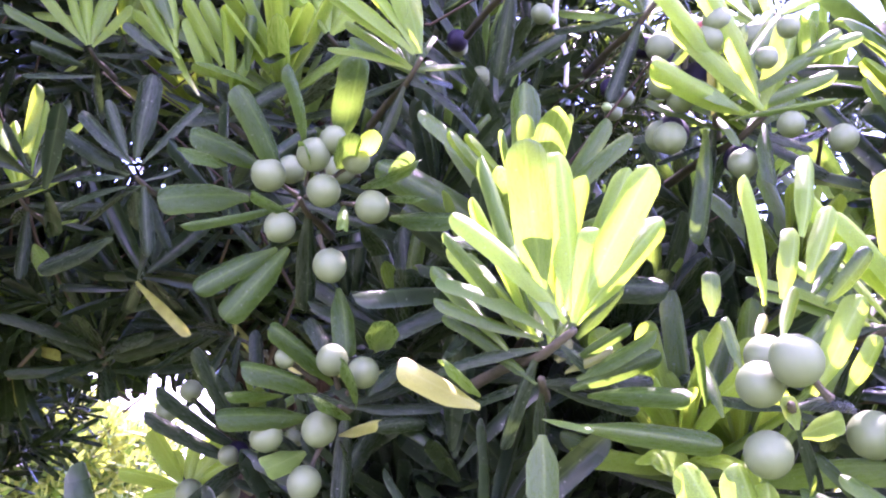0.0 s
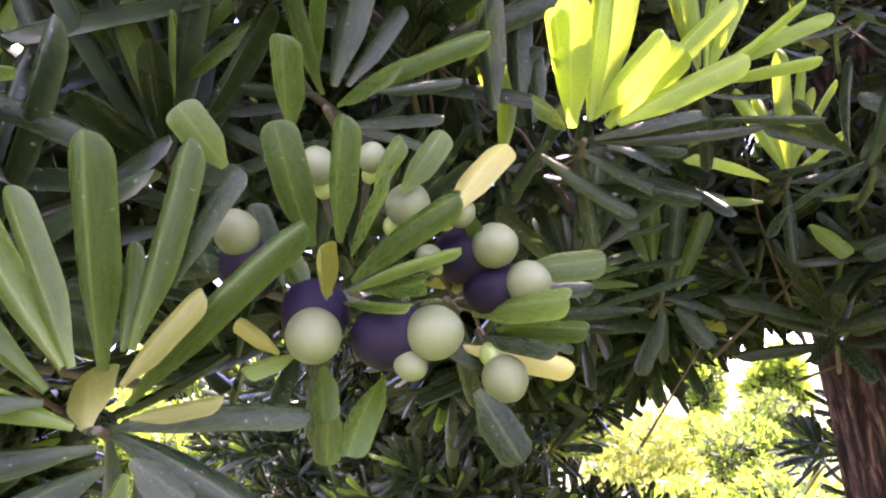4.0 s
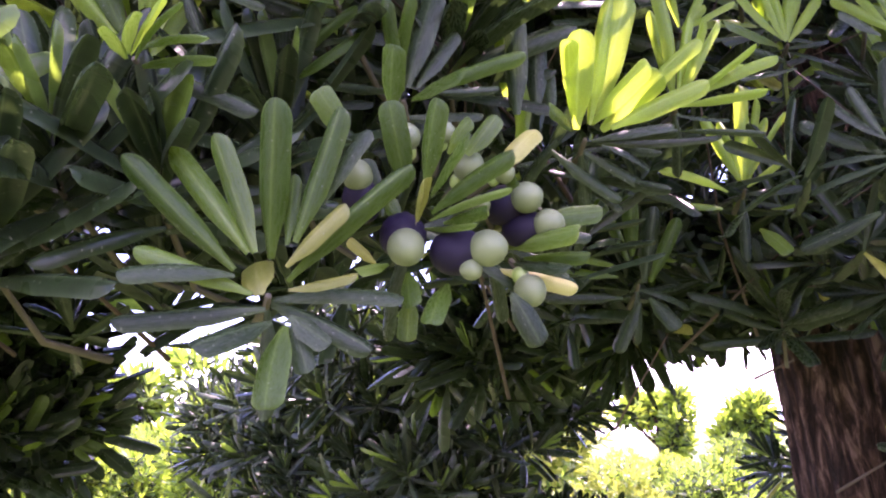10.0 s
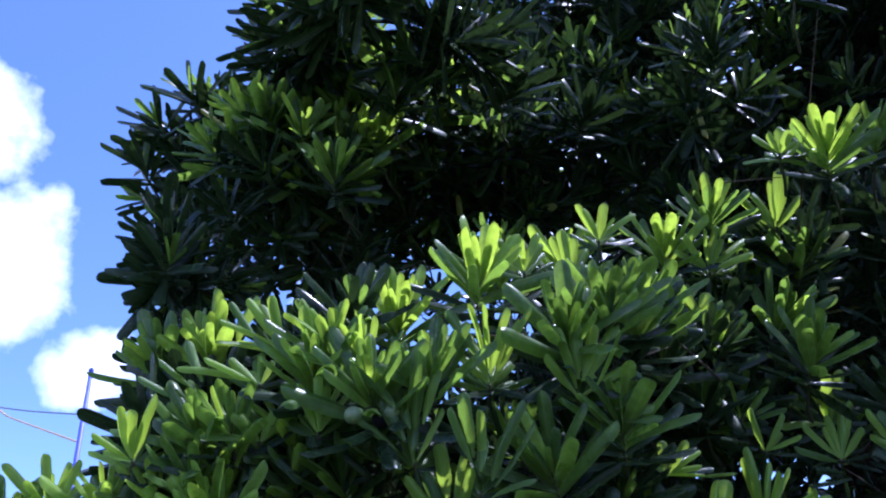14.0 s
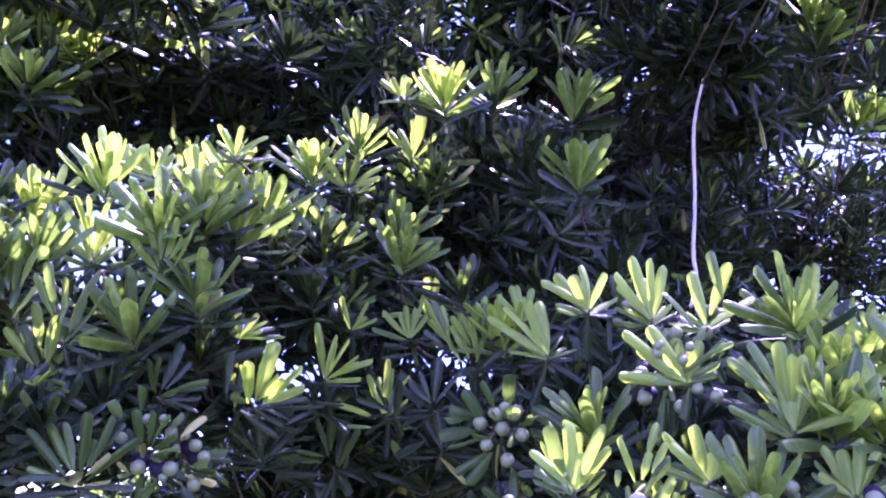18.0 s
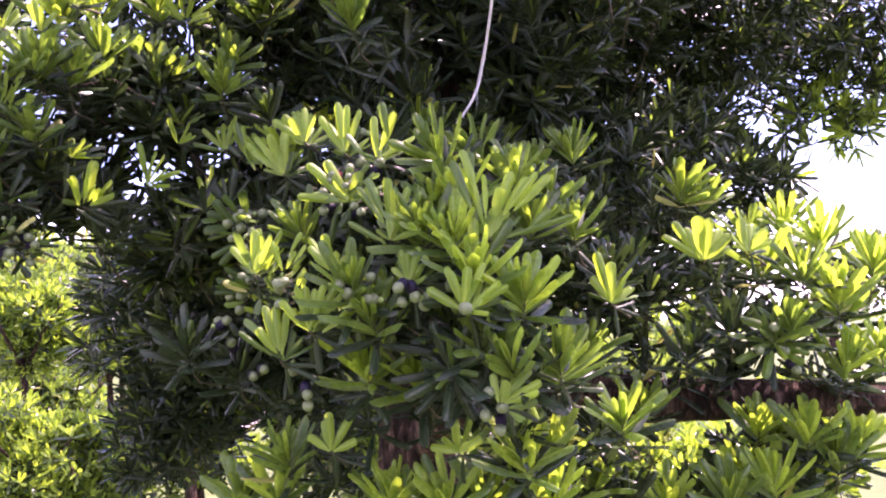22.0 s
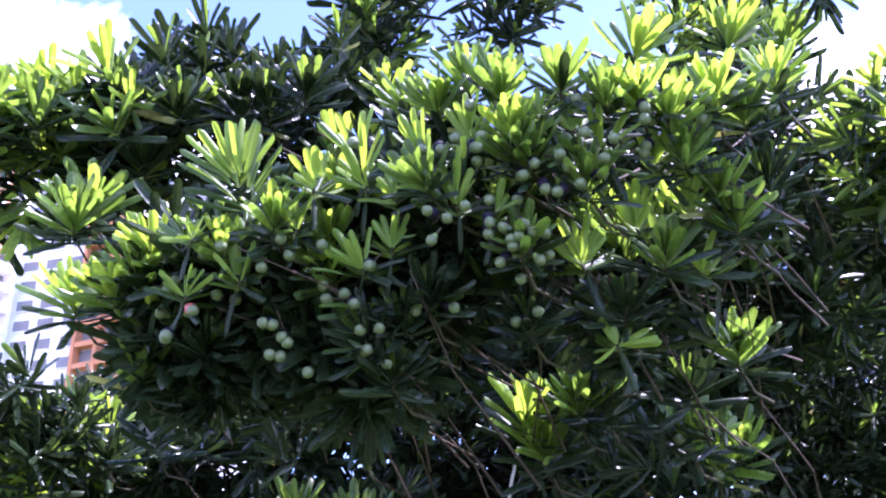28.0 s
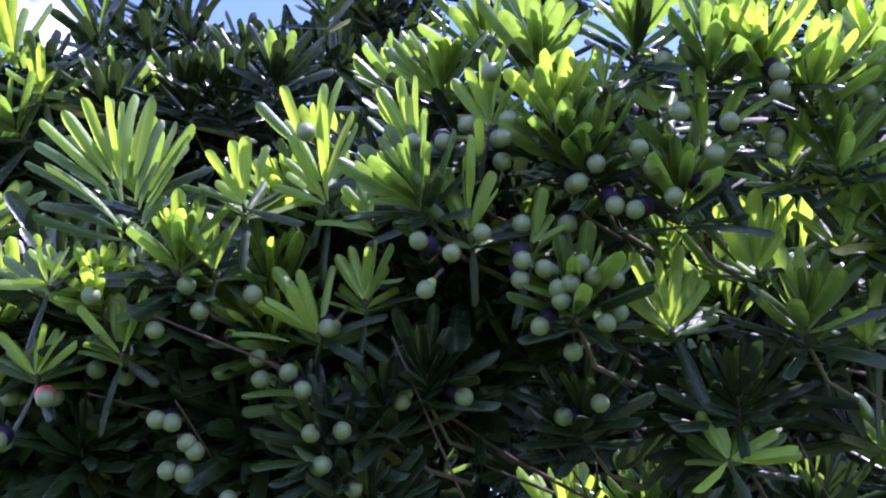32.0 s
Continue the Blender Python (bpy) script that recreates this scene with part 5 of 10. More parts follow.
berry(sprig, (0.1272, 0.3393, 1.6785), (0.1318, 0.3538, 1.6875), 0.0048, 'g')
berry(sprig, (0.1216, 0.3391, 1.6648), (0.1269, 0.3539, 1.6729), 0.0055, 'p')
berry(sprig, (0.1463, 0.3459, 1.6558), (0.1497, 0.3606, 1.6636), 0.0052, 'p')
berry(sprig, (0.1625, 0.3291, 1.6959), (0.1665, 0.3433, 1.7061), 0.0037, '')
berry(sprig, (0.1554, 0.3331, 1.6875), (0.1589, 0.3474, 1.6972), 0.0037, '')
berry(sprig, (0.1616, 0.3389, 1.6657), (0.1639, 0.3534, 1.6743), 0.0045, '')
berry(sprig, (0.1747, 0.3329, 1.6572), (0.1770, 0.3475, 1.6654), 0.0047, '')
sprig = twig((0.124, 0.276, 1.574), (0.139, 0.318, 1.571), True, inner=3)
berry(sprig, (0.122, 0.262, 1.583), (0.131, 0.266, 1.572), 0.0058, '')
leaf(sprig, (0.1247, 0.2715, 1.5983), (0.1325, 0.2738, 1.6161), 0.0056, 0)
leaf(sprig, (0.1203, 0.2708, 1.5972), (0.1193, 0.2572, 1.6249), 0.0056, 0)
leaf(sprig, (0.1309, 0.2693, 1.6123), (0.1398, 0.2749, 1.6355), 0.0053, 0)
leaf(sprig, (0.1317, 0.2728, 1.6020), (0.1432, 0.2775, 1.6219), 0.0053, 0)
leaf(sprig, (0.1245, 0.2754, 1.5894), (0.1323, 0.2836, 1.6026), 0.0036, 0)
leaf(sprig, (0.1298, 0.2767, 1.5758), (0.1439, 0.2721, 1.5980), 0.0068, 0)
leaf(sprig, (0.1381, 0.2782, 1.5752), (0.1462, 0.2719, 1.5871), 0.0049, 0)
leaf(sprig, (0.1269, 0.2804, 1.5667), (0.1339, 0.2732, 1.5701), 0.0063, 0)
leaf(sprig, (0.1262, 0.2806, 1.5681), (0.1256, 0.2814, 1.5764), 0.0053, 0)
leaf(sprig, (0.1275, 0.2771, 1.5840), (0.1367, 0.2774, 1.5941), 0.0036, 1)
leaf(sprig, (0.1136, 0.2739, 1.5822), (0.1133, 0.2779, 1.5962), 0.0036, 1)
leaf(sprig, (0.1090, 0.2795, 1.5723), (0.1095, 0.2865, 1.5864), 0.0041, 5)
leaf(sprig, (0.1049, 0.2774, 1.5752), (0.1034, 0.2645, 1.5911), 0.0036, 5)
leaf(sprig, (0.1078, 0.2715, 1.5957), (0.1093, 0.2710, 1.6064), 0.0044, 1)
leaf(sprig, (0.1179, 0.2734, 1.5897), (0.1247, 0.2828, 1.5967), 0.0029, 4)
leaf(sprig, (0.1312, 0.2694, 1.5987), (0.1446, 0.2772, 1.6116), 0.0044, 5)
leaf(sprig, (0.1333, 0.2694, 1.5958), (0.1455, 0.2657, 1.6073), 0.0044, 5)
berry(sprig, (0.1162, 0.2712, 1.5791), (0.1215, 0.2872, 1.5818), 0.0055, '')
berry(sprig, (0.1198, 0.2751, 1.5857), (0.1252, 0.2910, 1.5890), 0.0051, '')
berry(sprig, (0.1156, 0.2716, 1.5634), (0.1228, 0.2881, 1.5645), 0.0055, '')
berry(sprig, (0.1440, 0.2822, 1.5656), (0.1483, 0.2984, 1.5675), 0.0059, '')
sprig = twig((0.122, 0.294, 1.542), (0.136, 0.338, 1.532), True, inner=3)
leaf(sprig, (0.1182, 0.2954, 1.5458), (0.1171, 0.2893, 1.5590), 0.0064, 0)
leaf(sprig, (0.1307, 0.2966, 1.5434), (0.1293, 0.2847, 1.5562), 0.0064, 0)
sprig = twig((-0.103, 0.503, 1.560), (-0.117, 0.546, 1.553), True, inner=3)
leaf(sprig, (-0.1047, 0.5051, 1.5622), (-0.1146, 0.4886, 1.5906), 0.0106, 0)
leaf(sprig, (-0.1047, 0.5066, 1.5615), (-0.1118, 0.5035, 1.5792), 0.0095, 0)
leaf(sprig, (-0.1019, 0.5012, 1.5618), (-0.0992, 0.5054, 1.5839), 0.0079, 0)
leaf(sprig, (-0.1024, 0.5046, 1.5615), (-0.0844, 0.5009, 1.5800), 0.0095, 0)
leaf(sprig, (-0.1028, 0.5072, 1.5612), (-0.0736, 0.4937, 1.5750), 0.0090, 0)
leaf(sprig, (-0.1062, 0.5070, 1.5611), (-0.1248, 0.4795, 1.5725), 0.0079, 0)
leaf(sprig, (-0.1041, 0.5026, 1.5603), (-0.1242, 0.4982, 1.5581), 0.0090, 0)
berry(sprig, (-0.1016, 0.5067, 1.6097), (-0.1079, 0.5215, 1.6153), 0.0059, '')
berry(sprig, (-0.1164, 0.5115, 1.6005), (-0.1198, 0.5266, 1.6056), 0.0060, '')
berry(sprig, (-0.1001, 0.4995, 1.5585), (-0.1043, 0.5150, 1.5619), 0.0068, 'p')
berry(sprig, (-0.0808, 0.4976, 1.5572), (-0.0862, 0.5130, 1.5607), 0.0068, '')
sprig = twig((-0.185, 0.367, 1.731), (-0.201, 0.404, 1.738), True, inner=3)
leaf(sprig, (-0.1860, 0.3687, 1.7388), (-0.1768, 0.3488, 1.7837), 0.0081, 0)
leaf(sprig, (-0.1866, 0.3682, 1.7371), (-0.1909, 0.3627, 1.7817), 0.0049, 0)
leaf(sprig, (-0.1844, 0.3664, 1.7336), (-0.1731, 0.3657, 1.7770), 0.0049, 0)
leaf(sprig, (-0.1847, 0.3680, 1.7338), (-0.1645, 0.3593, 1.7667), 0.0063, 0)
leaf(sprig, (-0.1839, 0.3671, 1.7334), (-0.1624, 0.3730, 1.7723), 0.0049, 0)
leaf(sprig, (-0.1847, 0.3705, 1.7334), (-0.1544, 0.3761, 1.7510), 0.0058, 0)
leaf(sprig, (-0.1828, 0.3669, 1.7322), (-0.1449, 0.3661, 1.7498), 0.0040, 0)
leaf(sprig, (-0.1771, 0.3692, 1.7349), (-0.1384, 0.3751, 1.7504), 0.0076, 0)
leaf(sprig, (-0.1842, 0.3705, 1.7322), (-0.1440, 0.3672, 1.7288), 0.0049, 0)
sprig = twig((-0.188, 0.424, 1.796), (-0.201, 0.460, 1.807), True, inner=3)
leaf(sprig, (-0.1882, 0.4227, 1.7985), (-0.1877, 0.4074, 1.8305), 0.0064, 0)
leaf(sprig, (-0.1866, 0.4228, 1.7976), (-0.1681, 0.4268, 1.8257), 0.0064, 0)
leaf(sprig, (-0.1872, 0.4260, 1.7981), (-0.1580, 0.4262, 1.8063), 0.0059, 0)
leaf(sprig, (-0.1882, 0.4264, 1.7984), (-0.1743, 0.4340, 1.8128), 0.0059, 0)
sprig = twig((-0.175, 0.466, 1.710), (-0.186, 0.505, 1.712), True, inner=3)
leaf(sprig, (-0.1751, 0.4672, 1.7144), (-0.1695, 0.4628, 1.7727), 0.0089, 0)
leaf(sprig, (-0.1759, 0.4685, 1.7137), (-0.1795, 0.4684, 1.7570), 0.0055, 0)
leaf(sprig, (-0.1762, 0.4670, 1.7136), (-0.1885, 0.4591, 1.7582), 0.0072, 0)
leaf(sprig, (-0.1839, 0.4637, 1.7104), (-0.2111, 0.4380, 1.7299), 0.0078, 0)
leaf(sprig, (-0.1748, 0.4684, 1.7140), (-0.1596, 0.4615, 1.7600), 0.0055, 0)
leaf(sprig, (-0.1737, 0.4654, 1.7126), (-0.1582, 0.4738, 1.7517), 0.0050, 0)
leaf(sprig, (-0.1734, 0.4660, 1.7131), (-0.1494, 0.4676, 1.7544), 0.0033, 0)
leaf(sprig, (-0.1739, 0.4679, 1.7118), (-0.1489, 0.4727, 1.7267), 0.0055, 0)
leaf(sprig, (-0.1882, 0.4633, 1.7012), (-0.2048, 0.4413, 1.7034), 0.0061, 1)
leaf(sprig, (-0.1716, 0.4746, 1.6877), (-0.1570, 0.4592, 1.6713), 0.0083, 1)
leaf(sprig, (-0.1638, 0.4755, 1.6981), (-0.1417, 0.4605, 1.6937), 0.0055, 1)
leaf(sprig, (-0.1786, 0.4713, 1.6980), (-0.1889, 0.4502, 1.6851), 0.0094, 2)
sprig = twig((-0.222, 0.283, 1.760), (-0.245, 0.315, 1.775), True, inner=3)
leaf(sprig, (-0.2229, 0.2842, 1.7623), (-0.2194, 0.2815, 1.7844), 0.0082, 0)
leaf(sprig, (-0.2217, 0.2842, 1.7620), (-0.2050, 0.2881, 1.7832), 0.0063, 0)
leaf(sprig, (-0.2199, 0.2823, 1.7604), (-0.1982, 0.2897, 1.7773), 0.0041, 0)
leaf(sprig, (-0.2216, 0.2843, 1.7612), (-0.1972, 0.2818, 1.7654), 0.0056, 0)
leaf(sprig, (-0.2218, 0.2849, 1.7611), (-0.1969, 0.2874, 1.7601), 0.0026, 0)
leaf(sprig, (-0.2022, 0.2880, 1.7575), (-0.1762, 0.2902, 1.7563), 0.0017, 7)
leaf(sprig, (-0.2235, 0.2838, 1.7618), (-0.2292, 0.2751, 1.7753), 0.0063, 0)
sprig = twig((-0.247, 0.312, 1.705), (-0.272, 0.346, 1.711), True, inner=3)
leaf(sprig, (-0.2480, 0.3097, 1.7276), (-0.2406, 0.2938, 1.7617), 0.0080, 0)
leaf(sprig, (-0.2463, 0.3128, 1.7168), (-0.2330, 0.3014, 1.7544), 0.0080, 0)
leaf(sprig, (-0.2525, 0.3082, 1.7119), (-0.2629, 0.3103, 1.7499), 0.0072, 2)
leaf(sprig, (-0.2485, 0.3138, 1.7070), (-0.2395, 0.3010, 1.7274), 0.0060, 0)
leaf(sprig, (-0.2459, 0.3112, 1.7063), (-0.2398, 0.3146, 1.7382), 0.0048, 0)
leaf(sprig, (-0.2219, 0.3176, 1.7060), (-0.1785, 0.3297, 1.7096), 0.0052, 2)
leaf(sprig, (-0.1781, 0.3301, 1.7051), (-0.1444, 0.3365, 1.6985), 0.0032, 2)
leaf(sprig, (-0.2159, 0.3195, 1.7039), (-0.1839, 0.3142, 1.6938), 0.0052, 2)
leaf(sprig, (-0.2211, 0.3260, 1.6927), (-0.1837, 0.3153, 1.6797), 0.0052, 2)
leaf(sprig, (-0.2287, 0.3190, 1.6954), (-0.2040, 0.3239, 1.6770), 0.0060, 2)
sprig = twig((-0.138, 0.461, 1.787), (-0.147, 0.499, 1.795), True, inner=3)
leaf(sprig, (-0.1399, 0.4599, 1.7904), (-0.1583, 0.4400, 1.8172), 0.0084, 0)
leaf(sprig, (-0.1428, 0.4635, 1.7885), (-0.1648, 0.4286, 1.7981), 0.0084, 1)
leaf(sprig, (-0.1385, 0.4604, 1.7892), (-0.1400, 0.4576, 1.8265), 0.0067, 0)
leaf(sprig, (-0.1386, 0.4591, 1.7882), (-0.1449, 0.4519, 1.8152), 0.0050, 0)
leaf(sprig, (-0.1380, 0.4610, 1.7898), (-0.1307, 0.4625, 1.8328), 0.0078, 0)
leaf(sprig, (-0.1381, 0.4636, 1.7910), (-0.1224, 0.4638, 1.8361), 0.0062, 0)
leaf(sprig, (-0.1377, 0.4629, 1.7894), (-0.1182, 0.4638, 1.8125), 0.0073, 0)
leaf(sprig, (-0.1360, 0.4645, 1.7729), (-0.1664, 0.4483, 1.7706), 0.0078, 2)
leaf(sprig, (-0.1409, 0.4623, 1.7783), (-0.1544, 0.4353, 1.7789), 0.0067, 2)
sprig = twig((-0.070, 0.458, 1.746), (-0.073, 0.499, 1.752), True, inner=3)
leaf(sprig, (-0.0868, 0.4475, 1.7728), (-0.1087, 0.4424, 1.8198), 0.0057, 0)
leaf(sprig, (-0.0870, 0.4427, 1.7833), (-0.0963, 0.4390, 1.8176), 0.0089, 1)
leaf(sprig, (-0.0862, 0.4466, 1.7754), (-0.0876, 0.4414, 1.8112), 0.0078, 0)
leaf(sprig, (-0.0846, 0.4471, 1.7690), (-0.1095, 0.4481, 1.8048), 0.0068, 0)
leaf(sprig, (-0.0775, 0.4544, 1.7513), (-0.0905, 0.4509, 1.7798), 0.0078, 0)
leaf(sprig, (-0.0660, 0.4548, 1.7668), (-0.0780, 0.4356, 1.7947), 0.0068, 0)
leaf(sprig, (-0.0601, 0.4568, 1.7690), (-0.0697, 0.4404, 1.7975), 0.0078, 0)
leaf(sprig, (-0.0633, 0.4536, 1.7656), (-0.0613, 0.4417, 1.7909), 0.0063, 0)
leaf(sprig, (-0.0730, 0.4532, 1.7589), (-0.0773, 0.4397, 1.7870), 0.0078, 0)
leaf(sprig, (-0.0704, 0.4583, 1.7538), (-0.0719, 0.4536, 1.7804), 0.0068, 0)
leaf(sprig, (-0.0551, 0.4580, 1.7805), (-0.0505, 0.4605, 1.8204), 0.0078, 0)
leaf(sprig, (-0.0554, 0.4617, 1.7664), (-0.0463, 0.4473, 1.8061), 0.0068, 1)
leaf(sprig, (-0.0623, 0.4598, 1.7522), (-0.0575, 0.4480, 1.7926), 0.0068, 0)
leaf(sprig, (-0.0642, 0.4607, 1.7500), (-0.0513, 0.4608, 1.7869), 0.0068, 0)
leaf(sprig, (-0.0446, 0.4640, 1.7644), (-0.0262, 0.4703, 1.7868), 0.0037, 1)
leaf(sprig, (-0.0633, 0.4612, 1.7407), (-0.0369, 0.4663, 1.7616), 0.0094, 2)
leaf(sprig, (-0.0660, 0.4619, 1.7416), (-0.0500, 0.4392, 1.7436), 0.0078, 2)
leaf(sprig, (-0.0925, 0.4439, 1.7700), (-0.1087, 0.4385, 1.7878), 0.0078, 2)
leaf(sprig, (-0.0847, 0.4487, 1.7619), (-0.0968, 0.4540, 1.7723), 0.0078, 2)
sprig = twig((-0.013, 0.468, 1.785), (-0.009, 0.510, 1.794), True, inner=3)
berry(sprig, (0.054, 0.509, 1.792), (0.054, 0.498, 1.791), 0.0057, 'p')
berry(sprig, (0.145, 0.555, 1.762), (0.137, 0.545, 1.764), 0.0055, 'g')
leaf(sprig, (-0.0136, 0.4663, 1.7859), (-0.0280, 0.4522, 1.8154), 0.0079, 0)
leaf(sprig, (-0.0131, 0.4670, 1.7865), (-0.0196, 0.4612, 1.8239), 0.0079, 0)
leaf(sprig, (-0.0126, 0.4677, 1.7867), (-0.0122, 0.4659, 1.8257), 0.0074, 0)
leaf(sprig, (-0.0117, 0.4715, 1.7878), (-0.0016, 0.4782, 1.8221), 0.0079, 0)
leaf(sprig, (-0.0118, 0.4690, 1.7858), (-0.0004, 0.4720, 1.8022), 0.0105, 0)
leaf(sprig, (-0.0139, 0.4660, 1.7853), (-0.0325, 0.4586, 1.8089), 0.0063, 0)
leaf(sprig, (-0.0115, 0.4676, 1.7852), (0.0070, 0.4641, 1.7993), 0.0068, 0)
leaf(sprig, (-0.0242, 0.4686, 1.7824), (-0.0434, 0.4481, 1.7656), 0.0074, 2)
sprig = twig((-0.248, 0.482, 1.669), (-0.265, 0.521, 1.666), False, inner=3)
leaf(sprig, (-0.2592, 0.4783, 1.6755), (-0.2998, 0.4603, 1.6877), 0.0094, 5)
leaf(sprig, (-0.2591, 0.4822, 1.6628), (-0.2983, 0.4495, 1.6681), 0.0100, 2)
leaf(sprig, (-0.2591, 0.4796, 1.6820), (-0.2755, 0.4528, 1.6891), 0.0053, 1)
leaf(sprig, (-0.2506, 0.4763, 1.6803), (-0.2664, 0.4697, 1.7317), 0.0088, 5)
leaf(sprig, (-0.2480, 0.4761, 1.6862), (-0.2419, 0.4692, 1.7232), 0.0100, 5)
leaf(sprig, (-0.2456, 0.4856, 1.6704), (-0.2316, 0.4832, 1.7167), 0.0117, 2)
leaf(sprig, (-0.2406, 0.4820, 1.6693), (-0.2189, 0.4835, 1.7076), 0.0088, 5)
leaf(sprig, (-0.2435, 0.4860, 1.6604), (-0.2275, 0.4823, 1.6391), 0.0100, 2)
leaf(sprig, (-0.2497, 0.4835, 1.6581), (-0.2668, 0.4761, 1.6295), 0.0100, 2)
sprig = twig((-0.259, 0.154, 1.624), (-0.289, 0.184, 1.626), False, inner=3)
leaf(sprig, (-0.2666, 0.1490, 1.6321), (-0.2883, 0.1278, 1.6663), 0.0071, 5)
leaf(sprig, (-0.2609, 0.1487, 1.6357), (-0.2853, 0.1409, 1.6747), 0.0071, 1)
leaf(sprig, (-0.2590, 0.1489, 1.6354), (-0.2661, 0.1424, 1.6699), 0.0073, 1)
leaf(sprig, (-0.2591, 0.1553, 1.6347), (-0.2437, 0.1413, 1.6742), 0.0088, 5)
leaf(sprig, (-0.2530, 0.1554, 1.6376), (-0.2506, 0.1573, 1.6580), 0.0043, 5)
leaf(sprig, (-0.2490, 0.1539, 1.6374), (-0.2321, 0.1563, 1.6729), 0.0076, 5)
leaf(sprig, (-0.2430, 0.1588, 1.6480), (-0.2296, 0.1609, 1.6688), 0.0063, 2)
leaf(sprig, (-0.2556, 0.1578, 1.6283), (-0.2177, 0.1625, 1.6562), 0.0063, 5)
leaf(sprig, (-0.2531, 0.1548, 1.6315), (-0.2333, 0.1559, 1.6455), 0.0063, 4)
leaf(sprig, (-0.2620, 0.1538, 1.6247), (-0.2702, 0.1608, 1.6387), 0.0098, 4)
leaf(sprig, (-0.2550, 0.1579, 1.6257), (-0.2334, 0.1612, 1.6262), 0.0043, 4)
leaf(sprig, (-0.2631, 0.1522, 1.6252), (-0.2837, 0.1296, 1.6394), 0.0063, 1)
leaf(sprig, (-0.2652, 0.1477, 1.6303), (-0.2791, 0.1211, 1.6330), 0.0073, 2)
leaf(sprig, (-0.2619, 0.1560, 1.6214), (-0.2929, 0.1293, 1.6211), 0.0078, 2)
leaf(sprig, (-0.2604, 0.1562, 1.6174), (-0.2634, 0.1305, 1.6095), 0.0078, 2)
leaf(sprig, (-0.2567, 0.1575, 1.6158), (-0.2538, 0.1433, 1.5950), 0.0096, 5)
leaf(sprig, (-0.2546, 0.1588, 1.6156), (-0.2509, 0.1597, 1.6020), 0.0063, 2)
leaf(sprig, (-0.2546, 0.1576, 1.6180), (-0.2453, 0.1628, 1.6093), 0.0073, 2)
sprig = twig((-0.233, 0.192, 1.647), (-0.255, 0.226, 1.653), False, inner=3)
berry(sprig, (-0.2321, 0.1843, 1.6380), (-0.2480, 0.2064, 1.6554), 0.0057, 'p', 1.3)
berry(sprig, (-0.2405, 0.1737, 1.6595), (-0.2469, 0.1859, 1.6458), 0.0046, 'p', 1.3)
berry(sprig, (-0.2184, 0.2028, 1.6646), (-0.2330, 0.2093, 1.6570), 0.0049, 'g')
berry(sprig, (-0.2333, 0.1918, 1.6752), (-0.2393, 0.2034, 1.6635), 0.0042, 'g')
berry(sprig, (-0.2227, 0.1974, 1.6755), (-0.2332, 0.2060, 1.6646), 0.0033, 'g')
berry(sprig, (-0.2167, 0.1948, 1.6302), (-0.2295, 0.1980, 1.6413), 0.0034, 'g')
leaf(sprig, (-0.2346, 0.1852, 1.6823), (-0.2256, 0.1741, 1.6972), 0.0086, 5)
leaf(sprig, (-0.2305, 0.1843, 1.6559), (-0.2245, 0.1684, 1.6758), 0.0080, 5)
leaf(sprig, (-0.2244, 0.1851, 1.6558), (-0.2124, 0.1731, 1.6757), 0.0083, 5)
leaf(sprig, (-0.2259, 0.1909, 1.6543), (-0.2037, 0.1724, 1.6635), 0.0073, 5)
leaf(sprig, (-0.2259, 0.1903, 1.6487), (-0.1954, 0.1786, 1.6586), 0.0070, 5)
leaf(sprig, (-0.2270, 0.1903, 1.6463), (-0.1988, 0.1824, 1.6496), 0.0027, 7)
leaf(sprig, (-0.2294, 0.1867, 1.6452), (-0.2151, 0.1670, 1.6508), 0.0064, 4)
leaf(sprig, (-0.2360, 0.1886, 1.6478), (-0.2429, 0.1895, 1.6583), 0.0052, 1)
leaf(sprig, (-0.2300, 0.1922, 1.6448), (-0.2066, 0.1829, 1.6391), 0.0026, 1)
leaf(sprig, (-0.2086, 0.2027, 1.6602), (-0.1994, 0.2175, 1.6795), 0.0072, 3)
leaf(sprig, (-0.2155, 0.1967, 1.6661), (-0.2055, 0.2002, 1.6772), 0.0069, 1)
leaf(sprig, (-0.2211, 0.1949, 1.6675), (-0.2112, 0.1893, 1.6745), 0.0058, 1)
leaf(sprig, (-0.2261, 0.1976, 1.6469), (-0.2057, 0.1846, 1.6438), 0.0043, 5)
leaf(sprig, (-0.2398, 0.1965, 1.6258), (-0.2415, 0.1964, 1.6120), 0.0066, 5)
leaf(sprig, (-0.2371, 0.1921, 1.6324), (-0.2336, 0.1868, 1.6207), 0.0063, 5)
leaf(sprig, (-0.2287, 0.2016, 1.6286), (-0.2241, 0.1816, 1.6171), 0.0069, 5)
leaf(sprig, (-0.2111, 0.2101, 1.6238), (-0.2062, 0.2176, 1.6077), 0.0083, 2)
leaf(sprig, (-0.2488, 0.1799, 1.6768), (-0.2476, 0.1672, 1.6865), 0.0081, 1)
leaf(sprig, (-0.2470, 0.1903, 1.6364), (-0.2509, 0.1821, 1.6438), 0.0037, 3)
leaf(sprig, (-0.2422, 0.1898, 1.6356), (-0.2460, 0.1784, 1.6326), 0.0046, 7)
leaf(sprig, (-0.2405, 0.1854, 1.6496), (-0.2435, 0.1816, 1.6675), 0.0063, 2)
sprig = twig((-0.220, 0.217, 1.645), (-0.237, 0.254, 1.649), False, inner=3)
berry(sprig, (-0.2113, 0.1961, 1.6357), (-0.2348, 0.1963, 1.6377), 0.0056, 'p', 1.3)
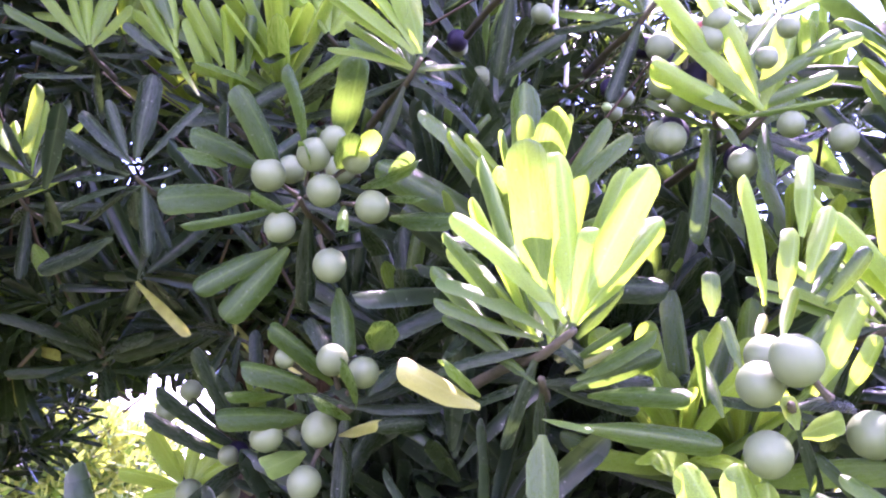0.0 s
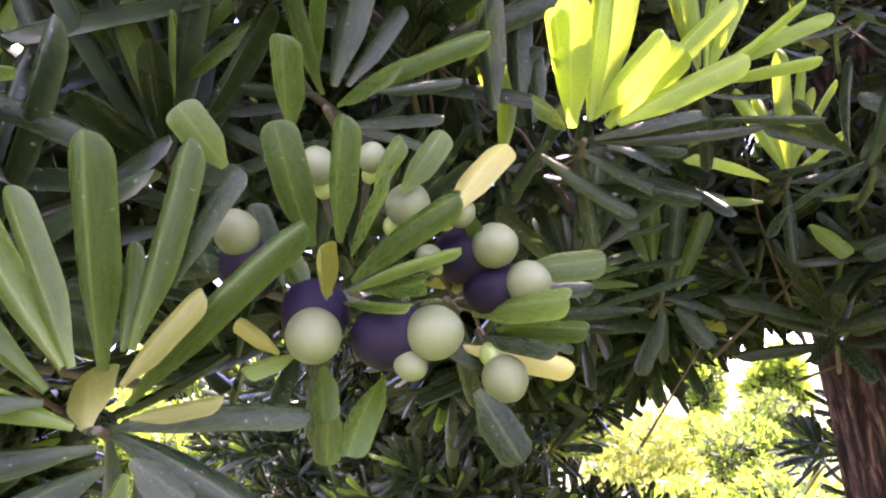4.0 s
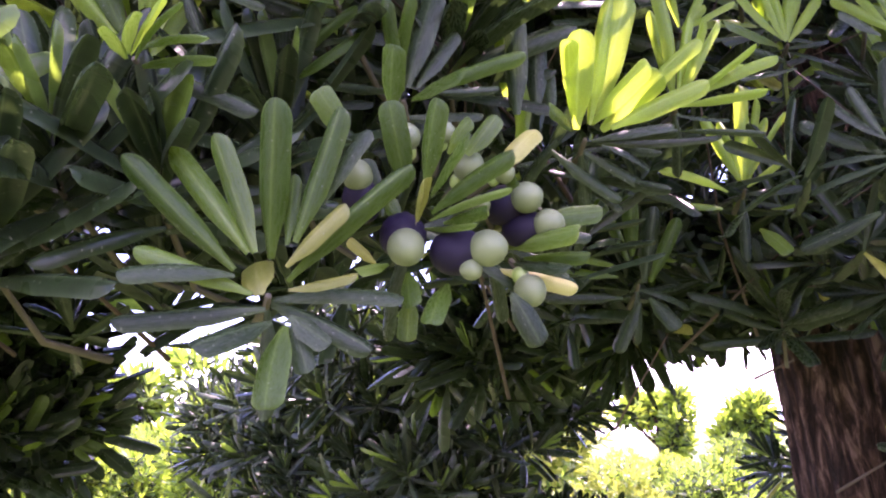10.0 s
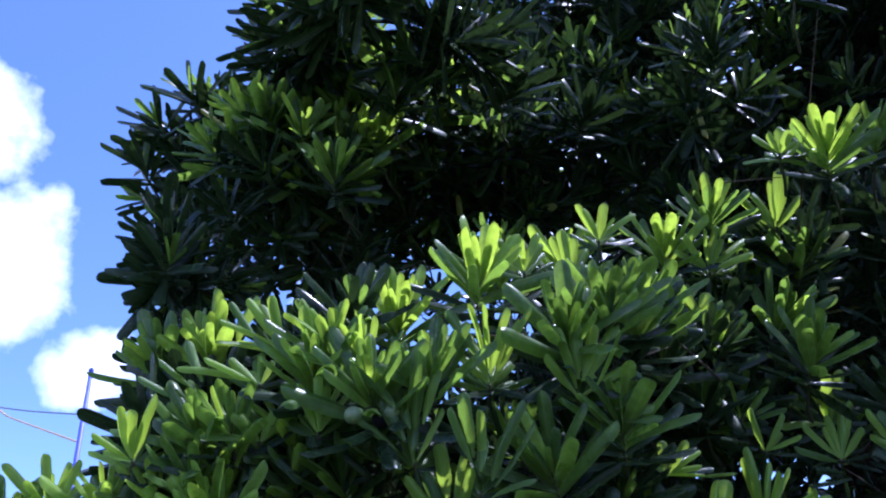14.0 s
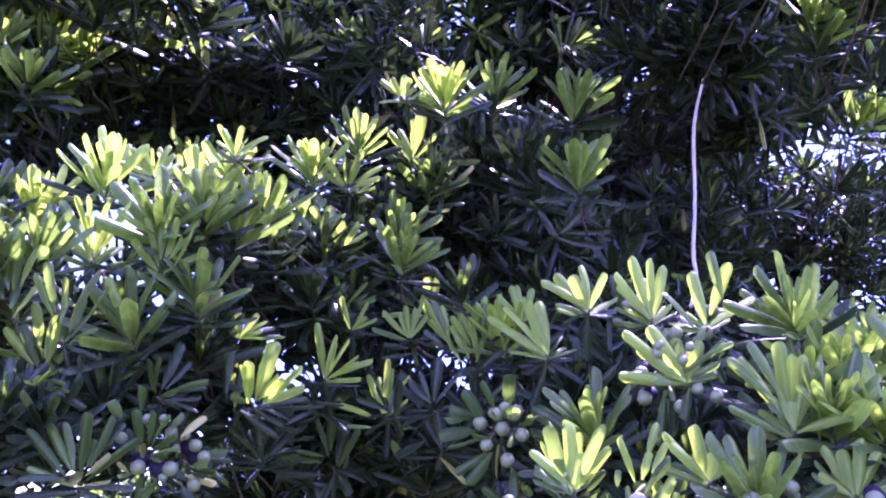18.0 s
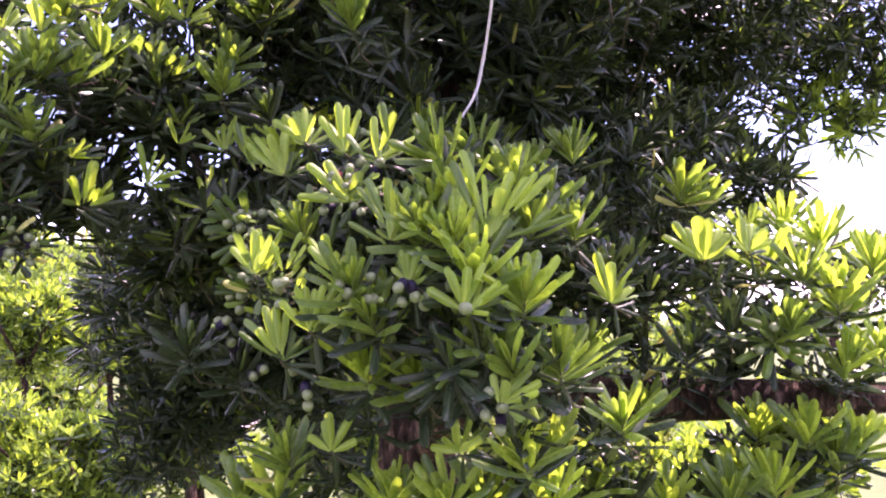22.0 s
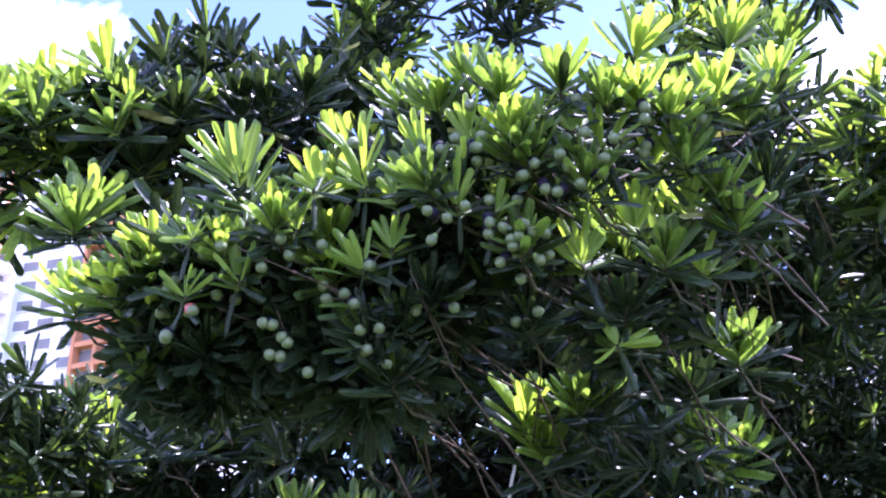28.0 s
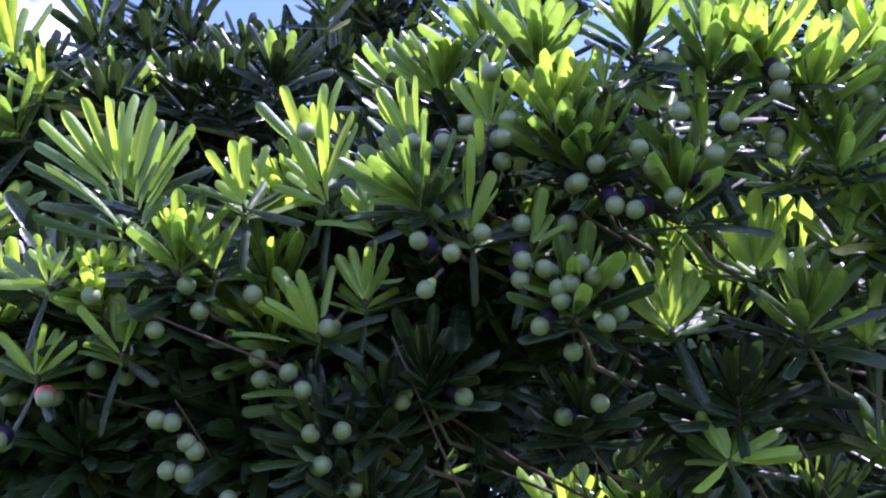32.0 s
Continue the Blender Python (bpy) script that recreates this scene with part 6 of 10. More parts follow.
berry(sprig, (-0.2091, 0.2087, 1.6617), (-0.2256, 0.2122, 1.6571), 0.0033, 'g')
berry(sprig, (-0.2056, 0.2160, 1.6546), (-0.2261, 0.2211, 1.6547), 0.0051, 'p', 1.3)
berry(sprig, (-0.2011, 0.2208, 1.6459), (-0.2214, 0.2240, 1.6467), 0.0049, 'p', 1.3)
berry(sprig, (-0.2101, 0.2216, 1.6261), (-0.2190, 0.2263, 1.6402), 0.0052, 'g')
berry(sprig, (-0.2185, 0.2093, 1.6537), (-0.2218, 0.2254, 1.6466), 0.0031, 'g')
leaf(sprig, (-0.2194, 0.2194, 1.6468), (-0.2105, 0.2262, 1.6569), 0.0071, 4)
leaf(sprig, (-0.2169, 0.2229, 1.6419), (-0.1882, 0.2102, 1.6397), 0.0071, 1)
leaf(sprig, (-0.2039, 0.2247, 1.6497), (-0.1859, 0.2307, 1.6488), 0.0077, 5)
leaf(sprig, (-0.2124, 0.2251, 1.6377), (-0.1892, 0.2215, 1.6340), 0.0055, 5)
leaf(sprig, (-0.2198, 0.2208, 1.6346), (-0.1981, 0.2337, 1.6270), 0.0068, 3)
leaf(sprig, (-0.2187, 0.2181, 1.6504), (-0.2071, 0.2110, 1.6601), 0.0062, 5)
leaf(sprig, (-0.2166, 0.2247, 1.6366), (-0.1941, 0.2164, 1.6307), 0.0055, 2)
sprig = twig((-0.296, 0.177, 1.817), (-0.319, 0.212, 1.821), True, inner=2, full=True)
leaf(sprig, (-0.2956, 0.1683, 1.8309), (-0.3093, 0.1479, 1.8682), 0.0077, 7)
leaf(sprig, (-0.2965, 0.1729, 1.8304), (-0.2898, 0.1477, 1.8664), 0.0077, 0)
leaf(sprig, (-0.2949, 0.1742, 1.8274), (-0.2840, 0.1526, 1.8662), 0.0058, 0)
leaf(sprig, (-0.2913, 0.1732, 1.8252), (-0.2735, 0.1605, 1.8635), 0.0077, 0)
leaf(sprig, (-0.2958, 0.1778, 1.8252), (-0.2859, 0.1814, 1.8610), 0.0077, 0)
leaf(sprig, (-0.2923, 0.1756, 1.8205), (-0.2733, 0.1840, 1.8624), 0.0077, 0)
leaf(sprig, (-0.2867, 0.1764, 1.8295), (-0.2621, 0.1782, 1.8678), 0.0064, 0)
leaf(sprig, (-0.2952, 0.1748, 1.8187), (-0.3022, 0.1667, 1.8571), 0.0077, 0)
leaf(sprig, (-0.2961, 0.1753, 1.8181), (-0.3130, 0.1668, 1.8433), 0.0077, 0)
leaf(sprig, (-0.2970, 0.1804, 1.8190), (-0.2838, 0.1886, 1.8332), 0.0077, 0)
sprig = twig((-0.243, 0.203, 1.803), (-0.262, 0.241, 1.807), True, inner=2, full=True)
leaf(sprig, (-0.2435, 0.2010, 1.8084), (-0.2471, 0.1830, 1.8482), 0.0087, 0)
leaf(sprig, (-0.2407, 0.1996, 1.8140), (-0.2347, 0.1900, 1.8520), 0.0093, 0)
leaf(sprig, (-0.2382, 0.2012, 1.8127), (-0.2242, 0.1993, 1.8494), 0.0100, 0)
leaf(sprig, (-0.2356, 0.2030, 1.8130), (-0.2129, 0.2104, 1.8527), 0.0087, 0)
leaf(sprig, (-0.2343, 0.2071, 1.8057), (-0.2070, 0.2035, 1.8408), 0.0037, 0)
leaf(sprig, (-0.2433, 0.2013, 1.8043), (-0.2523, 0.1774, 1.8280), 0.0075, 0)
leaf(sprig, (-0.2260, 0.2199, 1.7951), (-0.2017, 0.2252, 1.8139), 0.0112, 1)
leaf(sprig, (-0.2252, 0.2252, 1.7915), (-0.2012, 0.2258, 1.7940), 0.0087, 7)
leaf(sprig, (-0.2421, 0.2062, 1.8050), (-0.2130, 0.2238, 1.8282), 0.0075, 0)
leaf(sprig, (-0.2223, 0.2262, 1.7873), (-0.1979, 0.2287, 1.7864), 0.0062, 1)
sprig = twig((-0.381, 0.099, 1.784), (-0.411, 0.130, 1.786), True, inner=2, full=True)
leaf(sprig, (-0.3787, 0.0965, 1.7852), (-0.3739, 0.0861, 1.8196), 0.0080, 0)
leaf(sprig, (-0.3802, 0.0972, 1.7853), (-0.3844, 0.0825, 1.8154), 0.0062, 0)
leaf(sprig, (-0.3795, 0.0980, 1.7852), (-0.3749, 0.0985, 1.8150), 0.0074, 0)
leaf(sprig, (-0.3792, 0.0982, 1.7853), (-0.3696, 0.1026, 1.8167), 0.0062, 0)
leaf(sprig, (-0.3808, 0.1004, 1.7860), (-0.3619, 0.1055, 1.8148), 0.0074, 0)
leaf(sprig, (-0.3821, 0.0994, 1.7852), (-0.3922, 0.0962, 1.8047), 0.0074, 0)
sprig = twig((-0.329, 0.134, 1.762), (-0.356, 0.168, 1.763), True, inner=2, full=True)
leaf(sprig, (-0.3313, 0.1155, 1.7956), (-0.3403, 0.0859, 1.8227), 0.0048, 7)
leaf(sprig, (-0.3287, 0.1180, 1.7918), (-0.3442, 0.1030, 1.8243), 0.0078, 7)
leaf(sprig, (-0.3246, 0.1238, 1.7811), (-0.3309, 0.1182, 1.8074), 0.0072, 1)
leaf(sprig, (-0.3294, 0.1237, 1.7747), (-0.3372, 0.1114, 1.8035), 0.0103, 1)
leaf(sprig, (-0.3244, 0.1280, 1.7818), (-0.3055, 0.1102, 1.8258), 0.0103, 1)
leaf(sprig, (-0.3293, 0.1317, 1.7688), (-0.3293, 0.1344, 1.7935), 0.0078, 1)
leaf(sprig, (-0.3189, 0.1297, 1.7845), (-0.3070, 0.1270, 1.8191), 0.0072, 0)
leaf(sprig, (-0.3291, 0.1356, 1.7643), (-0.3154, 0.1451, 1.7985), 0.0042, 0)
leaf(sprig, (-0.3372, 0.1271, 1.7694), (-0.3539, 0.1053, 1.7945), 0.0054, 7)
leaf(sprig, (-0.3266, 0.1220, 1.7885), (-0.3103, 0.1085, 1.8190), 0.0072, 1)
sprig = twig((-0.291, 0.149, 1.740), (-0.315, 0.186, 1.741), True, inner=2, full=True)
leaf(sprig, (-0.2898, 0.1407, 1.7562), (-0.2897, 0.1204, 1.7876), 0.0064, 7)
leaf(sprig, (-0.2898, 0.1411, 1.7597), (-0.2811, 0.1180, 1.7923), 0.0087, 1)
leaf(sprig, (-0.2876, 0.1456, 1.7517), (-0.2840, 0.1431, 1.7894), 0.0087, 0)
leaf(sprig, (-0.2864, 0.1446, 1.7521), (-0.2845, 0.1438, 1.7716), 0.0076, 7)
leaf(sprig, (-0.2842, 0.1527, 1.7467), (-0.2767, 0.1574, 1.7744), 0.0070, 1)
leaf(sprig, (-0.2822, 0.1501, 1.7494), (-0.2569, 0.1429, 1.7907), 0.0076, 1)
leaf(sprig, (-0.2848, 0.1562, 1.7438), (-0.2523, 0.1592, 1.7789), 0.0076, 1)
leaf(sprig, (-0.2878, 0.1568, 1.7374), (-0.2539, 0.1472, 1.7460), 0.0052, 1)
sprig = twig((-0.323, 0.164, 1.719), (-0.350, 0.201, 1.717), True, inner=2, full=True)
leaf(sprig, (-0.3233, 0.1589, 1.7251), (-0.3266, 0.1420, 1.7573), 0.0091, 5)
leaf(sprig, (-0.3247, 0.1591, 1.7239), (-0.3371, 0.1347, 1.7554), 0.0072, 0)
leaf(sprig, (-0.3216, 0.1570, 1.7398), (-0.3183, 0.1443, 1.7745), 0.0103, 0)
leaf(sprig, (-0.3197, 0.1616, 1.7327), (-0.3077, 0.1509, 1.7681), 0.0072, 0)
leaf(sprig, (-0.3200, 0.1638, 1.7260), (-0.2984, 0.1524, 1.7577), 0.0072, 0)
leaf(sprig, (-0.3241, 0.1674, 1.7208), (-0.3057, 0.1734, 1.7458), 0.0079, 0)
leaf(sprig, (-0.3246, 0.1637, 1.7196), (-0.3488, 0.1563, 1.7353), 0.0072, 0)
sprig = twig((-0.474, 0.028, 1.770), (-0.511, 0.053, 1.772), True, inner=2, full=True)
leaf(sprig, (-0.4749, 0.0268, 1.7718), (-0.4718, 0.0058, 1.7988), 0.0092, 0)
leaf(sprig, (-0.4766, 0.0284, 1.7722), (-0.4670, 0.0132, 1.7975), 0.0092, 0)
leaf(sprig, (-0.4721, 0.0266, 1.7752), (-0.4497, 0.0151, 1.8073), 0.0068, 0)
leaf(sprig, (-0.4717, 0.0270, 1.7746), (-0.4556, 0.0240, 1.8076), 0.0068, 0)
leaf(sprig, (-0.4786, 0.0284, 1.7718), (-0.4823, 0.0021, 1.7853), 0.0055, 0)
leaf(sprig, (-0.4738, 0.0261, 1.7699), (-0.4819, 0.0112, 1.7758), 0.0080, 0)
leaf(sprig, (-0.4762, 0.0292, 1.7724), (-0.4621, 0.0262, 1.8010), 0.0068, 0)
sprig = twig((-0.424, 0.088, 1.784), (-0.456, 0.117, 1.786), True, inner=2, full=True)
leaf(sprig, (-0.4363, 0.0783, 1.7906), (-0.4540, 0.0665, 1.8117), 0.0083, 7)
leaf(sprig, (-0.4268, 0.0890, 1.7861), (-0.4263, 0.0672, 1.8000), 0.0077, 0)
leaf(sprig, (-0.4252, 0.0894, 1.7860), (-0.4080, 0.0806, 1.8009), 0.0096, 0)
leaf(sprig, (-0.4274, 0.0879, 1.7854), (-0.4351, 0.0498, 1.7888), 0.0083, 0)
leaf(sprig, (-0.4567, 0.0668, 1.7807), (-0.4619, 0.0419, 1.7957), 0.0083, 1)
leaf(sprig, (-0.4240, 0.0871, 1.7852), (-0.4217, 0.0705, 1.7997), 0.0070, 0)
leaf(sprig, (-0.4208, 0.0870, 1.7849), (-0.4038, 0.0991, 1.8078), 0.0070, 0)
sprig = twig((-0.436, 0.095, 1.829), (-0.467, 0.124, 1.833), True, inner=2, full=True)
leaf(sprig, (-0.4386, 0.0958, 1.8304), (-0.4485, 0.0763, 1.8460), 0.0074, 0)
leaf(sprig, (-0.4366, 0.0928, 1.8294), (-0.4519, 0.0580, 1.8441), 0.0067, 0)
leaf(sprig, (-0.4364, 0.0950, 1.8292), (-0.4502, 0.0959, 1.8428), 0.0088, 0)
leaf(sprig, (-0.4652, 0.0684, 1.8312), (-0.4743, 0.0585, 1.8609), 0.0074, 7)
leaf(sprig, (-0.4466, 0.0896, 1.8335), (-0.4703, 0.0515, 1.8451), 0.0081, 0)
leaf(sprig, (-0.4755, 0.0690, 1.8287), (-0.4783, 0.0409, 1.8443), 0.0074, 1)
leaf(sprig, (-0.4826, 0.0653, 1.8210), (-0.4974, 0.0388, 1.8359), 0.0067, 7)
leaf(sprig, (-0.4343, 0.0944, 1.8291), (-0.4259, 0.0961, 1.8453), 0.0081, 0)
sprig = twig((-0.433, 0.112, 1.860), (-0.463, 0.141, 1.866), True, inner=2, full=True)
leaf(sprig, (-0.4339, 0.1110, 1.8625), (-0.4384, 0.0825, 1.8934), 0.0084, 0)
leaf(sprig, (-0.4440, 0.0998, 1.8642), (-0.4535, 0.0765, 1.8915), 0.0063, 7)
leaf(sprig, (-0.4370, 0.1094, 1.8630), (-0.4486, 0.0664, 1.8757), 0.0063, 0)
leaf(sprig, (-0.4362, 0.1136, 1.8636), (-0.4472, 0.1004, 1.8973), 0.0077, 0)
leaf(sprig, (-0.4355, 0.1105, 1.8609), (-0.4538, 0.0667, 1.8611), 0.0070, 0)
leaf(sprig, (-0.4349, 0.1131, 1.8635), (-0.4295, 0.0961, 1.8973), 0.0084, 0)
leaf(sprig, (-0.4337, 0.1130, 1.8614), (-0.4256, 0.1079, 1.8703), 0.0077, 0)
leaf(sprig, (-0.4098, 0.1241, 1.8729), (-0.4185, 0.1087, 1.8948), 0.0056, 7)
sprig = twig((-0.433, 0.104, 1.739), (-0.466, 0.134, 1.738), True, inner=2, full=True)
leaf(sprig, (-0.4339, 0.1032, 1.7410), (-0.4343, 0.0876, 1.7744), 0.0083, 0)
leaf(sprig, (-0.4325, 0.1032, 1.7403), (-0.4334, 0.1045, 1.7692), 0.0076, 0)
leaf(sprig, (-0.4274, 0.1029, 1.7509), (-0.4207, 0.1165, 1.7631), 0.0064, 0)
leaf(sprig, (-0.4428, 0.0912, 1.7554), (-0.4612, 0.0733, 1.7729), 0.0070, 1)
leaf(sprig, (-0.4301, 0.1090, 1.7296), (-0.4351, 0.1149, 1.7478), 0.0076, 1)
leaf(sprig, (-0.4342, 0.1065, 1.7401), (-0.4048, 0.1125, 1.7525), 0.0076, 0)
leaf(sprig, (-0.4399, 0.1052, 1.7286), (-0.4498, 0.0842, 1.7350), 0.0070, 1)
leaf(sprig, (-0.4489, 0.0930, 1.7340), (-0.4473, 0.0620, 1.7342), 0.0057, 7)
leaf(sprig, (-0.4324, 0.1045, 1.7384), (-0.4112, 0.1093, 1.7310), 0.0089, 0)
sprig = twig((-0.156, 0.541, 1.838), (-0.166, 0.589, 1.838), True, inner=2, full=True)
leaf(sprig, (-0.1610, 0.5331, 1.8482), (-0.1844, 0.5189, 1.8691), 0.0103, 1)
leaf(sprig, (-0.1560, 0.5424, 1.8406), (-0.1535, 0.5332, 1.8706), 0.0111, 0)
leaf(sprig, (-0.1558, 0.5446, 1.8418), (-0.1421, 0.5248, 1.8792), 0.0120, 0)
leaf(sprig, (-0.1539, 0.5387, 1.8405), (-0.1315, 0.5348, 1.8845), 0.0103, 0)
leaf(sprig, (-0.1580, 0.5402, 1.8388), (-0.1856, 0.4942, 1.8400), 0.0103, 0)
sprig = twig((-0.207, 0.443, 1.833), (-0.220, 0.488, 1.834), True, inner=2, full=True)
leaf(sprig, (-0.2051, 0.4438, 1.8345), (-0.1807, 0.4456, 1.8586), 0.0081, 0)
leaf(sprig, (-0.2020, 0.4487, 1.8291), (-0.1698, 0.4409, 1.8376), 0.0089, 7)
leaf(sprig, (-0.2069, 0.4440, 1.8352), (-0.2021, 0.4202, 1.8626), 0.0089, 0)
leaf(sprig, (-0.2076, 0.4442, 1.8342), (-0.2165, 0.4322, 1.8487), 0.0089, 0)
sprig = twig((-0.204, 0.430, 1.894), (-0.218, 0.473, 1.898), True, inner=2, full=True)
leaf(sprig, (-0.2049, 0.4322, 1.8971), (-0.1968, 0.4189, 1.9258), 0.0116, 0)
leaf(sprig, (-0.2048, 0.4296, 1.8961), (-0.2083, 0.4161, 1.9257), 0.0083, 0)
leaf(sprig, (-0.2041, 0.4333, 1.8971), (-0.1820, 0.4329, 1.9258), 0.0091, 0)
leaf(sprig, (-0.2034, 0.4322, 1.8960), (-0.1820, 0.4516, 1.9209), 0.0074, 0)
leaf(sprig, (-0.2026, 0.4316, 1.8940), (-0.1954, 0.4232, 1.9028), 0.0074, 0)
sprig = twig((-0.156, 0.527, 2.040), (-0.165, 0.571, 2.048), True, inner=2, full=True)
leaf(sprig, (-0.1564, 0.5284, 2.0441), (-0.1616, 0.5128, 2.0825), 0.0104, 0)
leaf(sprig, (-0.1552, 0.5263, 2.0435), (-0.1478, 0.5123, 2.0896), 0.0085, 0)
leaf(sprig, (-0.1521, 0.5245, 2.0480), (-0.1299, 0.5086, 2.0963), 0.0151, 0)
leaf(sprig, (-0.1567, 0.5249, 2.0423), (-0.1774, 0.5077, 2.0802), 0.0094, 0)
leaf(sprig, (-0.1545, 0.5309, 2.0442), (-0.1256, 0.5312, 2.0723), 0.0113, 0)
sprig = twig((-0.218, 0.417, 1.915), (-0.232, 0.460, 1.920), True, inner=2, full=True)
leaf(sprig, (-0.2273, 0.4138, 1.9145), (-0.2377, 0.3951, 1.9445), 0.0083, 7)
leaf(sprig, (-0.2180, 0.4183, 1.9178), (-0.2057, 0.4107, 1.9422), 0.0108, 0)
leaf(sprig, (-0.2180, 0.4151, 1.9166), (-0.2188, 0.3975, 1.9392), 0.0100, 0)
leaf(sprig, (-0.2171, 0.4179, 1.9169), (-0.2008, 0.4378, 1.9415), 0.0058, 0)
sprig = twig((-0.272, 0.276, 1.929), (-0.290, 0.313, 1.937), True, inner=2, full=True)
leaf(sprig, (-0.2711, 0.2733, 1.9303), (-0.2686, 0.2614, 1.9667), 0.0099, 0)
leaf(sprig, (-0.2709, 0.2739, 1.9300), (-0.2622, 0.2666, 1.9586), 0.0084, 0)
leaf(sprig, (-0.2735, 0.2767, 1.9319), (-0.2805, 0.2631, 1.9641), 0.0084, 0)
leaf(sprig, (-0.2705, 0.2744, 1.9295), (-0.2594, 0.2842, 1.9569), 0.0084, 0)
sprig = twig((-0.295, 0.238, 1.926), (-0.315, 0.273, 1.935), True, inner=2, full=True)
leaf(sprig, (-0.2956, 0.2364, 1.9278), (-0.3044, 0.2151, 1.9485), 0.0089, 0)
leaf(sprig, (-0.2963, 0.2386, 1.9291), (-0.2980, 0.2222, 1.9540), 0.0089, 0)
leaf(sprig, (-0.2935, 0.2365, 1.9277), (-0.2821, 0.2394, 1.9601), 0.0074, 0)
leaf(sprig, (-0.2956, 0.2404, 1.9292), (-0.2845, 0.2508, 1.9554), 0.0089, 0)
leaf(sprig, (-0.2962, 0.2395, 1.9292), (-0.2897, 0.2249, 1.9495), 0.0082, 0)
leaf(sprig, (-0.2956, 0.2355, 1.9267), (-0.3069, 0.2055, 1.9333), 0.0082, 0)
sprig = twig((-0.260, 0.313, 1.974), (-0.276, 0.351, 1.983), True, inner=2, full=True)
leaf(sprig, (-0.2609, 0.3133, 1.9765), (-0.2695, 0.2943, 2.0057), 0.0072, 0)
leaf(sprig, (-0.2604, 0.3139, 1.9764), (-0.2578, 0.2961, 1.9989), 0.0097, 0)
leaf(sprig, (-0.2598, 0.3142, 1.9766), (-0.2495, 0.3073, 2.0061), 0.0105, 0)
leaf(sprig, (-0.2600, 0.3155, 1.9764), (-0.2448, 0.3118, 1.9922), 0.0089, 0)
leaf(sprig, (-0.2616, 0.3147, 1.9764), (-0.2731, 0.3028, 1.9940), 0.0080, 0)
leaf(sprig, (-0.2574, 0.3125, 1.9747), (-0.2294, 0.3228, 1.9992), 0.0089, 0)
leaf(sprig, (-0.2589, 0.3140, 1.9744), (-0.2374, 0.3099, 1.9722), 0.0097, 0)
sprig = twig((-0.213, 0.463, 1.986), (-0.226, 0.506, 1.993), True, inner=2, full=True)
leaf(sprig, (-0.2134, 0.4616, 1.9883), (-0.2223, 0.4325, 2.0172), 0.0108, 0)
leaf(sprig, (-0.2122, 0.4611, 1.9881), (-0.2083, 0.4406, 2.0213), 0.0108, 0)
leaf(sprig, (-0.2112, 0.4610, 1.9880), (-0.1993, 0.4665, 2.0350), 0.0117, 0)
leaf(sprig, (-0.2108, 0.4618, 1.9883), (-0.1869, 0.4605, 2.0306), 0.0099, 0)
leaf(sprig, (-0.2103, 0.4628, 1.9878), (-0.1806, 0.4863, 2.0266), 0.0108, 0)
leaf(sprig, (-0.2139, 0.4619, 1.9877), (-0.2318, 0.4374, 2.0075), 0.0081, 0)
leaf(sprig, (-0.2106, 0.4647, 1.9876), (-0.1704, 0.4613, 1.9944), 0.0099, 0)
sprig = twig((-0.364, 0.153, 1.717), (-0.392, 0.188, 1.715), True, inner=2, full=True)
leaf(sprig, (-0.3657, 0.1527, 1.7225), (-0.3705, 0.1389, 1.7472), 0.0074, 7)
leaf(sprig, (-0.3640, 0.1534, 1.7179), (-0.3628, 0.1525, 1.7312), 0.0074, 0)
leaf(sprig, (-0.3841, 0.1398, 1.7181), (-0.3791, 0.1399, 1.7411), 0.0118, 1)
leaf(sprig, (-0.4017, 0.1261, 1.7171), (-0.3898, 0.1192, 1.7329), 0.0112, 1)
sprig = twig((-0.491, 0.061, 1.727), (-0.529, 0.089, 1.725), True, inner=2, full=True)
leaf(sprig, (-0.4978, 0.0567, 1.7290), (-0.5115, 0.0268, 1.7496), 0.0070, 0)
leaf(sprig, (-0.4881, 0.0586, 1.7317), (-0.4955, 0.0417, 1.7511), 0.0076, 7)
leaf(sprig, (-0.4978, 0.0516, 1.7359), (-0.5159, 0.0333, 1.7662), 0.0051, 7)
leaf(sprig, (-0.4931, 0.0637, 1.7287), (-0.4711, 0.0669, 1.7489), 0.0076, 0)
leaf(sprig, (-0.5116, 0.0437, 1.7331), (-0.4993, 0.0386, 1.7606), 0.0082, 1)
sprig = twig((-0.536, 0.016, 1.742), (-0.577, 0.040, 1.742), True, inner=2, full=True)
leaf(sprig, (-0.5382, 0.0159, 1.7451), (-0.5333, -0.0017, 1.7791), 0.0076, 0)
leaf(sprig, (-0.5375, 0.0165, 1.7448), (-0.5266, 0.0112, 1.7762), 0.0076, 0)
leaf(sprig, (-0.5329, 0.0146, 1.7441), (-0.5218, 0.0183, 1.7784), 0.0070, 0)
leaf(sprig, (-0.5407, 0.0121, 1.7476), (-0.5591, -0.0132, 1.7759), 0.0070, 0)
leaf(sprig, (-0.5400, 0.0165, 1.7445), (-0.5361, -0.0055, 1.7639), 0.0070, 0)
leaf(sprig, (-0.5371, 0.0158, 1.7443), (-0.5320, 0.0072, 1.7688), 0.0051, 0)
sprig = twig((-0.117, 0.424, 2.063), (-0.125, 0.467, 2.075), True, inner=2, full=True)
leaf(sprig, (-0.1177, 0.4241, 2.0642), (-0.1317, 0.4069, 2.0818), 0.0110, 0)
leaf(sprig, (-0.1167, 0.4231, 2.0633), (-0.1177, 0.4070, 2.0779), 0.0101, 0)
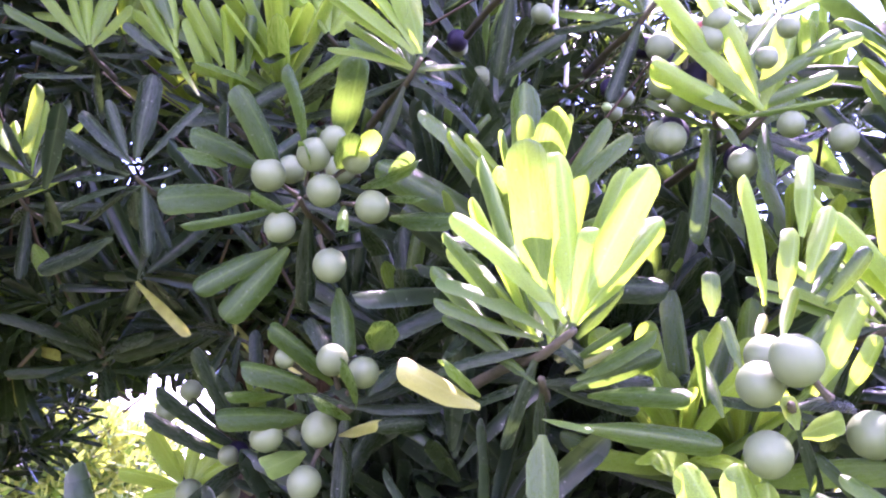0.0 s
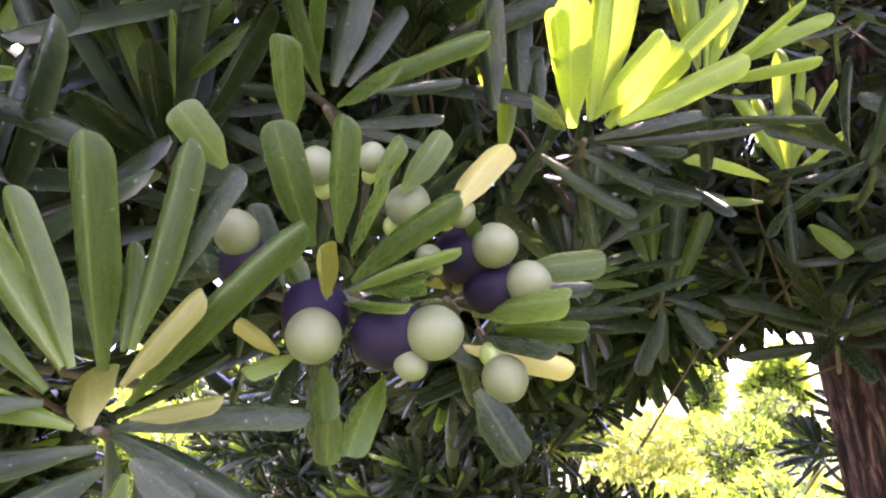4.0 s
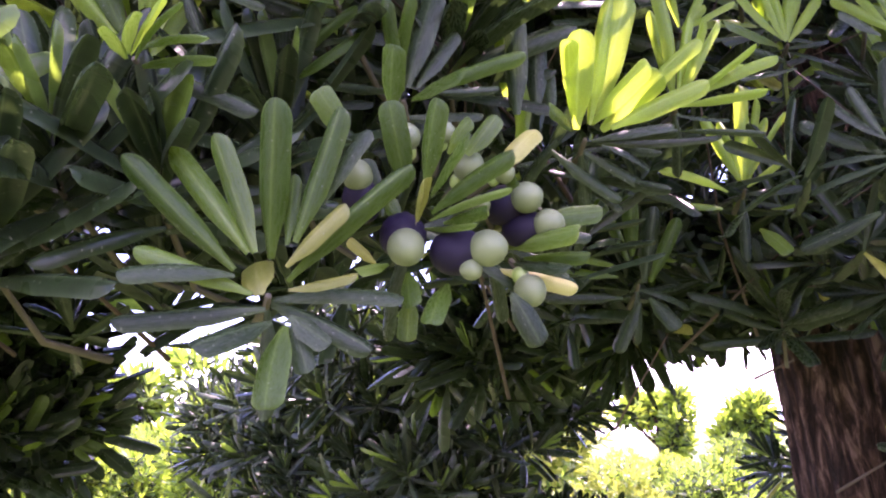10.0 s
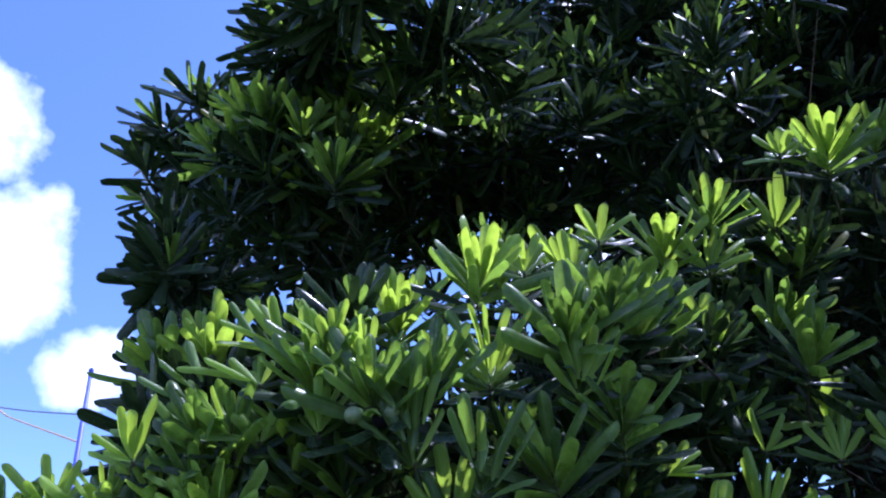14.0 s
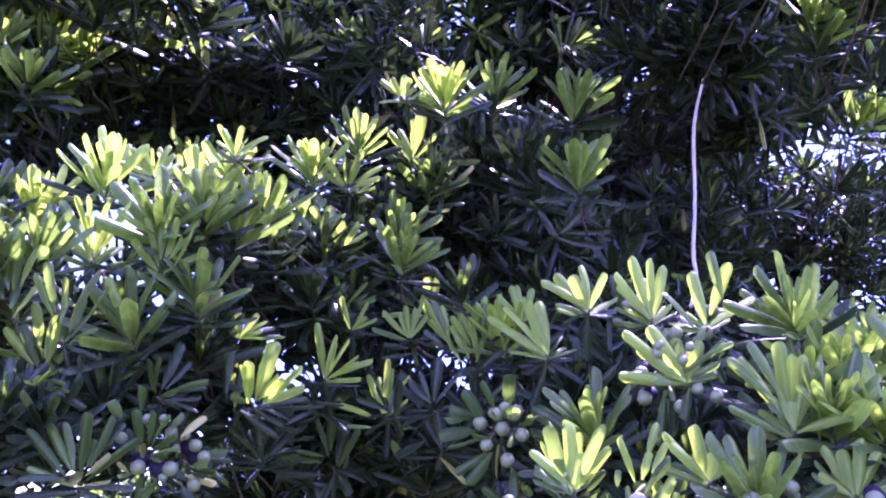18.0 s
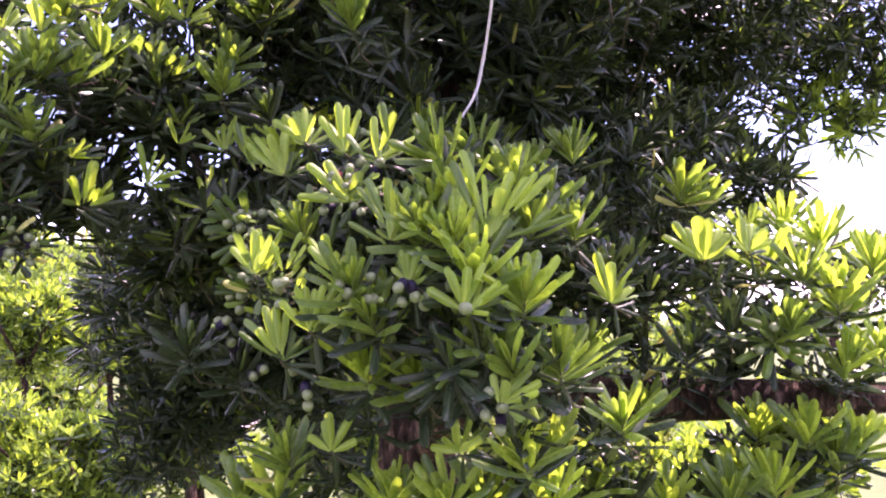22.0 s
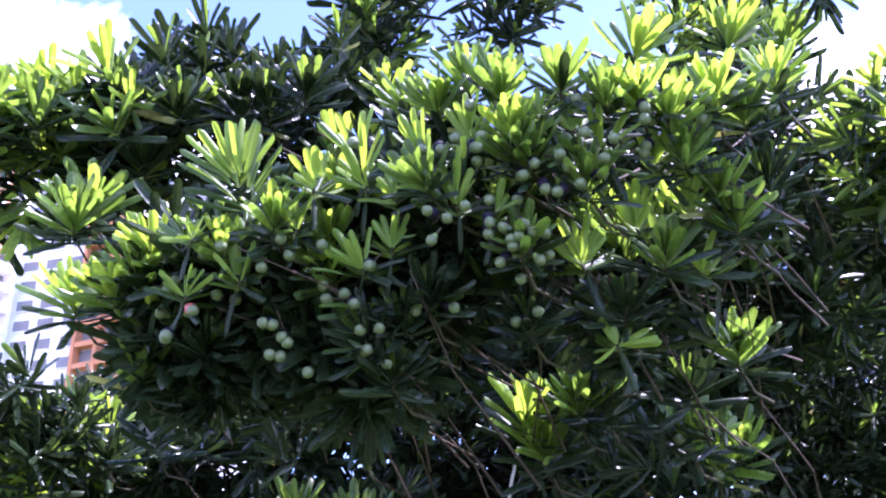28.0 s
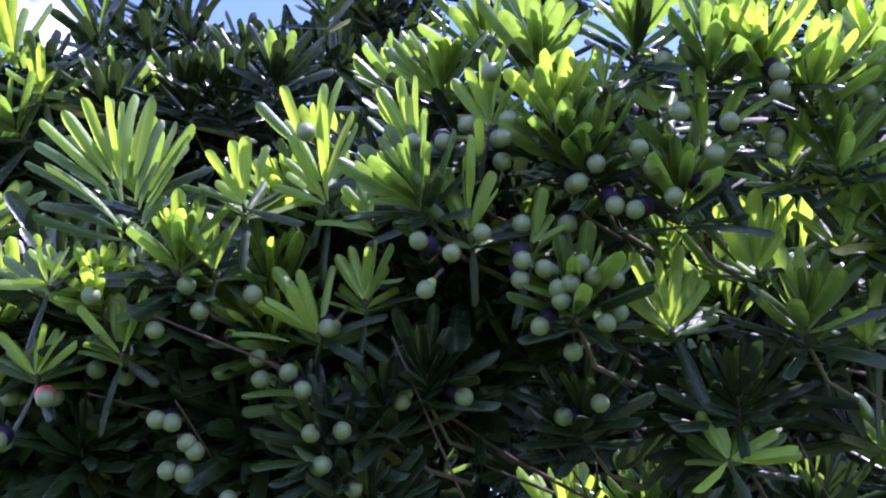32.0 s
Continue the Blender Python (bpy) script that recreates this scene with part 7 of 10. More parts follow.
leaf(sprig, (-0.1159, 0.4251, 2.0642), (-0.1014, 0.4173, 2.0785), 0.0093, 0)
leaf(sprig, (-0.1161, 0.4270, 2.0646), (-0.1020, 0.4340, 2.0758), 0.0084, 0)
leaf(sprig, (-0.1162, 0.4228, 2.0633), (-0.1131, 0.4255, 2.0921), 0.0093, 0)
sprig = twig((0.039, 0.373, 1.719), (0.021, 0.410, 1.718), True, inner=2, full=True)
leaf(sprig, (0.0304, 0.3710, 1.7240), (-0.0057, 0.3590, 1.7646), 0.0084, 0)
leaf(sprig, (0.0375, 0.3713, 1.7219), (0.0125, 0.3612, 1.7707), 0.0102, 0)
leaf(sprig, (0.0374, 0.3732, 1.7224), (0.0307, 0.3567, 1.7660), 0.0102, 0)
leaf(sprig, (0.0391, 0.3722, 1.7220), (0.0381, 0.3782, 1.7742), 0.0112, 0)
leaf(sprig, (0.0388, 0.3716, 1.7207), (0.0348, 0.3650, 1.7504), 0.0112, 0)
leaf(sprig, (0.0369, 0.3717, 1.7210), (0.0078, 0.3574, 1.7530), 0.0102, 0)
sprig = twig((0.084, 0.357, 1.748), (0.068, 0.394, 1.749), True, inner=2, full=True)
berry(sprig, (0.097, 0.453, 1.777), (0.102, 0.457, 1.776), 0.0052, 'g')
leaf(sprig, (0.0812, 0.3584, 1.7509), (0.0618, 0.3463, 1.7826), 0.0099, 0)
leaf(sprig, (0.0833, 0.3555, 1.7495), (0.0756, 0.3421, 1.7757), 0.0108, 0)
leaf(sprig, (0.0841, 0.3560, 1.7502), (0.0866, 0.3575, 1.7901), 0.0081, 0)
leaf(sprig, (0.0819, 0.3553, 1.7498), (0.0542, 0.3376, 1.7784), 0.0090, 0)
leaf(sprig, (0.0839, 0.3579, 1.7503), (0.1010, 0.3506, 1.7765), 0.0099, 0)
sprig = twig((0.132, 0.366, 1.731), (0.119, 0.405, 1.731), True, inner=2, full=True)
berry(sprig, (0.148, 0.434, 1.743), (0.133, 0.444, 1.752), 0.0055, 'p')
berry(sprig, (0.146, 0.524, 1.758), (0.136, 0.515, 1.762), 0.0058, 'p')
berry(sprig, (0.147, 0.378, 1.721), (0.142, 0.386, 1.707), 0.0056, '')
berry(sprig, (0.132, 0.375, 1.715), (0.131, 0.385, 1.701), 0.0054, 'g')
berry(sprig, (0.139, 0.387, 1.722), (0.135, 0.392, 1.706), 0.0059, 'p')
leaf(sprig, (0.1302, 0.3670, 1.7343), (0.1129, 0.3499, 1.7739), 0.0098, 0)
leaf(sprig, (0.1318, 0.3657, 1.7348), (0.1254, 0.3630, 1.7900), 0.0098, 0)
leaf(sprig, (0.1314, 0.3692, 1.7354), (0.1437, 0.3596, 1.7823), 0.0080, 0)
leaf(sprig, (0.1329, 0.3667, 1.7341), (0.1470, 0.3724, 1.7805), 0.0089, 0)
leaf(sprig, (0.1315, 0.3646, 1.7329), (0.1124, 0.3635, 1.7701), 0.0107, 0)
leaf(sprig, (0.1324, 0.3655, 1.7332), (0.1291, 0.3725, 1.7727), 0.0098, 0)
sprig = twig((0.174, 0.366, 1.718), (0.162, 0.405, 1.719), True, inner=2, full=True)
berry(sprig, (0.170, 0.378, 1.717), (0.159, 0.385, 1.706), 0.0059, 'p')
berry(sprig, (0.155, 0.397, 1.719), (0.147, 0.399, 1.705), 0.0053, 'p')
leaf(sprig, (0.1644, 0.3608, 1.7186), (0.1518, 0.3485, 1.7496), 0.0104, 1)
leaf(sprig, (0.1896, 0.3668, 1.7402), (0.1892, 0.3565, 1.7776), 0.0096, 1)
leaf(sprig, (0.1774, 0.3685, 1.7285), (0.1992, 0.3652, 1.7677), 0.0096, 0)
leaf(sprig, (0.1725, 0.3680, 1.7221), (0.1693, 0.3640, 1.7677), 0.0096, 0)
leaf(sprig, (0.1756, 0.3673, 1.7201), (0.2102, 0.3856, 1.7449), 0.0113, 0)
sprig = twig((0.155, 0.342, 1.671), (0.142, 0.380, 1.669), True, inner=2, full=True)
leaf(sprig, (0.1469, 0.3401, 1.6799), (0.1196, 0.3159, 1.7141), 0.0101, 0)
leaf(sprig, (0.1534, 0.3418, 1.6738), (0.1398, 0.3194, 1.7142), 0.0109, 0)
leaf(sprig, (0.1537, 0.3393, 1.6723), (0.1258, 0.3248, 1.7024), 0.0101, 0)
leaf(sprig, (0.1536, 0.3445, 1.6738), (0.1509, 0.3443, 1.7101), 0.0101, 0)
leaf(sprig, (0.1549, 0.3440, 1.6732), (0.1702, 0.3379, 1.7010), 0.0109, 0)
leaf(sprig, (0.1454, 0.3387, 1.6730), (0.1218, 0.3193, 1.6826), 0.0109, 7)
leaf(sprig, (0.1578, 0.3452, 1.6710), (0.1717, 0.3598, 1.6842), 0.0093, 1)
leaf(sprig, (0.1505, 0.3431, 1.6722), (0.1102, 0.3086, 1.6779), 0.0084, 0)
sprig = twig((0.222, 0.315, 1.622), (0.212, 0.355, 1.619), True, inner=2, full=True)
leaf(sprig, (0.2188, 0.3078, 1.6469), (0.2116, 0.2936, 1.6837), 0.0086, 7)
leaf(sprig, (0.2159, 0.3084, 1.6427), (0.1895, 0.3064, 1.6775), 0.0070, 7)
leaf(sprig, (0.2161, 0.3139, 1.6360), (0.2001, 0.3047, 1.6778), 0.0086, 0)
leaf(sprig, (0.2222, 0.3143, 1.6432), (0.2252, 0.3042, 1.6833), 0.0101, 0)
leaf(sprig, (0.2231, 0.3164, 1.6346), (0.2312, 0.3056, 1.6731), 0.0078, 0)
leaf(sprig, (0.2255, 0.3136, 1.6304), (0.2389, 0.3215, 1.6757), 0.0086, 0)
leaf(sprig, (0.2251, 0.3156, 1.6272), (0.2466, 0.3314, 1.6720), 0.0078, 0)
leaf(sprig, (0.2228, 0.3134, 1.6235), (0.2295, 0.3150, 1.6564), 0.0093, 0)
leaf(sprig, (0.2225, 0.3129, 1.6237), (0.2196, 0.3170, 1.6622), 0.0086, 0)
leaf(sprig, (0.2178, 0.3123, 1.6195), (0.1874, 0.2920, 1.6425), 0.0062, 7)
leaf(sprig, (0.2238, 0.3157, 1.6226), (0.2593, 0.3017, 1.6306), 0.0078, 0)
sprig = twig((0.076, 0.278, 1.596), (0.058, 0.315, 1.591), True, inner=2, full=True)
leaf(sprig, (0.0693, 0.2770, 1.6039), (0.0670, 0.2600, 1.6398), 0.0103, 1)
leaf(sprig, (0.0759, 0.2793, 1.6010), (0.0787, 0.2773, 1.6423), 0.0103, 0)
leaf(sprig, (0.0745, 0.2784, 1.5982), (0.0530, 0.2694, 1.6288), 0.0079, 0)
leaf(sprig, (0.0764, 0.2803, 1.5989), (0.0998, 0.2739, 1.6355), 0.0087, 0)
leaf(sprig, (0.0765, 0.2790, 1.5977), (0.0863, 0.2783, 1.6212), 0.0087, 0)
leaf(sprig, (0.0718, 0.2740, 1.5985), (0.0644, 0.2829, 1.6197), 0.0079, 7)
leaf(sprig, (0.0768, 0.2804, 1.5981), (0.1025, 0.2810, 1.6244), 0.0071, 0)
sprig = twig((0.158, 0.264, 1.535), (0.143, 0.303, 1.527), True, inner=2, full=True)
leaf(sprig, (0.1524, 0.2608, 1.5395), (0.1365, 0.2467, 1.5661), 0.0073, 0)
leaf(sprig, (0.1566, 0.2654, 1.5376), (0.1506, 0.2537, 1.5785), 0.0080, 0)
leaf(sprig, (0.1575, 0.2645, 1.5375), (0.1594, 0.2553, 1.5777), 0.0073, 0)
leaf(sprig, (0.1585, 0.2636, 1.5376), (0.1652, 0.2639, 1.5758), 0.0080, 0)
leaf(sprig, (0.1602, 0.2631, 1.5399), (0.1751, 0.2633, 1.5791), 0.0080, 0)
leaf(sprig, (0.1594, 0.2672, 1.5392), (0.1840, 0.2700, 1.5767), 0.0080, 0)
leaf(sprig, (0.1612, 0.2660, 1.5393), (0.1886, 0.2789, 1.5749), 0.0073, 0)
leaf(sprig, (0.1703, 0.2680, 1.5340), (0.1950, 0.2838, 1.5569), 0.0088, 0)
leaf(sprig, (0.1850, 0.2743, 1.5461), (0.2097, 0.2742, 1.5678), 0.0073, 0)
leaf(sprig, (0.1557, 0.2660, 1.5362), (0.1398, 0.2535, 1.5533), 0.0080, 0)
sprig = twig((0.113, 0.273, 1.507), (0.096, 0.312, 1.497), True, inner=2, full=True)
berry(sprig, (0.094, 0.316, 1.495), (0.096, 0.316, 1.512), 0.0057, 'g')
berry(sprig, (0.121, 0.305, 1.471), (0.112, 0.311, 1.486), 0.0055, 'p')
leaf(sprig, (0.1093, 0.2728, 1.5212), (0.0740, 0.2649, 1.5531), 0.0090, 7)
leaf(sprig, (0.1095, 0.2718, 1.5194), (0.0987, 0.2628, 1.5622), 0.0090, 0)
leaf(sprig, (0.1122, 0.2731, 1.5166), (0.1101, 0.2670, 1.5614), 0.0098, 0)
leaf(sprig, (0.1134, 0.2745, 1.5134), (0.1163, 0.2775, 1.5570), 0.0090, 0)
leaf(sprig, (0.1083, 0.2739, 1.5146), (0.0984, 0.2566, 1.5394), 0.0090, 0)
leaf(sprig, (0.1057, 0.2690, 1.5125), (0.0829, 0.2482, 1.5381), 0.0060, 1)
sprig = twig((0.165, 0.292, 1.594), (0.151, 0.331, 1.590), True, inner=2, full=True)
leaf(sprig, (0.1634, 0.2940, 1.5967), (0.1625, 0.2844, 1.6314), 0.0092, 0)
leaf(sprig, (0.1639, 0.2903, 1.5954), (0.1478, 0.2789, 1.6207), 0.0077, 0)
leaf(sprig, (0.1645, 0.2929, 1.5953), (0.1699, 0.2941, 1.6132), 0.0085, 0)
leaf(sprig, (0.1622, 0.2941, 1.5965), (0.1411, 0.2872, 1.6300), 0.0062, 0)
leaf(sprig, (0.1642, 0.2953, 1.5953), (0.1751, 0.3057, 1.6096), 0.0085, 0)
sprig = twig((0.250, 0.301, 1.576), (0.241, 0.342, 1.571), True, inner=2, full=True)
berry(sprig, (0.259, 0.267, 1.572), (0.259, 0.286, 1.580), 0.0054, 'p')
berry(sprig, (0.269, 0.303, 1.564), (0.262, 0.295, 1.574), 0.0052, '')
berry(sprig, (0.264, 0.288, 1.564), (0.259, 0.286, 1.579), 0.0056, 'p')
berry(sprig, (0.269, 0.297, 1.556), (0.262, 0.293, 1.569), 0.0059, 'g')
berry(sprig, (0.251, 0.286, 1.559), (0.237, 0.300, 1.560), 0.0052, '')
berry(sprig, (0.217, 0.288, 1.564), (0.228, 0.300, 1.561), 0.0054, 'g')
leaf(sprig, (0.2495, 0.3019, 1.5786), (0.2381, 0.3058, 1.6112), 0.0074, 0)
leaf(sprig, (0.2496, 0.3034, 1.5786), (0.2488, 0.2989, 1.6065), 0.0089, 0)
leaf(sprig, (0.2513, 0.2998, 1.5784), (0.2614, 0.3016, 1.6121), 0.0082, 0)
leaf(sprig, (0.2507, 0.3043, 1.5784), (0.2694, 0.3027, 1.6022), 0.0074, 0)
leaf(sprig, (0.2486, 0.3034, 1.5777), (0.2310, 0.3010, 1.5930), 0.0067, 0)
leaf(sprig, (0.2518, 0.3009, 1.5768), (0.2755, 0.2914, 1.5822), 0.0074, 0)
sprig = twig((0.318, 0.282, 1.547), (0.313, 0.325, 1.541), True, inner=2, full=True)
berry(sprig, (0.327, 0.269, 1.550), (0.329, 0.288, 1.545), 0.0060, '')
leaf(sprig, (0.3162, 0.2847, 1.5526), (0.3039, 0.2823, 1.5906), 0.0083, 0)
leaf(sprig, (0.3176, 0.2846, 1.5496), (0.3137, 0.2698, 1.5835), 0.0083, 0)
leaf(sprig, (0.3189, 0.2809, 1.5494), (0.3259, 0.2775, 1.5873), 0.0090, 0)
leaf(sprig, (0.3202, 0.2852, 1.5540), (0.3329, 0.2895, 1.5924), 0.0076, 0)
leaf(sprig, (0.3182, 0.2816, 1.5450), (0.3147, 0.2903, 1.5649), 0.0104, 0)
leaf(sprig, (0.3193, 0.2821, 1.5477), (0.3337, 0.2880, 1.5585), 0.0083, 0)
leaf(sprig, (0.3204, 0.2840, 1.5485), (0.3552, 0.2986, 1.5699), 0.0069, 0)
leaf(sprig, (0.3202, 0.2833, 1.5487), (0.3511, 0.2913, 1.5736), 0.0062, 0)
leaf(sprig, (0.3196, 0.2851, 1.5474), (0.3465, 0.2712, 1.5475), 0.0055, 0)
leaf(sprig, (0.3152, 0.2837, 1.5494), (0.2874, 0.2708, 1.5699), 0.0090, 0)
sprig = twig((0.319, 0.337, 1.617), (0.314, 0.379, 1.615), True, inner=2, full=True)
berry(sprig, (0.321, 0.428, 1.588), (0.311, 0.441, 1.600), 0.0052, 'g')
berry(sprig, (0.309, 0.353, 1.565), (0.297, 0.367, 1.561), 0.0055, '')
berry(sprig, (0.294, 0.417, 1.621), (0.283, 0.429, 1.633), 0.0053, 'g')
leaf(sprig, (0.3071, 0.3295, 1.6433), (0.2883, 0.3217, 1.6965), 0.0091, 1)
leaf(sprig, (0.3134, 0.3258, 1.6630), (0.3085, 0.3156, 1.7031), 0.0091, 0)
leaf(sprig, (0.3192, 0.3320, 1.6364), (0.3176, 0.3342, 1.6796), 0.0061, 0)
leaf(sprig, (0.3271, 0.3369, 1.6377), (0.3426, 0.3454, 1.6818), 0.0107, 0)
leaf(sprig, (0.3270, 0.3349, 1.6391), (0.3385, 0.3283, 1.6639), 0.0114, 0)
leaf(sprig, (0.3326, 0.3416, 1.6393), (0.3550, 0.3506, 1.6763), 0.0130, 0)
leaf(sprig, (0.3417, 0.3401, 1.6450), (0.3674, 0.3487, 1.6784), 0.0069, 0)
leaf(sprig, (0.3433, 0.3449, 1.6428), (0.3743, 0.3617, 1.6774), 0.0099, 0)
leaf(sprig, (0.3364, 0.3417, 1.6173), (0.3970, 0.3588, 1.6363), 0.0069, 1)
leaf(sprig, (0.3535, 0.3517, 1.6215), (0.3765, 0.3497, 1.6420), 0.0084, 1)
leaf(sprig, (0.3194, 0.3388, 1.6195), (0.3266, 0.3445, 1.6483), 0.0152, 0)
leaf(sprig, (0.3181, 0.3336, 1.6241), (0.3091, 0.3311, 1.6669), 0.0046, 0)
leaf(sprig, (0.3138, 0.3321, 1.6406), (0.3031, 0.3348, 1.6832), 0.0076, 0)
sprig = twig((0.442, 0.710, 1.605), (0.444, 0.756, 1.595), True, inner=2, full=True)
leaf(sprig, (0.4381, 0.7104, 1.6113), (0.4079, 0.7012, 1.6586), 0.0111, 0)
leaf(sprig, (0.4394, 0.7116, 1.6078), (0.3987, 0.6920, 1.6434), 0.0100, 0)
leaf(sprig, (0.4418, 0.7112, 1.6090), (0.4395, 0.6928, 1.6632), 0.0166, 0)
leaf(sprig, (0.4425, 0.7089, 1.6084), (0.4527, 0.7011, 1.6595), 0.0133, 0)
leaf(sprig, (0.4432, 0.7138, 1.6081), (0.4620, 0.7263, 1.6489), 0.0133, 0)
leaf(sprig, (0.4439, 0.7101, 1.6072), (0.4751, 0.7162, 1.6389), 0.0122, 0)
leaf(sprig, (0.4406, 0.7078, 1.6077), (0.4208, 0.7080, 1.6512), 0.0122, 0)
sprig = twig((0.506, 0.647, 1.609), (0.511, 0.693, 1.601), True, inner=2, full=True)
leaf(sprig, (0.5053, 0.6444, 1.6114), (0.4997, 0.6412, 1.6494), 0.0122, 0)
leaf(sprig, (0.5060, 0.6455, 1.6111), (0.5127, 0.6594, 1.6445), 0.0112, 0)
leaf(sprig, (0.5076, 0.6511, 1.6114), (0.5269, 0.6485, 1.6346), 0.0112, 0)
leaf(sprig, (0.5065, 0.6480, 1.6107), (0.5168, 0.6613, 1.6318), 0.0122, 0)
leaf(sprig, (0.5049, 0.6451, 1.6105), (0.4909, 0.6306, 1.6302), 0.0122, 0)
leaf(sprig, (0.5080, 0.6511, 1.6106), (0.5328, 0.6327, 1.6193), 0.0112, 0)
sprig = twig((0.372, 0.539, 1.554), (0.371, 0.584, 1.544), True, inner=2, full=True)
leaf(sprig, (0.3710, 0.5385, 1.5582), (0.3630, 0.5246, 1.6126), 0.0113, 0)
leaf(sprig, (0.3719, 0.5423, 1.5567), (0.3774, 0.5310, 1.6004), 0.0123, 0)
leaf(sprig, (0.3729, 0.5376, 1.5546), (0.3906, 0.5546, 1.5730), 0.0113, 0)
leaf(sprig, (0.3726, 0.5425, 1.5564), (0.3880, 0.5493, 1.5957), 0.0113, 0)
leaf(sprig, (0.3706, 0.5429, 1.5559), (0.3574, 0.5220, 1.5846), 0.0113, 0)
sprig = twig((0.331, 0.320, 1.462), (0.327, 0.364, 1.450), True, inner=2, full=True)
berry(sprig, (0.331, 0.326, 1.459), (0.322, 0.344, 1.455), 0.0060, '')
berry(sprig, (0.320, 0.343, 1.436), (0.319, 0.351, 1.452), 0.0058, 'p')
berry(sprig, (0.323, 0.316, 1.473), (0.312, 0.333, 1.467), 0.0056, 'p')
berry(sprig, (0.313, 0.328, 1.451), (0.304, 0.344, 1.461), 0.0060, 'p')
leaf(sprig, (0.3335, 0.3204, 1.4639), (0.3401, 0.3178, 1.4844), 0.0113, 0)
leaf(sprig, (0.3328, 0.3199, 1.4640), (0.3551, 0.3350, 1.4959), 0.0099, 0)
leaf(sprig, (0.3333, 0.3241, 1.4630), (0.3706, 0.3240, 1.4824), 0.0085, 0)
leaf(sprig, (0.3335, 0.3236, 1.4625), (0.3741, 0.3143, 1.4743), 0.0064, 0)
leaf(sprig, (0.3387, 0.3247, 1.4585), (0.3655, 0.3276, 1.4641), 0.0078, 1)
leaf(sprig, (0.3382, 0.3262, 1.4551), (0.3601, 0.3070, 1.4505), 0.0064, 7)
leaf(sprig, (0.3312, 0.3182, 1.4636), (0.3264, 0.3157, 1.4894), 0.0071, 0)
sprig = twig((0.263, 0.363, 1.409), (0.255, 0.406, 1.394), True, inner=2, full=True)
leaf(sprig, (0.2621, 0.3642, 1.4109), (0.2553, 0.3686, 1.4424), 0.0100, 0)
leaf(sprig, (0.2627, 0.3643, 1.4106), (0.2687, 0.3514, 1.4389), 0.0092, 0)
leaf(sprig, (0.2634, 0.3627, 1.4097), (0.2717, 0.3698, 1.4192), 0.0108, 0)
leaf(sprig, (0.2638, 0.3653, 1.4097), (0.2873, 0.3666, 1.4236), 0.0092, 0)
leaf(sprig, (0.2616, 0.3635, 1.4099), (0.2448, 0.3661, 1.4248), 0.0085, 0)
leaf(sprig, (0.2608, 0.3655, 1.4092), (0.2413, 0.3480, 1.4179), 0.0085, 0)
sprig = twig((-0.181, 0.594, 1.434), (-0.203, 0.633, 1.416), True, inner=2, full=True)
leaf(sprig, (-0.1840, 0.5954, 1.4373), (-0.2054, 0.5825, 1.4916), 0.0119, 0)
leaf(sprig, (-0.1831, 0.5963, 1.4374), (-0.1840, 0.5881, 1.4938), 0.0119, 0)
leaf(sprig, (-0.1808, 0.5950, 1.4370), (-0.1676, 0.6013, 1.4854), 0.0119, 0)
leaf(sprig, (-0.1799, 0.5955, 1.4363), (-0.1446, 0.5965, 1.4739), 0.0119, 0)
sprig = twig((0.124, 0.339, 1.408), (0.108, 0.379, 1.392), True, inner=2, full=True)
berry(sprig, (0.115, 0.313, 1.459), (0.109, 0.316, 1.475), 0.0059, '')
leaf(sprig, (0.1243, 0.3373, 1.4105), (0.1264, 0.3323, 1.4500), 0.0096, 0)
leaf(sprig, (0.1222, 0.3407, 1.4095), (0.1109, 0.3427, 1.4403), 0.0088, 0)
leaf(sprig, (0.1240, 0.3413, 1.4097), (0.1449, 0.3427, 1.4438), 0.0088, 0)
leaf(sprig, (0.1225, 0.3380, 1.4089), (0.1057, 0.3232, 1.4261), 0.0080, 0)
leaf(sprig, (0.1241, 0.3423, 1.4082), (0.1539, 0.3417, 1.4206), 0.0088, 0)
sprig = twig((0.437, 0.268, 2.241), (0.398, 0.280, 2.255), True, inner=1, full=True)
leaf(sprig, (0.4422, 0.2490, 2.2740), (0.4396, 0.2148, 2.3042), 0.0065, 0)
leaf(sprig, (0.4427, 0.2451, 2.2726), (0.4253, 0.2148, 2.3010), 0.0065, 1)
leaf(sprig, (0.4382, 0.2501, 2.2622), (0.4284, 0.2133, 2.2869), 0.0055, 5)
leaf(sprig, (0.4456, 0.2505, 2.2758), (0.4382, 0.2231, 2.3110), 0.0065, 0)
leaf(sprig, (0.4436, 0.2506, 2.2803), (0.4492, 0.2281, 2.3130), 0.0065, 0)
leaf(sprig, (0.4440, 0.2534, 2.2777), (0.4428, 0.2361, 2.3217), 0.0055, 0)
leaf(sprig, (0.4491, 0.2520, 2.2775), (0.4651, 0.2364, 2.3079), 0.0055, 0)
leaf(sprig, (0.4500, 0.2547, 2.2746), (0.4553, 0.2454, 2.3226), 0.0065, 0)
leaf(sprig, (0.4488, 0.2525, 2.2811), (0.4497, 0.2447, 2.3186), 0.0065, 0)
leaf(sprig, (0.4472, 0.2579, 2.2772), (0.4638, 0.2531, 2.3173), 0.0050, 1)
leaf(sprig, (0.4492, 0.2591, 2.2732), (0.4777, 0.2547, 2.3064), 0.0040, 7)
leaf(sprig, (0.4493, 0.2613, 2.2642), (0.4590, 0.2602, 2.3094), 0.0065, 1)
leaf(sprig, (0.4420, 0.2565, 2.2668), (0.4443, 0.2407, 2.3067), 0.0065, 1)
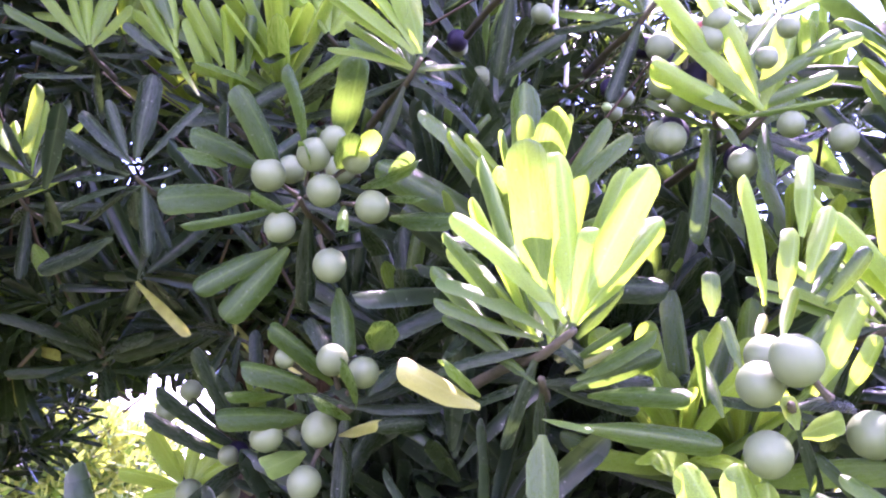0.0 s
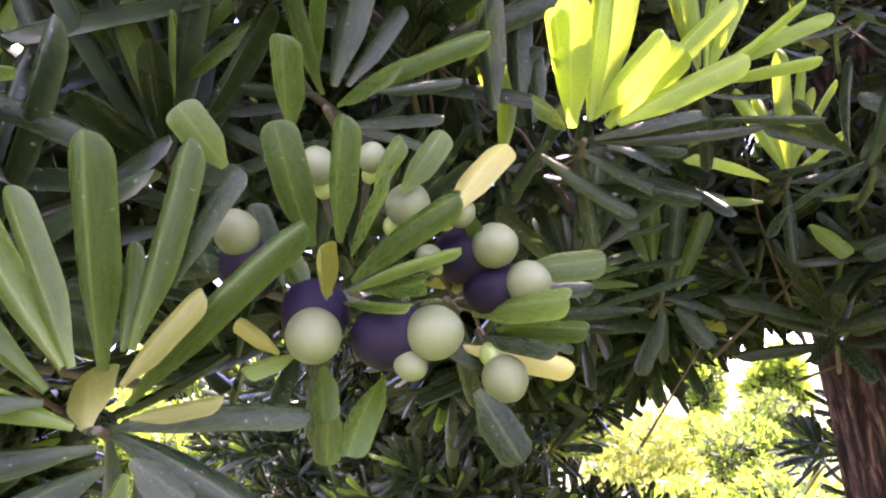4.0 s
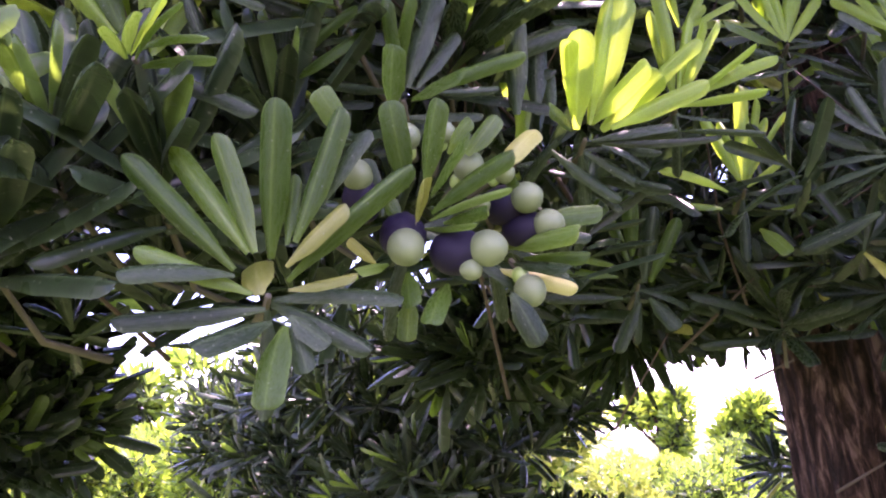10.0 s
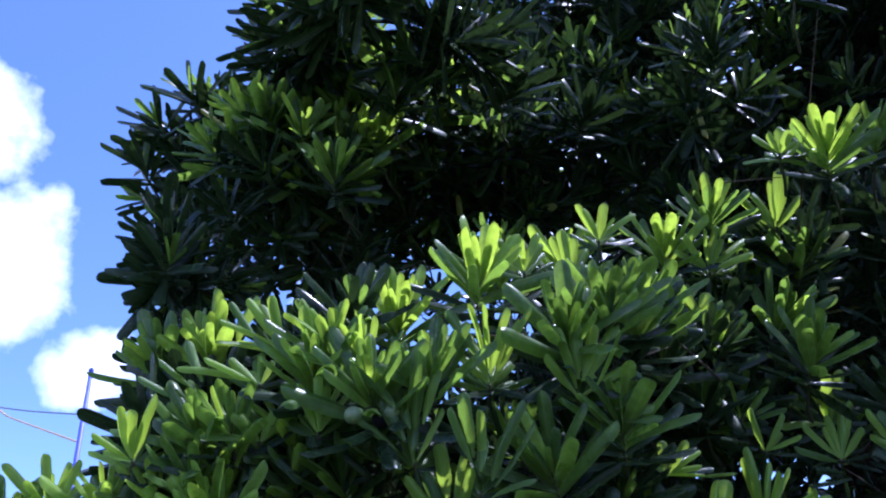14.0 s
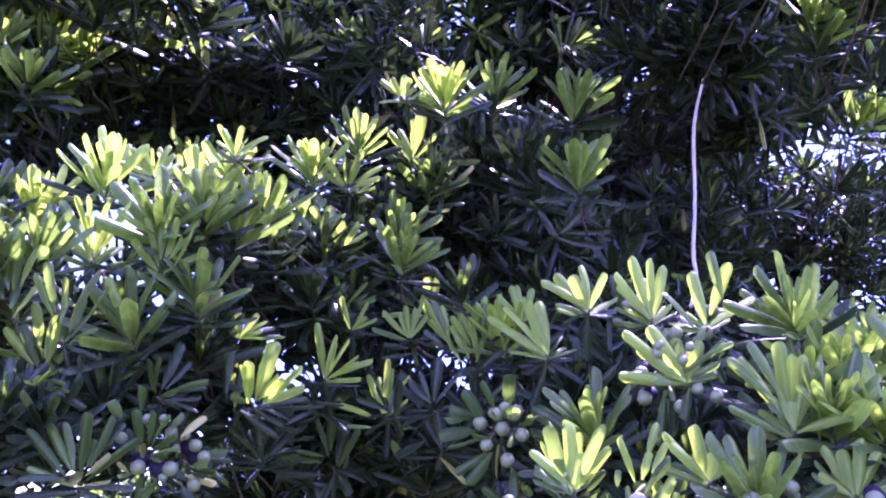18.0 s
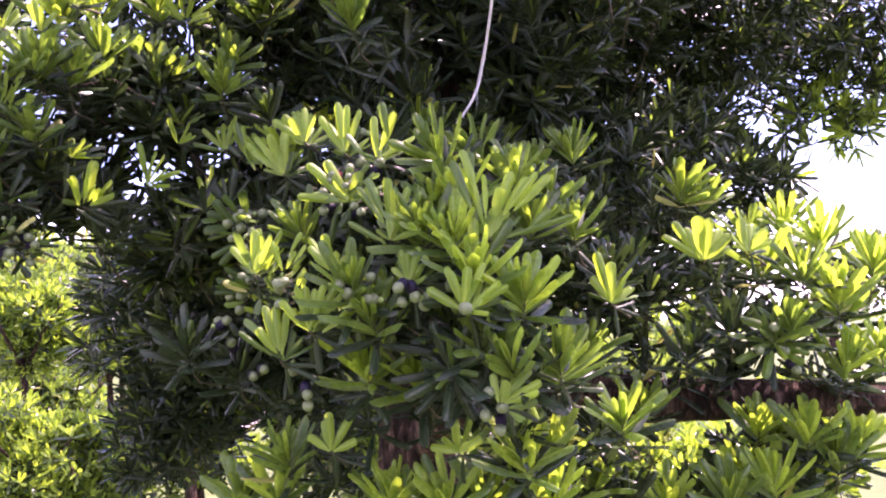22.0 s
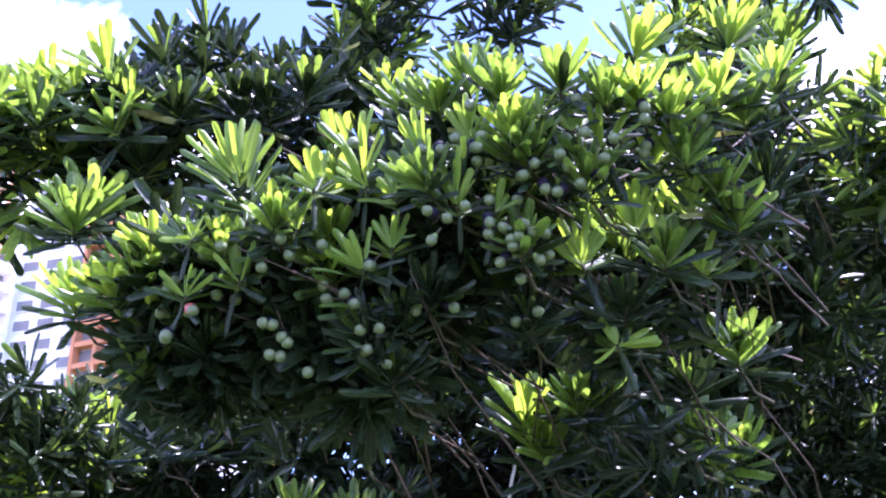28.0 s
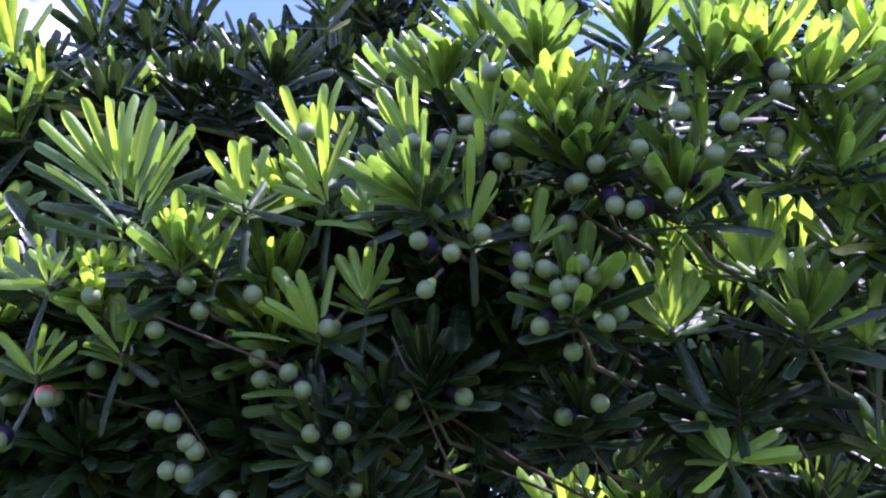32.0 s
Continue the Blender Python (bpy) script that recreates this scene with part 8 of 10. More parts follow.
leaf(sprig, (0.4402, 0.2530, 2.2667), (0.4340, 0.2281, 2.3003), 0.0065, 1)
leaf(sprig, (0.4369, 0.2576, 2.2571), (0.4227, 0.2274, 2.2951), 0.0065, 1)
leaf(sprig, (0.4396, 0.2601, 2.2516), (0.4194, 0.2218, 2.2754), 0.0055, 5)
leaf(sprig, (0.4376, 0.2623, 2.2485), (0.4199, 0.2215, 2.2591), 0.0055, 5)
leaf(sprig, (0.4478, 0.2669, 2.2666), (0.4770, 0.2742, 2.2925), 0.0055, 1)
leaf(sprig, (0.4504, 0.2666, 2.2604), (0.4667, 0.2720, 2.2785), 0.0045, 5)
leaf(sprig, (0.4471, 0.2641, 2.2614), (0.4506, 0.2648, 2.2891), 0.0065, 7)
leaf(sprig, (0.4447, 0.2670, 2.2556), (0.4469, 0.2689, 2.2776), 0.0065, 1)
leaf(sprig, (0.4445, 0.2678, 2.2528), (0.4522, 0.2720, 2.2706), 0.0050, 1)
sprig = twig((0.467, 0.309, 2.267), (0.433, 0.325, 2.282), True, inner=1, full=True)
leaf(sprig, (0.4658, 0.3086, 2.2693), (0.4630, 0.2877, 2.2943), 0.0072, 0)
leaf(sprig, (0.4640, 0.3093, 2.2686), (0.4560, 0.2812, 2.2788), 0.0036, 7)
leaf(sprig, (0.4685, 0.3079, 2.2668), (0.4517, 0.2967, 2.2886), 0.0051, 0)
leaf(sprig, (0.4673, 0.3089, 2.2690), (0.4738, 0.2979, 2.2980), 0.0067, 0)
leaf(sprig, (0.4686, 0.3088, 2.2684), (0.4830, 0.3016, 2.2962), 0.0067, 0)
leaf(sprig, (0.4728, 0.3127, 2.2763), (0.4784, 0.3125, 2.2985), 0.0067, 0)
leaf(sprig, (0.4731, 0.3141, 2.2750), (0.4698, 0.3134, 2.2920), 0.0072, 0)
sprig = twig((0.483, 0.345, 2.281), (0.451, 0.364, 2.297), True, inner=1, full=True)
leaf(sprig, (0.4831, 0.3306, 2.3002), (0.4785, 0.3064, 2.3230), 0.0059, 7)
leaf(sprig, (0.4864, 0.3305, 2.3016), (0.4931, 0.3143, 2.3260), 0.0069, 0)
leaf(sprig, (0.4827, 0.3440, 2.2831), (0.4806, 0.3251, 2.3215), 0.0064, 0)
leaf(sprig, (0.4862, 0.3421, 2.2917), (0.5009, 0.3296, 2.3293), 0.0069, 0)
leaf(sprig, (0.4894, 0.3423, 2.2948), (0.4998, 0.3383, 2.3394), 0.0043, 0)
leaf(sprig, (0.4823, 0.3455, 2.2842), (0.5001, 0.3364, 2.3198), 0.0069, 0)
leaf(sprig, (0.4825, 0.3462, 2.2840), (0.4950, 0.3525, 2.3240), 0.0059, 0)
leaf(sprig, (0.4843, 0.3456, 2.2823), (0.4998, 0.3563, 2.3131), 0.0059, 0)
berry(sprig, (0.4974, 0.3282, 2.2990), (0.4881, 0.3344, 2.3123), 0.0048, '')
sprig = twig((0.482, 0.349, 2.270), (0.450, 0.368, 2.285), True, inner=1, full=True)
leaf(sprig, (0.4821, 0.3464, 2.2733), (0.4887, 0.3201, 2.2982), 0.0058, 0)
leaf(sprig, (0.4824, 0.3473, 2.2717), (0.4808, 0.3270, 2.2968), 0.0058, 0)
leaf(sprig, (0.4812, 0.3488, 2.2732), (0.4974, 0.3329, 2.2972), 0.0069, 0)
leaf(sprig, (0.4829, 0.3465, 2.2701), (0.4752, 0.3221, 2.2813), 0.0058, 0)
sprig = twig((0.501, 0.364, 2.256), (0.470, 0.384, 2.271), True, inner=1, full=True)
leaf(sprig, (0.4988, 0.3642, 2.2587), (0.5014, 0.3479, 2.2710), 0.0051, 0)
leaf(sprig, (0.5022, 0.3624, 2.2567), (0.4957, 0.3578, 2.2824), 0.0057, 0)
leaf(sprig, (0.5028, 0.3625, 2.2567), (0.5000, 0.3622, 2.2865), 0.0046, 0)
leaf(sprig, (0.5015, 0.3624, 2.2564), (0.4927, 0.3511, 2.2702), 0.0051, 0)
sprig = twig((0.530, 0.373, 2.282), (0.501, 0.395, 2.299), True, inner=1, full=True)
leaf(sprig, (0.5310, 0.3712, 2.2834), (0.5314, 0.3511, 2.3144), 0.0066, 0)
leaf(sprig, (0.5298, 0.3719, 2.2838), (0.5210, 0.3540, 2.3123), 0.0056, 0)
leaf(sprig, (0.5289, 0.3735, 2.2858), (0.5357, 0.3603, 2.3204), 0.0056, 0)
leaf(sprig, (0.5308, 0.3725, 2.2843), (0.5412, 0.3633, 2.3187), 0.0056, 0)
leaf(sprig, (0.5315, 0.3718, 2.2829), (0.5351, 0.3633, 2.3096), 0.0087, 0)
leaf(sprig, (0.5249, 0.3638, 2.2906), (0.5191, 0.3515, 2.3027), 0.0051, 7)
leaf(sprig, (0.5304, 0.3721, 2.2828), (0.5275, 0.3610, 2.3000), 0.0056, 0)
leaf(sprig, (0.5298, 0.3685, 2.2841), (0.5269, 0.3560, 2.2900), 0.0056, 0)
leaf(sprig, (0.5316, 0.3723, 2.2826), (0.5441, 0.3682, 2.2984), 0.0046, 0)
berry(sprig, (0.5335, 0.3694, 2.2848), (0.5247, 0.3765, 2.2978), 0.0047, '')
berry(sprig, (0.5424, 0.3808, 2.2832), (0.5322, 0.3859, 2.2963), 0.0047, 'p')
sprig = twig((0.554, 0.401, 2.292), (0.528, 0.426, 2.310), True, inner=1, full=True)
berry(sprig, (0.569, 0.396, 2.275), (0.559, 0.405, 2.291), 0.0044, 'g')
berry(sprig, (0.570, 0.400, 2.286), (0.556, 0.408, 2.299), 0.0045, 'g')
leaf(sprig, (0.5561, 0.4011, 2.2972), (0.5781, 0.3918, 2.3235), 0.0067, 0)
leaf(sprig, (0.5542, 0.4012, 2.2946), (0.5591, 0.3949, 2.3288), 0.0067, 0)
leaf(sprig, (0.5532, 0.4014, 2.2950), (0.5559, 0.3858, 2.3217), 0.0072, 0)
leaf(sprig, (0.5546, 0.4023, 2.2945), (0.5765, 0.4026, 2.3153), 0.0061, 0)
leaf(sprig, (0.5537, 0.4015, 2.2953), (0.5615, 0.3896, 2.3302), 0.0061, 0)
leaf(sprig, (0.5539, 0.4003, 2.2937), (0.5493, 0.3833, 2.3184), 0.0067, 0)
leaf(sprig, (0.5544, 0.4028, 2.2942), (0.5757, 0.4090, 2.3063), 0.0056, 0)
berry(sprig, (0.5514, 0.3894, 2.2913), (0.5439, 0.3981, 2.3044), 0.0047, '')
berry(sprig, (0.5689, 0.3925, 2.3131), (0.5601, 0.3985, 2.3274), 0.0047, 'g')
berry(sprig, (0.5574, 0.4031, 2.2839), (0.5485, 0.4100, 2.2970), 0.0047, 'p')
berry(sprig, (0.5559, 0.4052, 2.2723), (0.5479, 0.4138, 2.2848), 0.0046, '')
sprig = twig((0.539, 0.395, 2.237), (0.510, 0.420, 2.251), True, inner=1, full=True)
berry(sprig, (0.558, 0.388, 2.227), (0.542, 0.394, 2.238), 0.0042, '')
berry(sprig, (0.548, 0.378, 2.219), (0.533, 0.390, 2.227), 0.0042, '')
berry(sprig, (0.540, 0.366, 2.226), (0.533, 0.384, 2.228), 0.0042, 'p')
berry(sprig, (0.532, 0.374, 2.207), (0.530, 0.386, 2.222), 0.0042, 'g')
leaf(sprig, (0.5377, 0.3758, 2.2558), (0.5336, 0.3611, 2.2727), 0.0054, 7)
leaf(sprig, (0.5367, 0.3883, 2.2413), (0.5231, 0.3698, 2.2622), 0.0064, 1)
leaf(sprig, (0.5395, 0.3941, 2.2391), (0.5361, 0.3818, 2.2741), 0.0064, 0)
leaf(sprig, (0.5366, 0.3944, 2.2414), (0.5345, 0.3839, 2.2666), 0.0064, 0)
leaf(sprig, (0.5440, 0.3922, 2.2481), (0.5608, 0.3808, 2.2760), 0.0083, 0)
leaf(sprig, (0.5395, 0.3959, 2.2394), (0.5593, 0.3917, 2.2609), 0.0083, 0)
leaf(sprig, (0.5524, 0.3936, 2.2683), (0.5676, 0.3836, 2.2823), 0.0074, 0)
leaf(sprig, (0.5375, 0.3966, 2.2410), (0.5486, 0.3843, 2.2714), 0.0044, 0)
leaf(sprig, (0.5390, 0.3966, 2.2393), (0.5580, 0.3976, 2.2542), 0.0049, 0)
leaf(sprig, (0.5266, 0.3818, 2.2355), (0.5253, 0.3616, 2.2423), 0.0069, 5)
sprig = twig((0.554, 0.419, 2.231), (0.527, 0.446, 2.244), True, inner=1, full=True)
berry(sprig, (0.559, 0.409, 2.218), (0.549, 0.414, 2.235), 0.0043, 'p')
berry(sprig, (0.554, 0.411, 2.211), (0.549, 0.415, 2.229), 0.0043, 'p')
leaf(sprig, (0.5536, 0.4205, 2.2340), (0.5681, 0.4179, 2.2547), 0.0068, 0)
leaf(sprig, (0.5551, 0.4187, 2.2325), (0.5591, 0.4228, 2.2581), 0.0054, 0)
leaf(sprig, (0.5548, 0.4200, 2.2321), (0.5724, 0.4266, 2.2364), 0.0049, 0)
leaf(sprig, (0.5557, 0.4186, 2.2316), (0.5617, 0.4276, 2.2469), 0.0059, 0)
berry(sprig, (0.5748, 0.4320, 2.2568), (0.5657, 0.4393, 2.2690), 0.0046, 'p')
berry(sprig, (0.5675, 0.4316, 2.2388), (0.5592, 0.4408, 2.2501), 0.0045, 'p')
berry(sprig, (0.5621, 0.4485, 2.2152), (0.5522, 0.4561, 2.2258), 0.0045, '')
berry(sprig, (0.5560, 0.4275, 2.2177), (0.5457, 0.4347, 2.2283), 0.0045, 'p')
berry(sprig, (0.5570, 0.4127, 2.2390), (0.5493, 0.4227, 2.2503), 0.0045, 'g')
sprig = twig((0.613, 0.482, 2.270), (0.592, 0.515, 2.286), True, inner=1, full=True)
berry(sprig, (0.627, 0.470, 2.256), (0.621, 0.482, 2.271), 0.0044, '')
berry(sprig, (0.637, 0.472, 2.268), (0.621, 0.484, 2.275), 0.0044, 'p')
leaf(sprig, (0.6184, 0.4795, 2.2756), (0.6273, 0.4687, 2.2945), 0.0070, 0)
leaf(sprig, (0.6182, 0.4846, 2.2775), (0.6327, 0.4861, 2.2920), 0.0070, 0)
leaf(sprig, (0.6171, 0.4849, 2.2763), (0.6429, 0.4924, 2.3045), 0.0085, 0)
leaf(sprig, (0.6164, 0.4839, 2.2724), (0.6460, 0.4947, 2.2904), 0.0040, 0)
leaf(sprig, (0.6137, 0.4835, 2.2705), (0.6290, 0.4944, 2.2724), 0.0040, 0)
leaf(sprig, (0.6140, 0.4819, 2.2741), (0.6313, 0.4652, 2.3048), 0.0065, 0)
leaf(sprig, (0.6157, 0.4785, 2.2780), (0.6274, 0.4617, 2.3115), 0.0050, 0)
leaf(sprig, (0.6063, 0.4770, 2.2609), (0.6108, 0.4397, 2.2708), 0.0085, 5)
leaf(sprig, (0.6040, 0.4721, 2.2623), (0.6050, 0.4685, 2.2887), 0.0060, 1)
leaf(sprig, (0.6009, 0.4762, 2.2573), (0.6134, 0.4701, 2.2721), 0.0065, 5)
leaf(sprig, (0.6050, 0.4791, 2.2624), (0.6075, 0.4875, 2.2821), 0.0040, 1)
leaf(sprig, (0.5939, 0.4639, 2.2672), (0.6019, 0.4346, 2.2573), 0.0045, 7)
leaf(sprig, (0.5969, 0.4743, 2.2558), (0.5979, 0.4552, 2.2556), 0.0040, 1)
leaf(sprig, (0.6142, 0.4923, 2.2605), (0.6314, 0.4944, 2.2501), 0.0040, 7)
sprig = twig((0.626, 0.528, 2.267), (0.607, 0.564, 2.283), True, inner=1, full=True)
leaf(sprig, (0.6274, 0.5277, 2.2688), (0.6448, 0.5315, 2.2947), 0.0072, 0)
leaf(sprig, (0.6267, 0.5302, 2.2694), (0.6430, 0.5527, 2.2916), 0.0062, 0)
leaf(sprig, (0.6273, 0.5277, 2.2691), (0.6458, 0.5253, 2.2950), 0.0057, 0)
leaf(sprig, (0.6273, 0.5249, 2.2676), (0.6260, 0.5169, 2.2965), 0.0057, 0)
leaf(sprig, (0.6264, 0.5277, 2.2693), (0.6301, 0.5272, 2.3013), 0.0052, 0)
leaf(sprig, (0.6263, 0.5289, 2.2695), (0.6342, 0.5333, 2.2955), 0.0057, 0)
berry(sprig, (0.6327, 0.5133, 2.2769), (0.6290, 0.5277, 2.2894), 0.0047, 'p')
berry(sprig, (0.6295, 0.5136, 2.2723), (0.6258, 0.5284, 2.2846), 0.0047, '')
berry(sprig, (0.6446, 0.5128, 2.2943), (0.6411, 0.5268, 2.3076), 0.0047, 'p')
berry(sprig, (0.6512, 0.5106, 2.3061), (0.6457, 0.5213, 2.3201), 0.0047, '')
berry(sprig, (0.6653, 0.5473, 2.2937), (0.6598, 0.5585, 2.3072), 0.0047, '')
sprig = twig((0.597, 0.439, 2.302), (0.575, 0.467, 2.321), True, inner=1, full=True)
leaf(sprig, (0.5954, 0.4397, 2.3045), (0.5924, 0.4267, 2.3229), 0.0066, 0)
leaf(sprig, (0.5975, 0.4364, 2.3016), (0.5844, 0.4256, 2.3286), 0.0055, 0)
leaf(sprig, (0.5967, 0.4390, 2.3035), (0.5964, 0.4378, 2.3303), 0.0060, 0)
leaf(sprig, (0.5963, 0.4402, 2.3044), (0.6114, 0.4317, 2.3173), 0.0066, 0)
leaf(sprig, (0.5973, 0.4398, 2.3034), (0.6148, 0.4394, 2.3164), 0.0060, 0)
leaf(sprig, (0.5981, 0.4391, 2.3018), (0.6057, 0.4580, 2.3175), 0.0060, 0)
sprig = twig((0.608, 0.461, 2.289), (0.587, 0.491, 2.307), True, inner=1, full=True)
berry(sprig, (0.625, 0.455, 2.275), (0.611, 0.459, 2.288), 0.0044, 'g')
leaf(sprig, (0.6073, 0.4620, 2.2913), (0.6062, 0.4600, 2.3144), 0.0065, 0)
leaf(sprig, (0.6092, 0.4599, 2.2886), (0.6067, 0.4705, 2.3094), 0.0065, 0)
leaf(sprig, (0.6079, 0.4623, 2.2907), (0.6126, 0.4697, 2.3084), 0.0045, 0)
leaf(sprig, (0.6065, 0.4624, 2.2912), (0.6020, 0.4532, 2.3021), 0.0060, 0)
berry(sprig, (0.6205, 0.4569, 2.3094), (0.6136, 0.4656, 2.3236), 0.0046, 'p')
sprig = twig((0.592, 0.534, 2.228), (0.570, 0.570, 2.239), True, inner=1, full=True)
leaf(sprig, (0.5911, 0.5322, 2.2325), (0.5938, 0.5108, 2.2586), 0.0074, 0)
leaf(sprig, (0.5904, 0.5327, 2.2313), (0.5958, 0.5162, 2.2464), 0.0100, 0)
leaf(sprig, (0.5913, 0.5344, 2.2306), (0.5931, 0.5243, 2.2682), 0.0069, 0)
leaf(sprig, (0.5920, 0.5340, 2.2303), (0.6069, 0.5145, 2.2592), 0.0063, 0)
leaf(sprig, (0.5934, 0.5325, 2.2294), (0.6096, 0.5241, 2.2640), 0.0074, 0)
leaf(sprig, (0.5926, 0.5343, 2.2299), (0.6101, 0.5306, 2.2589), 0.0053, 0)
leaf(sprig, (0.5935, 0.5329, 2.2280), (0.6096, 0.5321, 2.2414), 0.0074, 0)
leaf(sprig, (0.5870, 0.5264, 2.2330), (0.5853, 0.5021, 2.2607), 0.0042, 5)
leaf(sprig, (0.5789, 0.5218, 2.2292), (0.5836, 0.4919, 2.2421), 0.0053, 1)
leaf(sprig, (0.5927, 0.5350, 2.2302), (0.6177, 0.5314, 2.2583), 0.0042, 0)
sprig = twig((0.621, 0.564, 2.234), (0.602, 0.603, 2.246), True, inner=1, full=True)
leaf(sprig, (0.6229, 0.5623, 2.2394), (0.6391, 0.5448, 2.2737), 0.0058, 0)
leaf(sprig, (0.6256, 0.5596, 2.2414), (0.6401, 0.5517, 2.2755), 0.0037, 0)
leaf(sprig, (0.6227, 0.5640, 2.2387), (0.6361, 0.5680, 2.2799), 0.0068, 0)
leaf(sprig, (0.6229, 0.5625, 2.2357), (0.6445, 0.5560, 2.2640), 0.0058, 0)
leaf(sprig, (0.6242, 0.5645, 2.2393), (0.6499, 0.5586, 2.2684), 0.0063, 0)
leaf(sprig, (0.6222, 0.5631, 2.2353), (0.6371, 0.5589, 2.2558), 0.0074, 0)
leaf(sprig, (0.6231, 0.5628, 2.2349), (0.6455, 0.5687, 2.2573), 0.0068, 0)
leaf(sprig, (0.6223, 0.5616, 2.2377), (0.6306, 0.5479, 2.2731), 0.0058, 0)
leaf(sprig, (0.6201, 0.5641, 2.2362), (0.6182, 0.5408, 2.2541), 0.0068, 0)
leaf(sprig, (0.6225, 0.5626, 2.2346), (0.6291, 0.5807, 2.2599), 0.0074, 0)
leaf(sprig, (0.6226, 0.5629, 2.2342), (0.6316, 0.5829, 2.2523), 0.0074, 0)
sprig = twig((0.565, 0.494, 2.198), (0.540, 0.528, 2.207), True, inner=1, full=True)
leaf(sprig, (0.5633, 0.4947, 2.2016), (0.5609, 0.4789, 2.2396), 0.0071, 0)
leaf(sprig, (0.5639, 0.4952, 2.2008), (0.5721, 0.4808, 2.2306), 0.0061, 0)
leaf(sprig, (0.5660, 0.4942, 2.2024), (0.5793, 0.4918, 2.2394), 0.0066, 0)
leaf(sprig, (0.5637, 0.4970, 2.2010), (0.5801, 0.4973, 2.2260), 0.0066, 0)
leaf(sprig, (0.5645, 0.4965, 2.2002), (0.5824, 0.5056, 2.2206), 0.0061, 0)
leaf(sprig, (0.5645, 0.4928, 2.1990), (0.5535, 0.4792, 2.2181), 0.0071, 0)
leaf(sprig, (0.5718, 0.4963, 2.2047), (0.5778, 0.5066, 2.2261), 0.0066, 0)
berry(sprig, (0.5603, 0.4645, 2.2030), (0.5527, 0.4761, 2.2128), 0.0046, 'g')
berry(sprig, (0.5401, 0.4509, 2.1878), (0.5355, 0.4675, 2.1965), 0.0046, '')
sprig = twig((0.413, 0.273, 2.200), (0.372, 0.285, 2.209), True, inner=1, full=True)
berry(sprig, (0.390, 0.300, 2.209), (0.373, 0.298, 2.219), 0.0049, 'p')
berry(sprig, (0.374, 0.285, 2.203), (0.368, 0.295, 2.220), 0.0050, 'p')
leaf(sprig, (0.4142, 0.2715, 2.2005), (0.4169, 0.2501, 2.2203), 0.0060, 0)
leaf(sprig, (0.4115, 0.2728, 2.2021), (0.4096, 0.2624, 2.2335), 0.0070, 0)
leaf(sprig, (0.4103, 0.2734, 2.2025), (0.4189, 0.2657, 2.2287), 0.0070, 0)
leaf(sprig, (0.4134, 0.2733, 2.2013), (0.4320, 0.2718, 2.2229), 0.0060, 0)
leaf(sprig, (0.4080, 0.2708, 2.2024), (0.4200, 0.2542, 2.2011), 0.0060, 1)
leaf(sprig, (0.4158, 0.2728, 2.2007), (0.4320, 0.2739, 2.2294), 0.0055, 0)
berry(sprig, (0.4300, 0.2832, 2.2082), (0.4162, 0.2861, 2.2183), 0.0046, '')
berry(sprig, (0.4127, 0.2935, 2.1698), (0.3969, 0.2949, 2.1785), 0.0046, '')
berry(sprig, (0.4159, 0.3002, 2.1683), (0.3992, 0.3003, 2.1770), 0.0046, 'p')
berry(sprig, (0.4153, 0.3085, 2.1596), (0.3984, 0.3085, 2.1680), 0.0046, '')
berry(sprig, (0.4156, 0.3128, 2.1558), (0.3982, 0.3124, 2.1641), 0.0046, '')
berry(sprig, (0.4043, 0.3036, 2.1482), (0.3890, 0.3065, 2.1559), 0.0046, '')
berry(sprig, (0.4079, 0.3107, 2.1466), (0.3916, 0.3122, 2.1544), 0.0046, '')
sprig = twig((0.384, 0.241, 2.193), (0.340, 0.250, 2.202), True, inner=1, full=True)
berry(sprig, (0.339, 0.236, 2.195), (0.332, 0.248, 2.196), 0.0051, 'g')
berry(sprig, (0.358, 0.254, 2.192), (0.339, 0.251, 2.195), 0.0050, 'g')
berry(sprig, (0.378, 0.230, 2.161), (0.362, 0.237, 2.172), 0.0047, 'p')
berry(sprig, (0.372, 0.270, 2.205), (0.354, 0.281, 2.210), 0.0050, 'p')
berry(sprig, (0.341, 0.239, 2.215), (0.339, 0.256, 2.224), 0.0052, 'g')
berry(sprig, (0.350, 0.242, 2.220), (0.339, 0.258, 2.225), 0.0051, 'p')
leaf(sprig, (0.3829, 0.2397, 2.1946), (0.3773, 0.2210, 2.2155), 0.0055, 0)
leaf(sprig, (0.3837, 0.2405, 2.1941), (0.3885, 0.2350, 2.2094), 0.0065, 0)
leaf(sprig, (0.3838, 0.2406, 2.1946), (0.4015, 0.2355, 2.2133), 0.0060, 0)
leaf(sprig, (0.3864, 0.2406, 2.1937), (0.3882, 0.2428, 2.2183), 0.0055, 0)
leaf(sprig, (0.3866, 0.2408, 2.1936), (0.4025, 0.2444, 2.2116), 0.0050, 0)
leaf(sprig, (0.3826, 0.2419, 2.1947), (0.4098, 0.2513, 2.2043), 0.0050, 0)
leaf(sprig, (0.3801, 0.2404, 2.1950), (0.3700, 0.2258, 2.2086), 0.0050, 0)
berry(sprig, (0.3865, 0.2464, 2.1816), (0.3707, 0.2475, 2.1906), 0.0046, 'r')
berry(sprig, (0.3646, 0.2338, 2.1641), (0.3501, 0.2374, 2.1722), 0.0046, '')
sprig = twig((0.468, 0.353, 2.205), (0.433, 0.372, 2.214), True, inner=1, full=True)
berry(sprig, (0.470, 0.358, 2.209), (0.470, 0.369, 2.224), 0.0046, '')
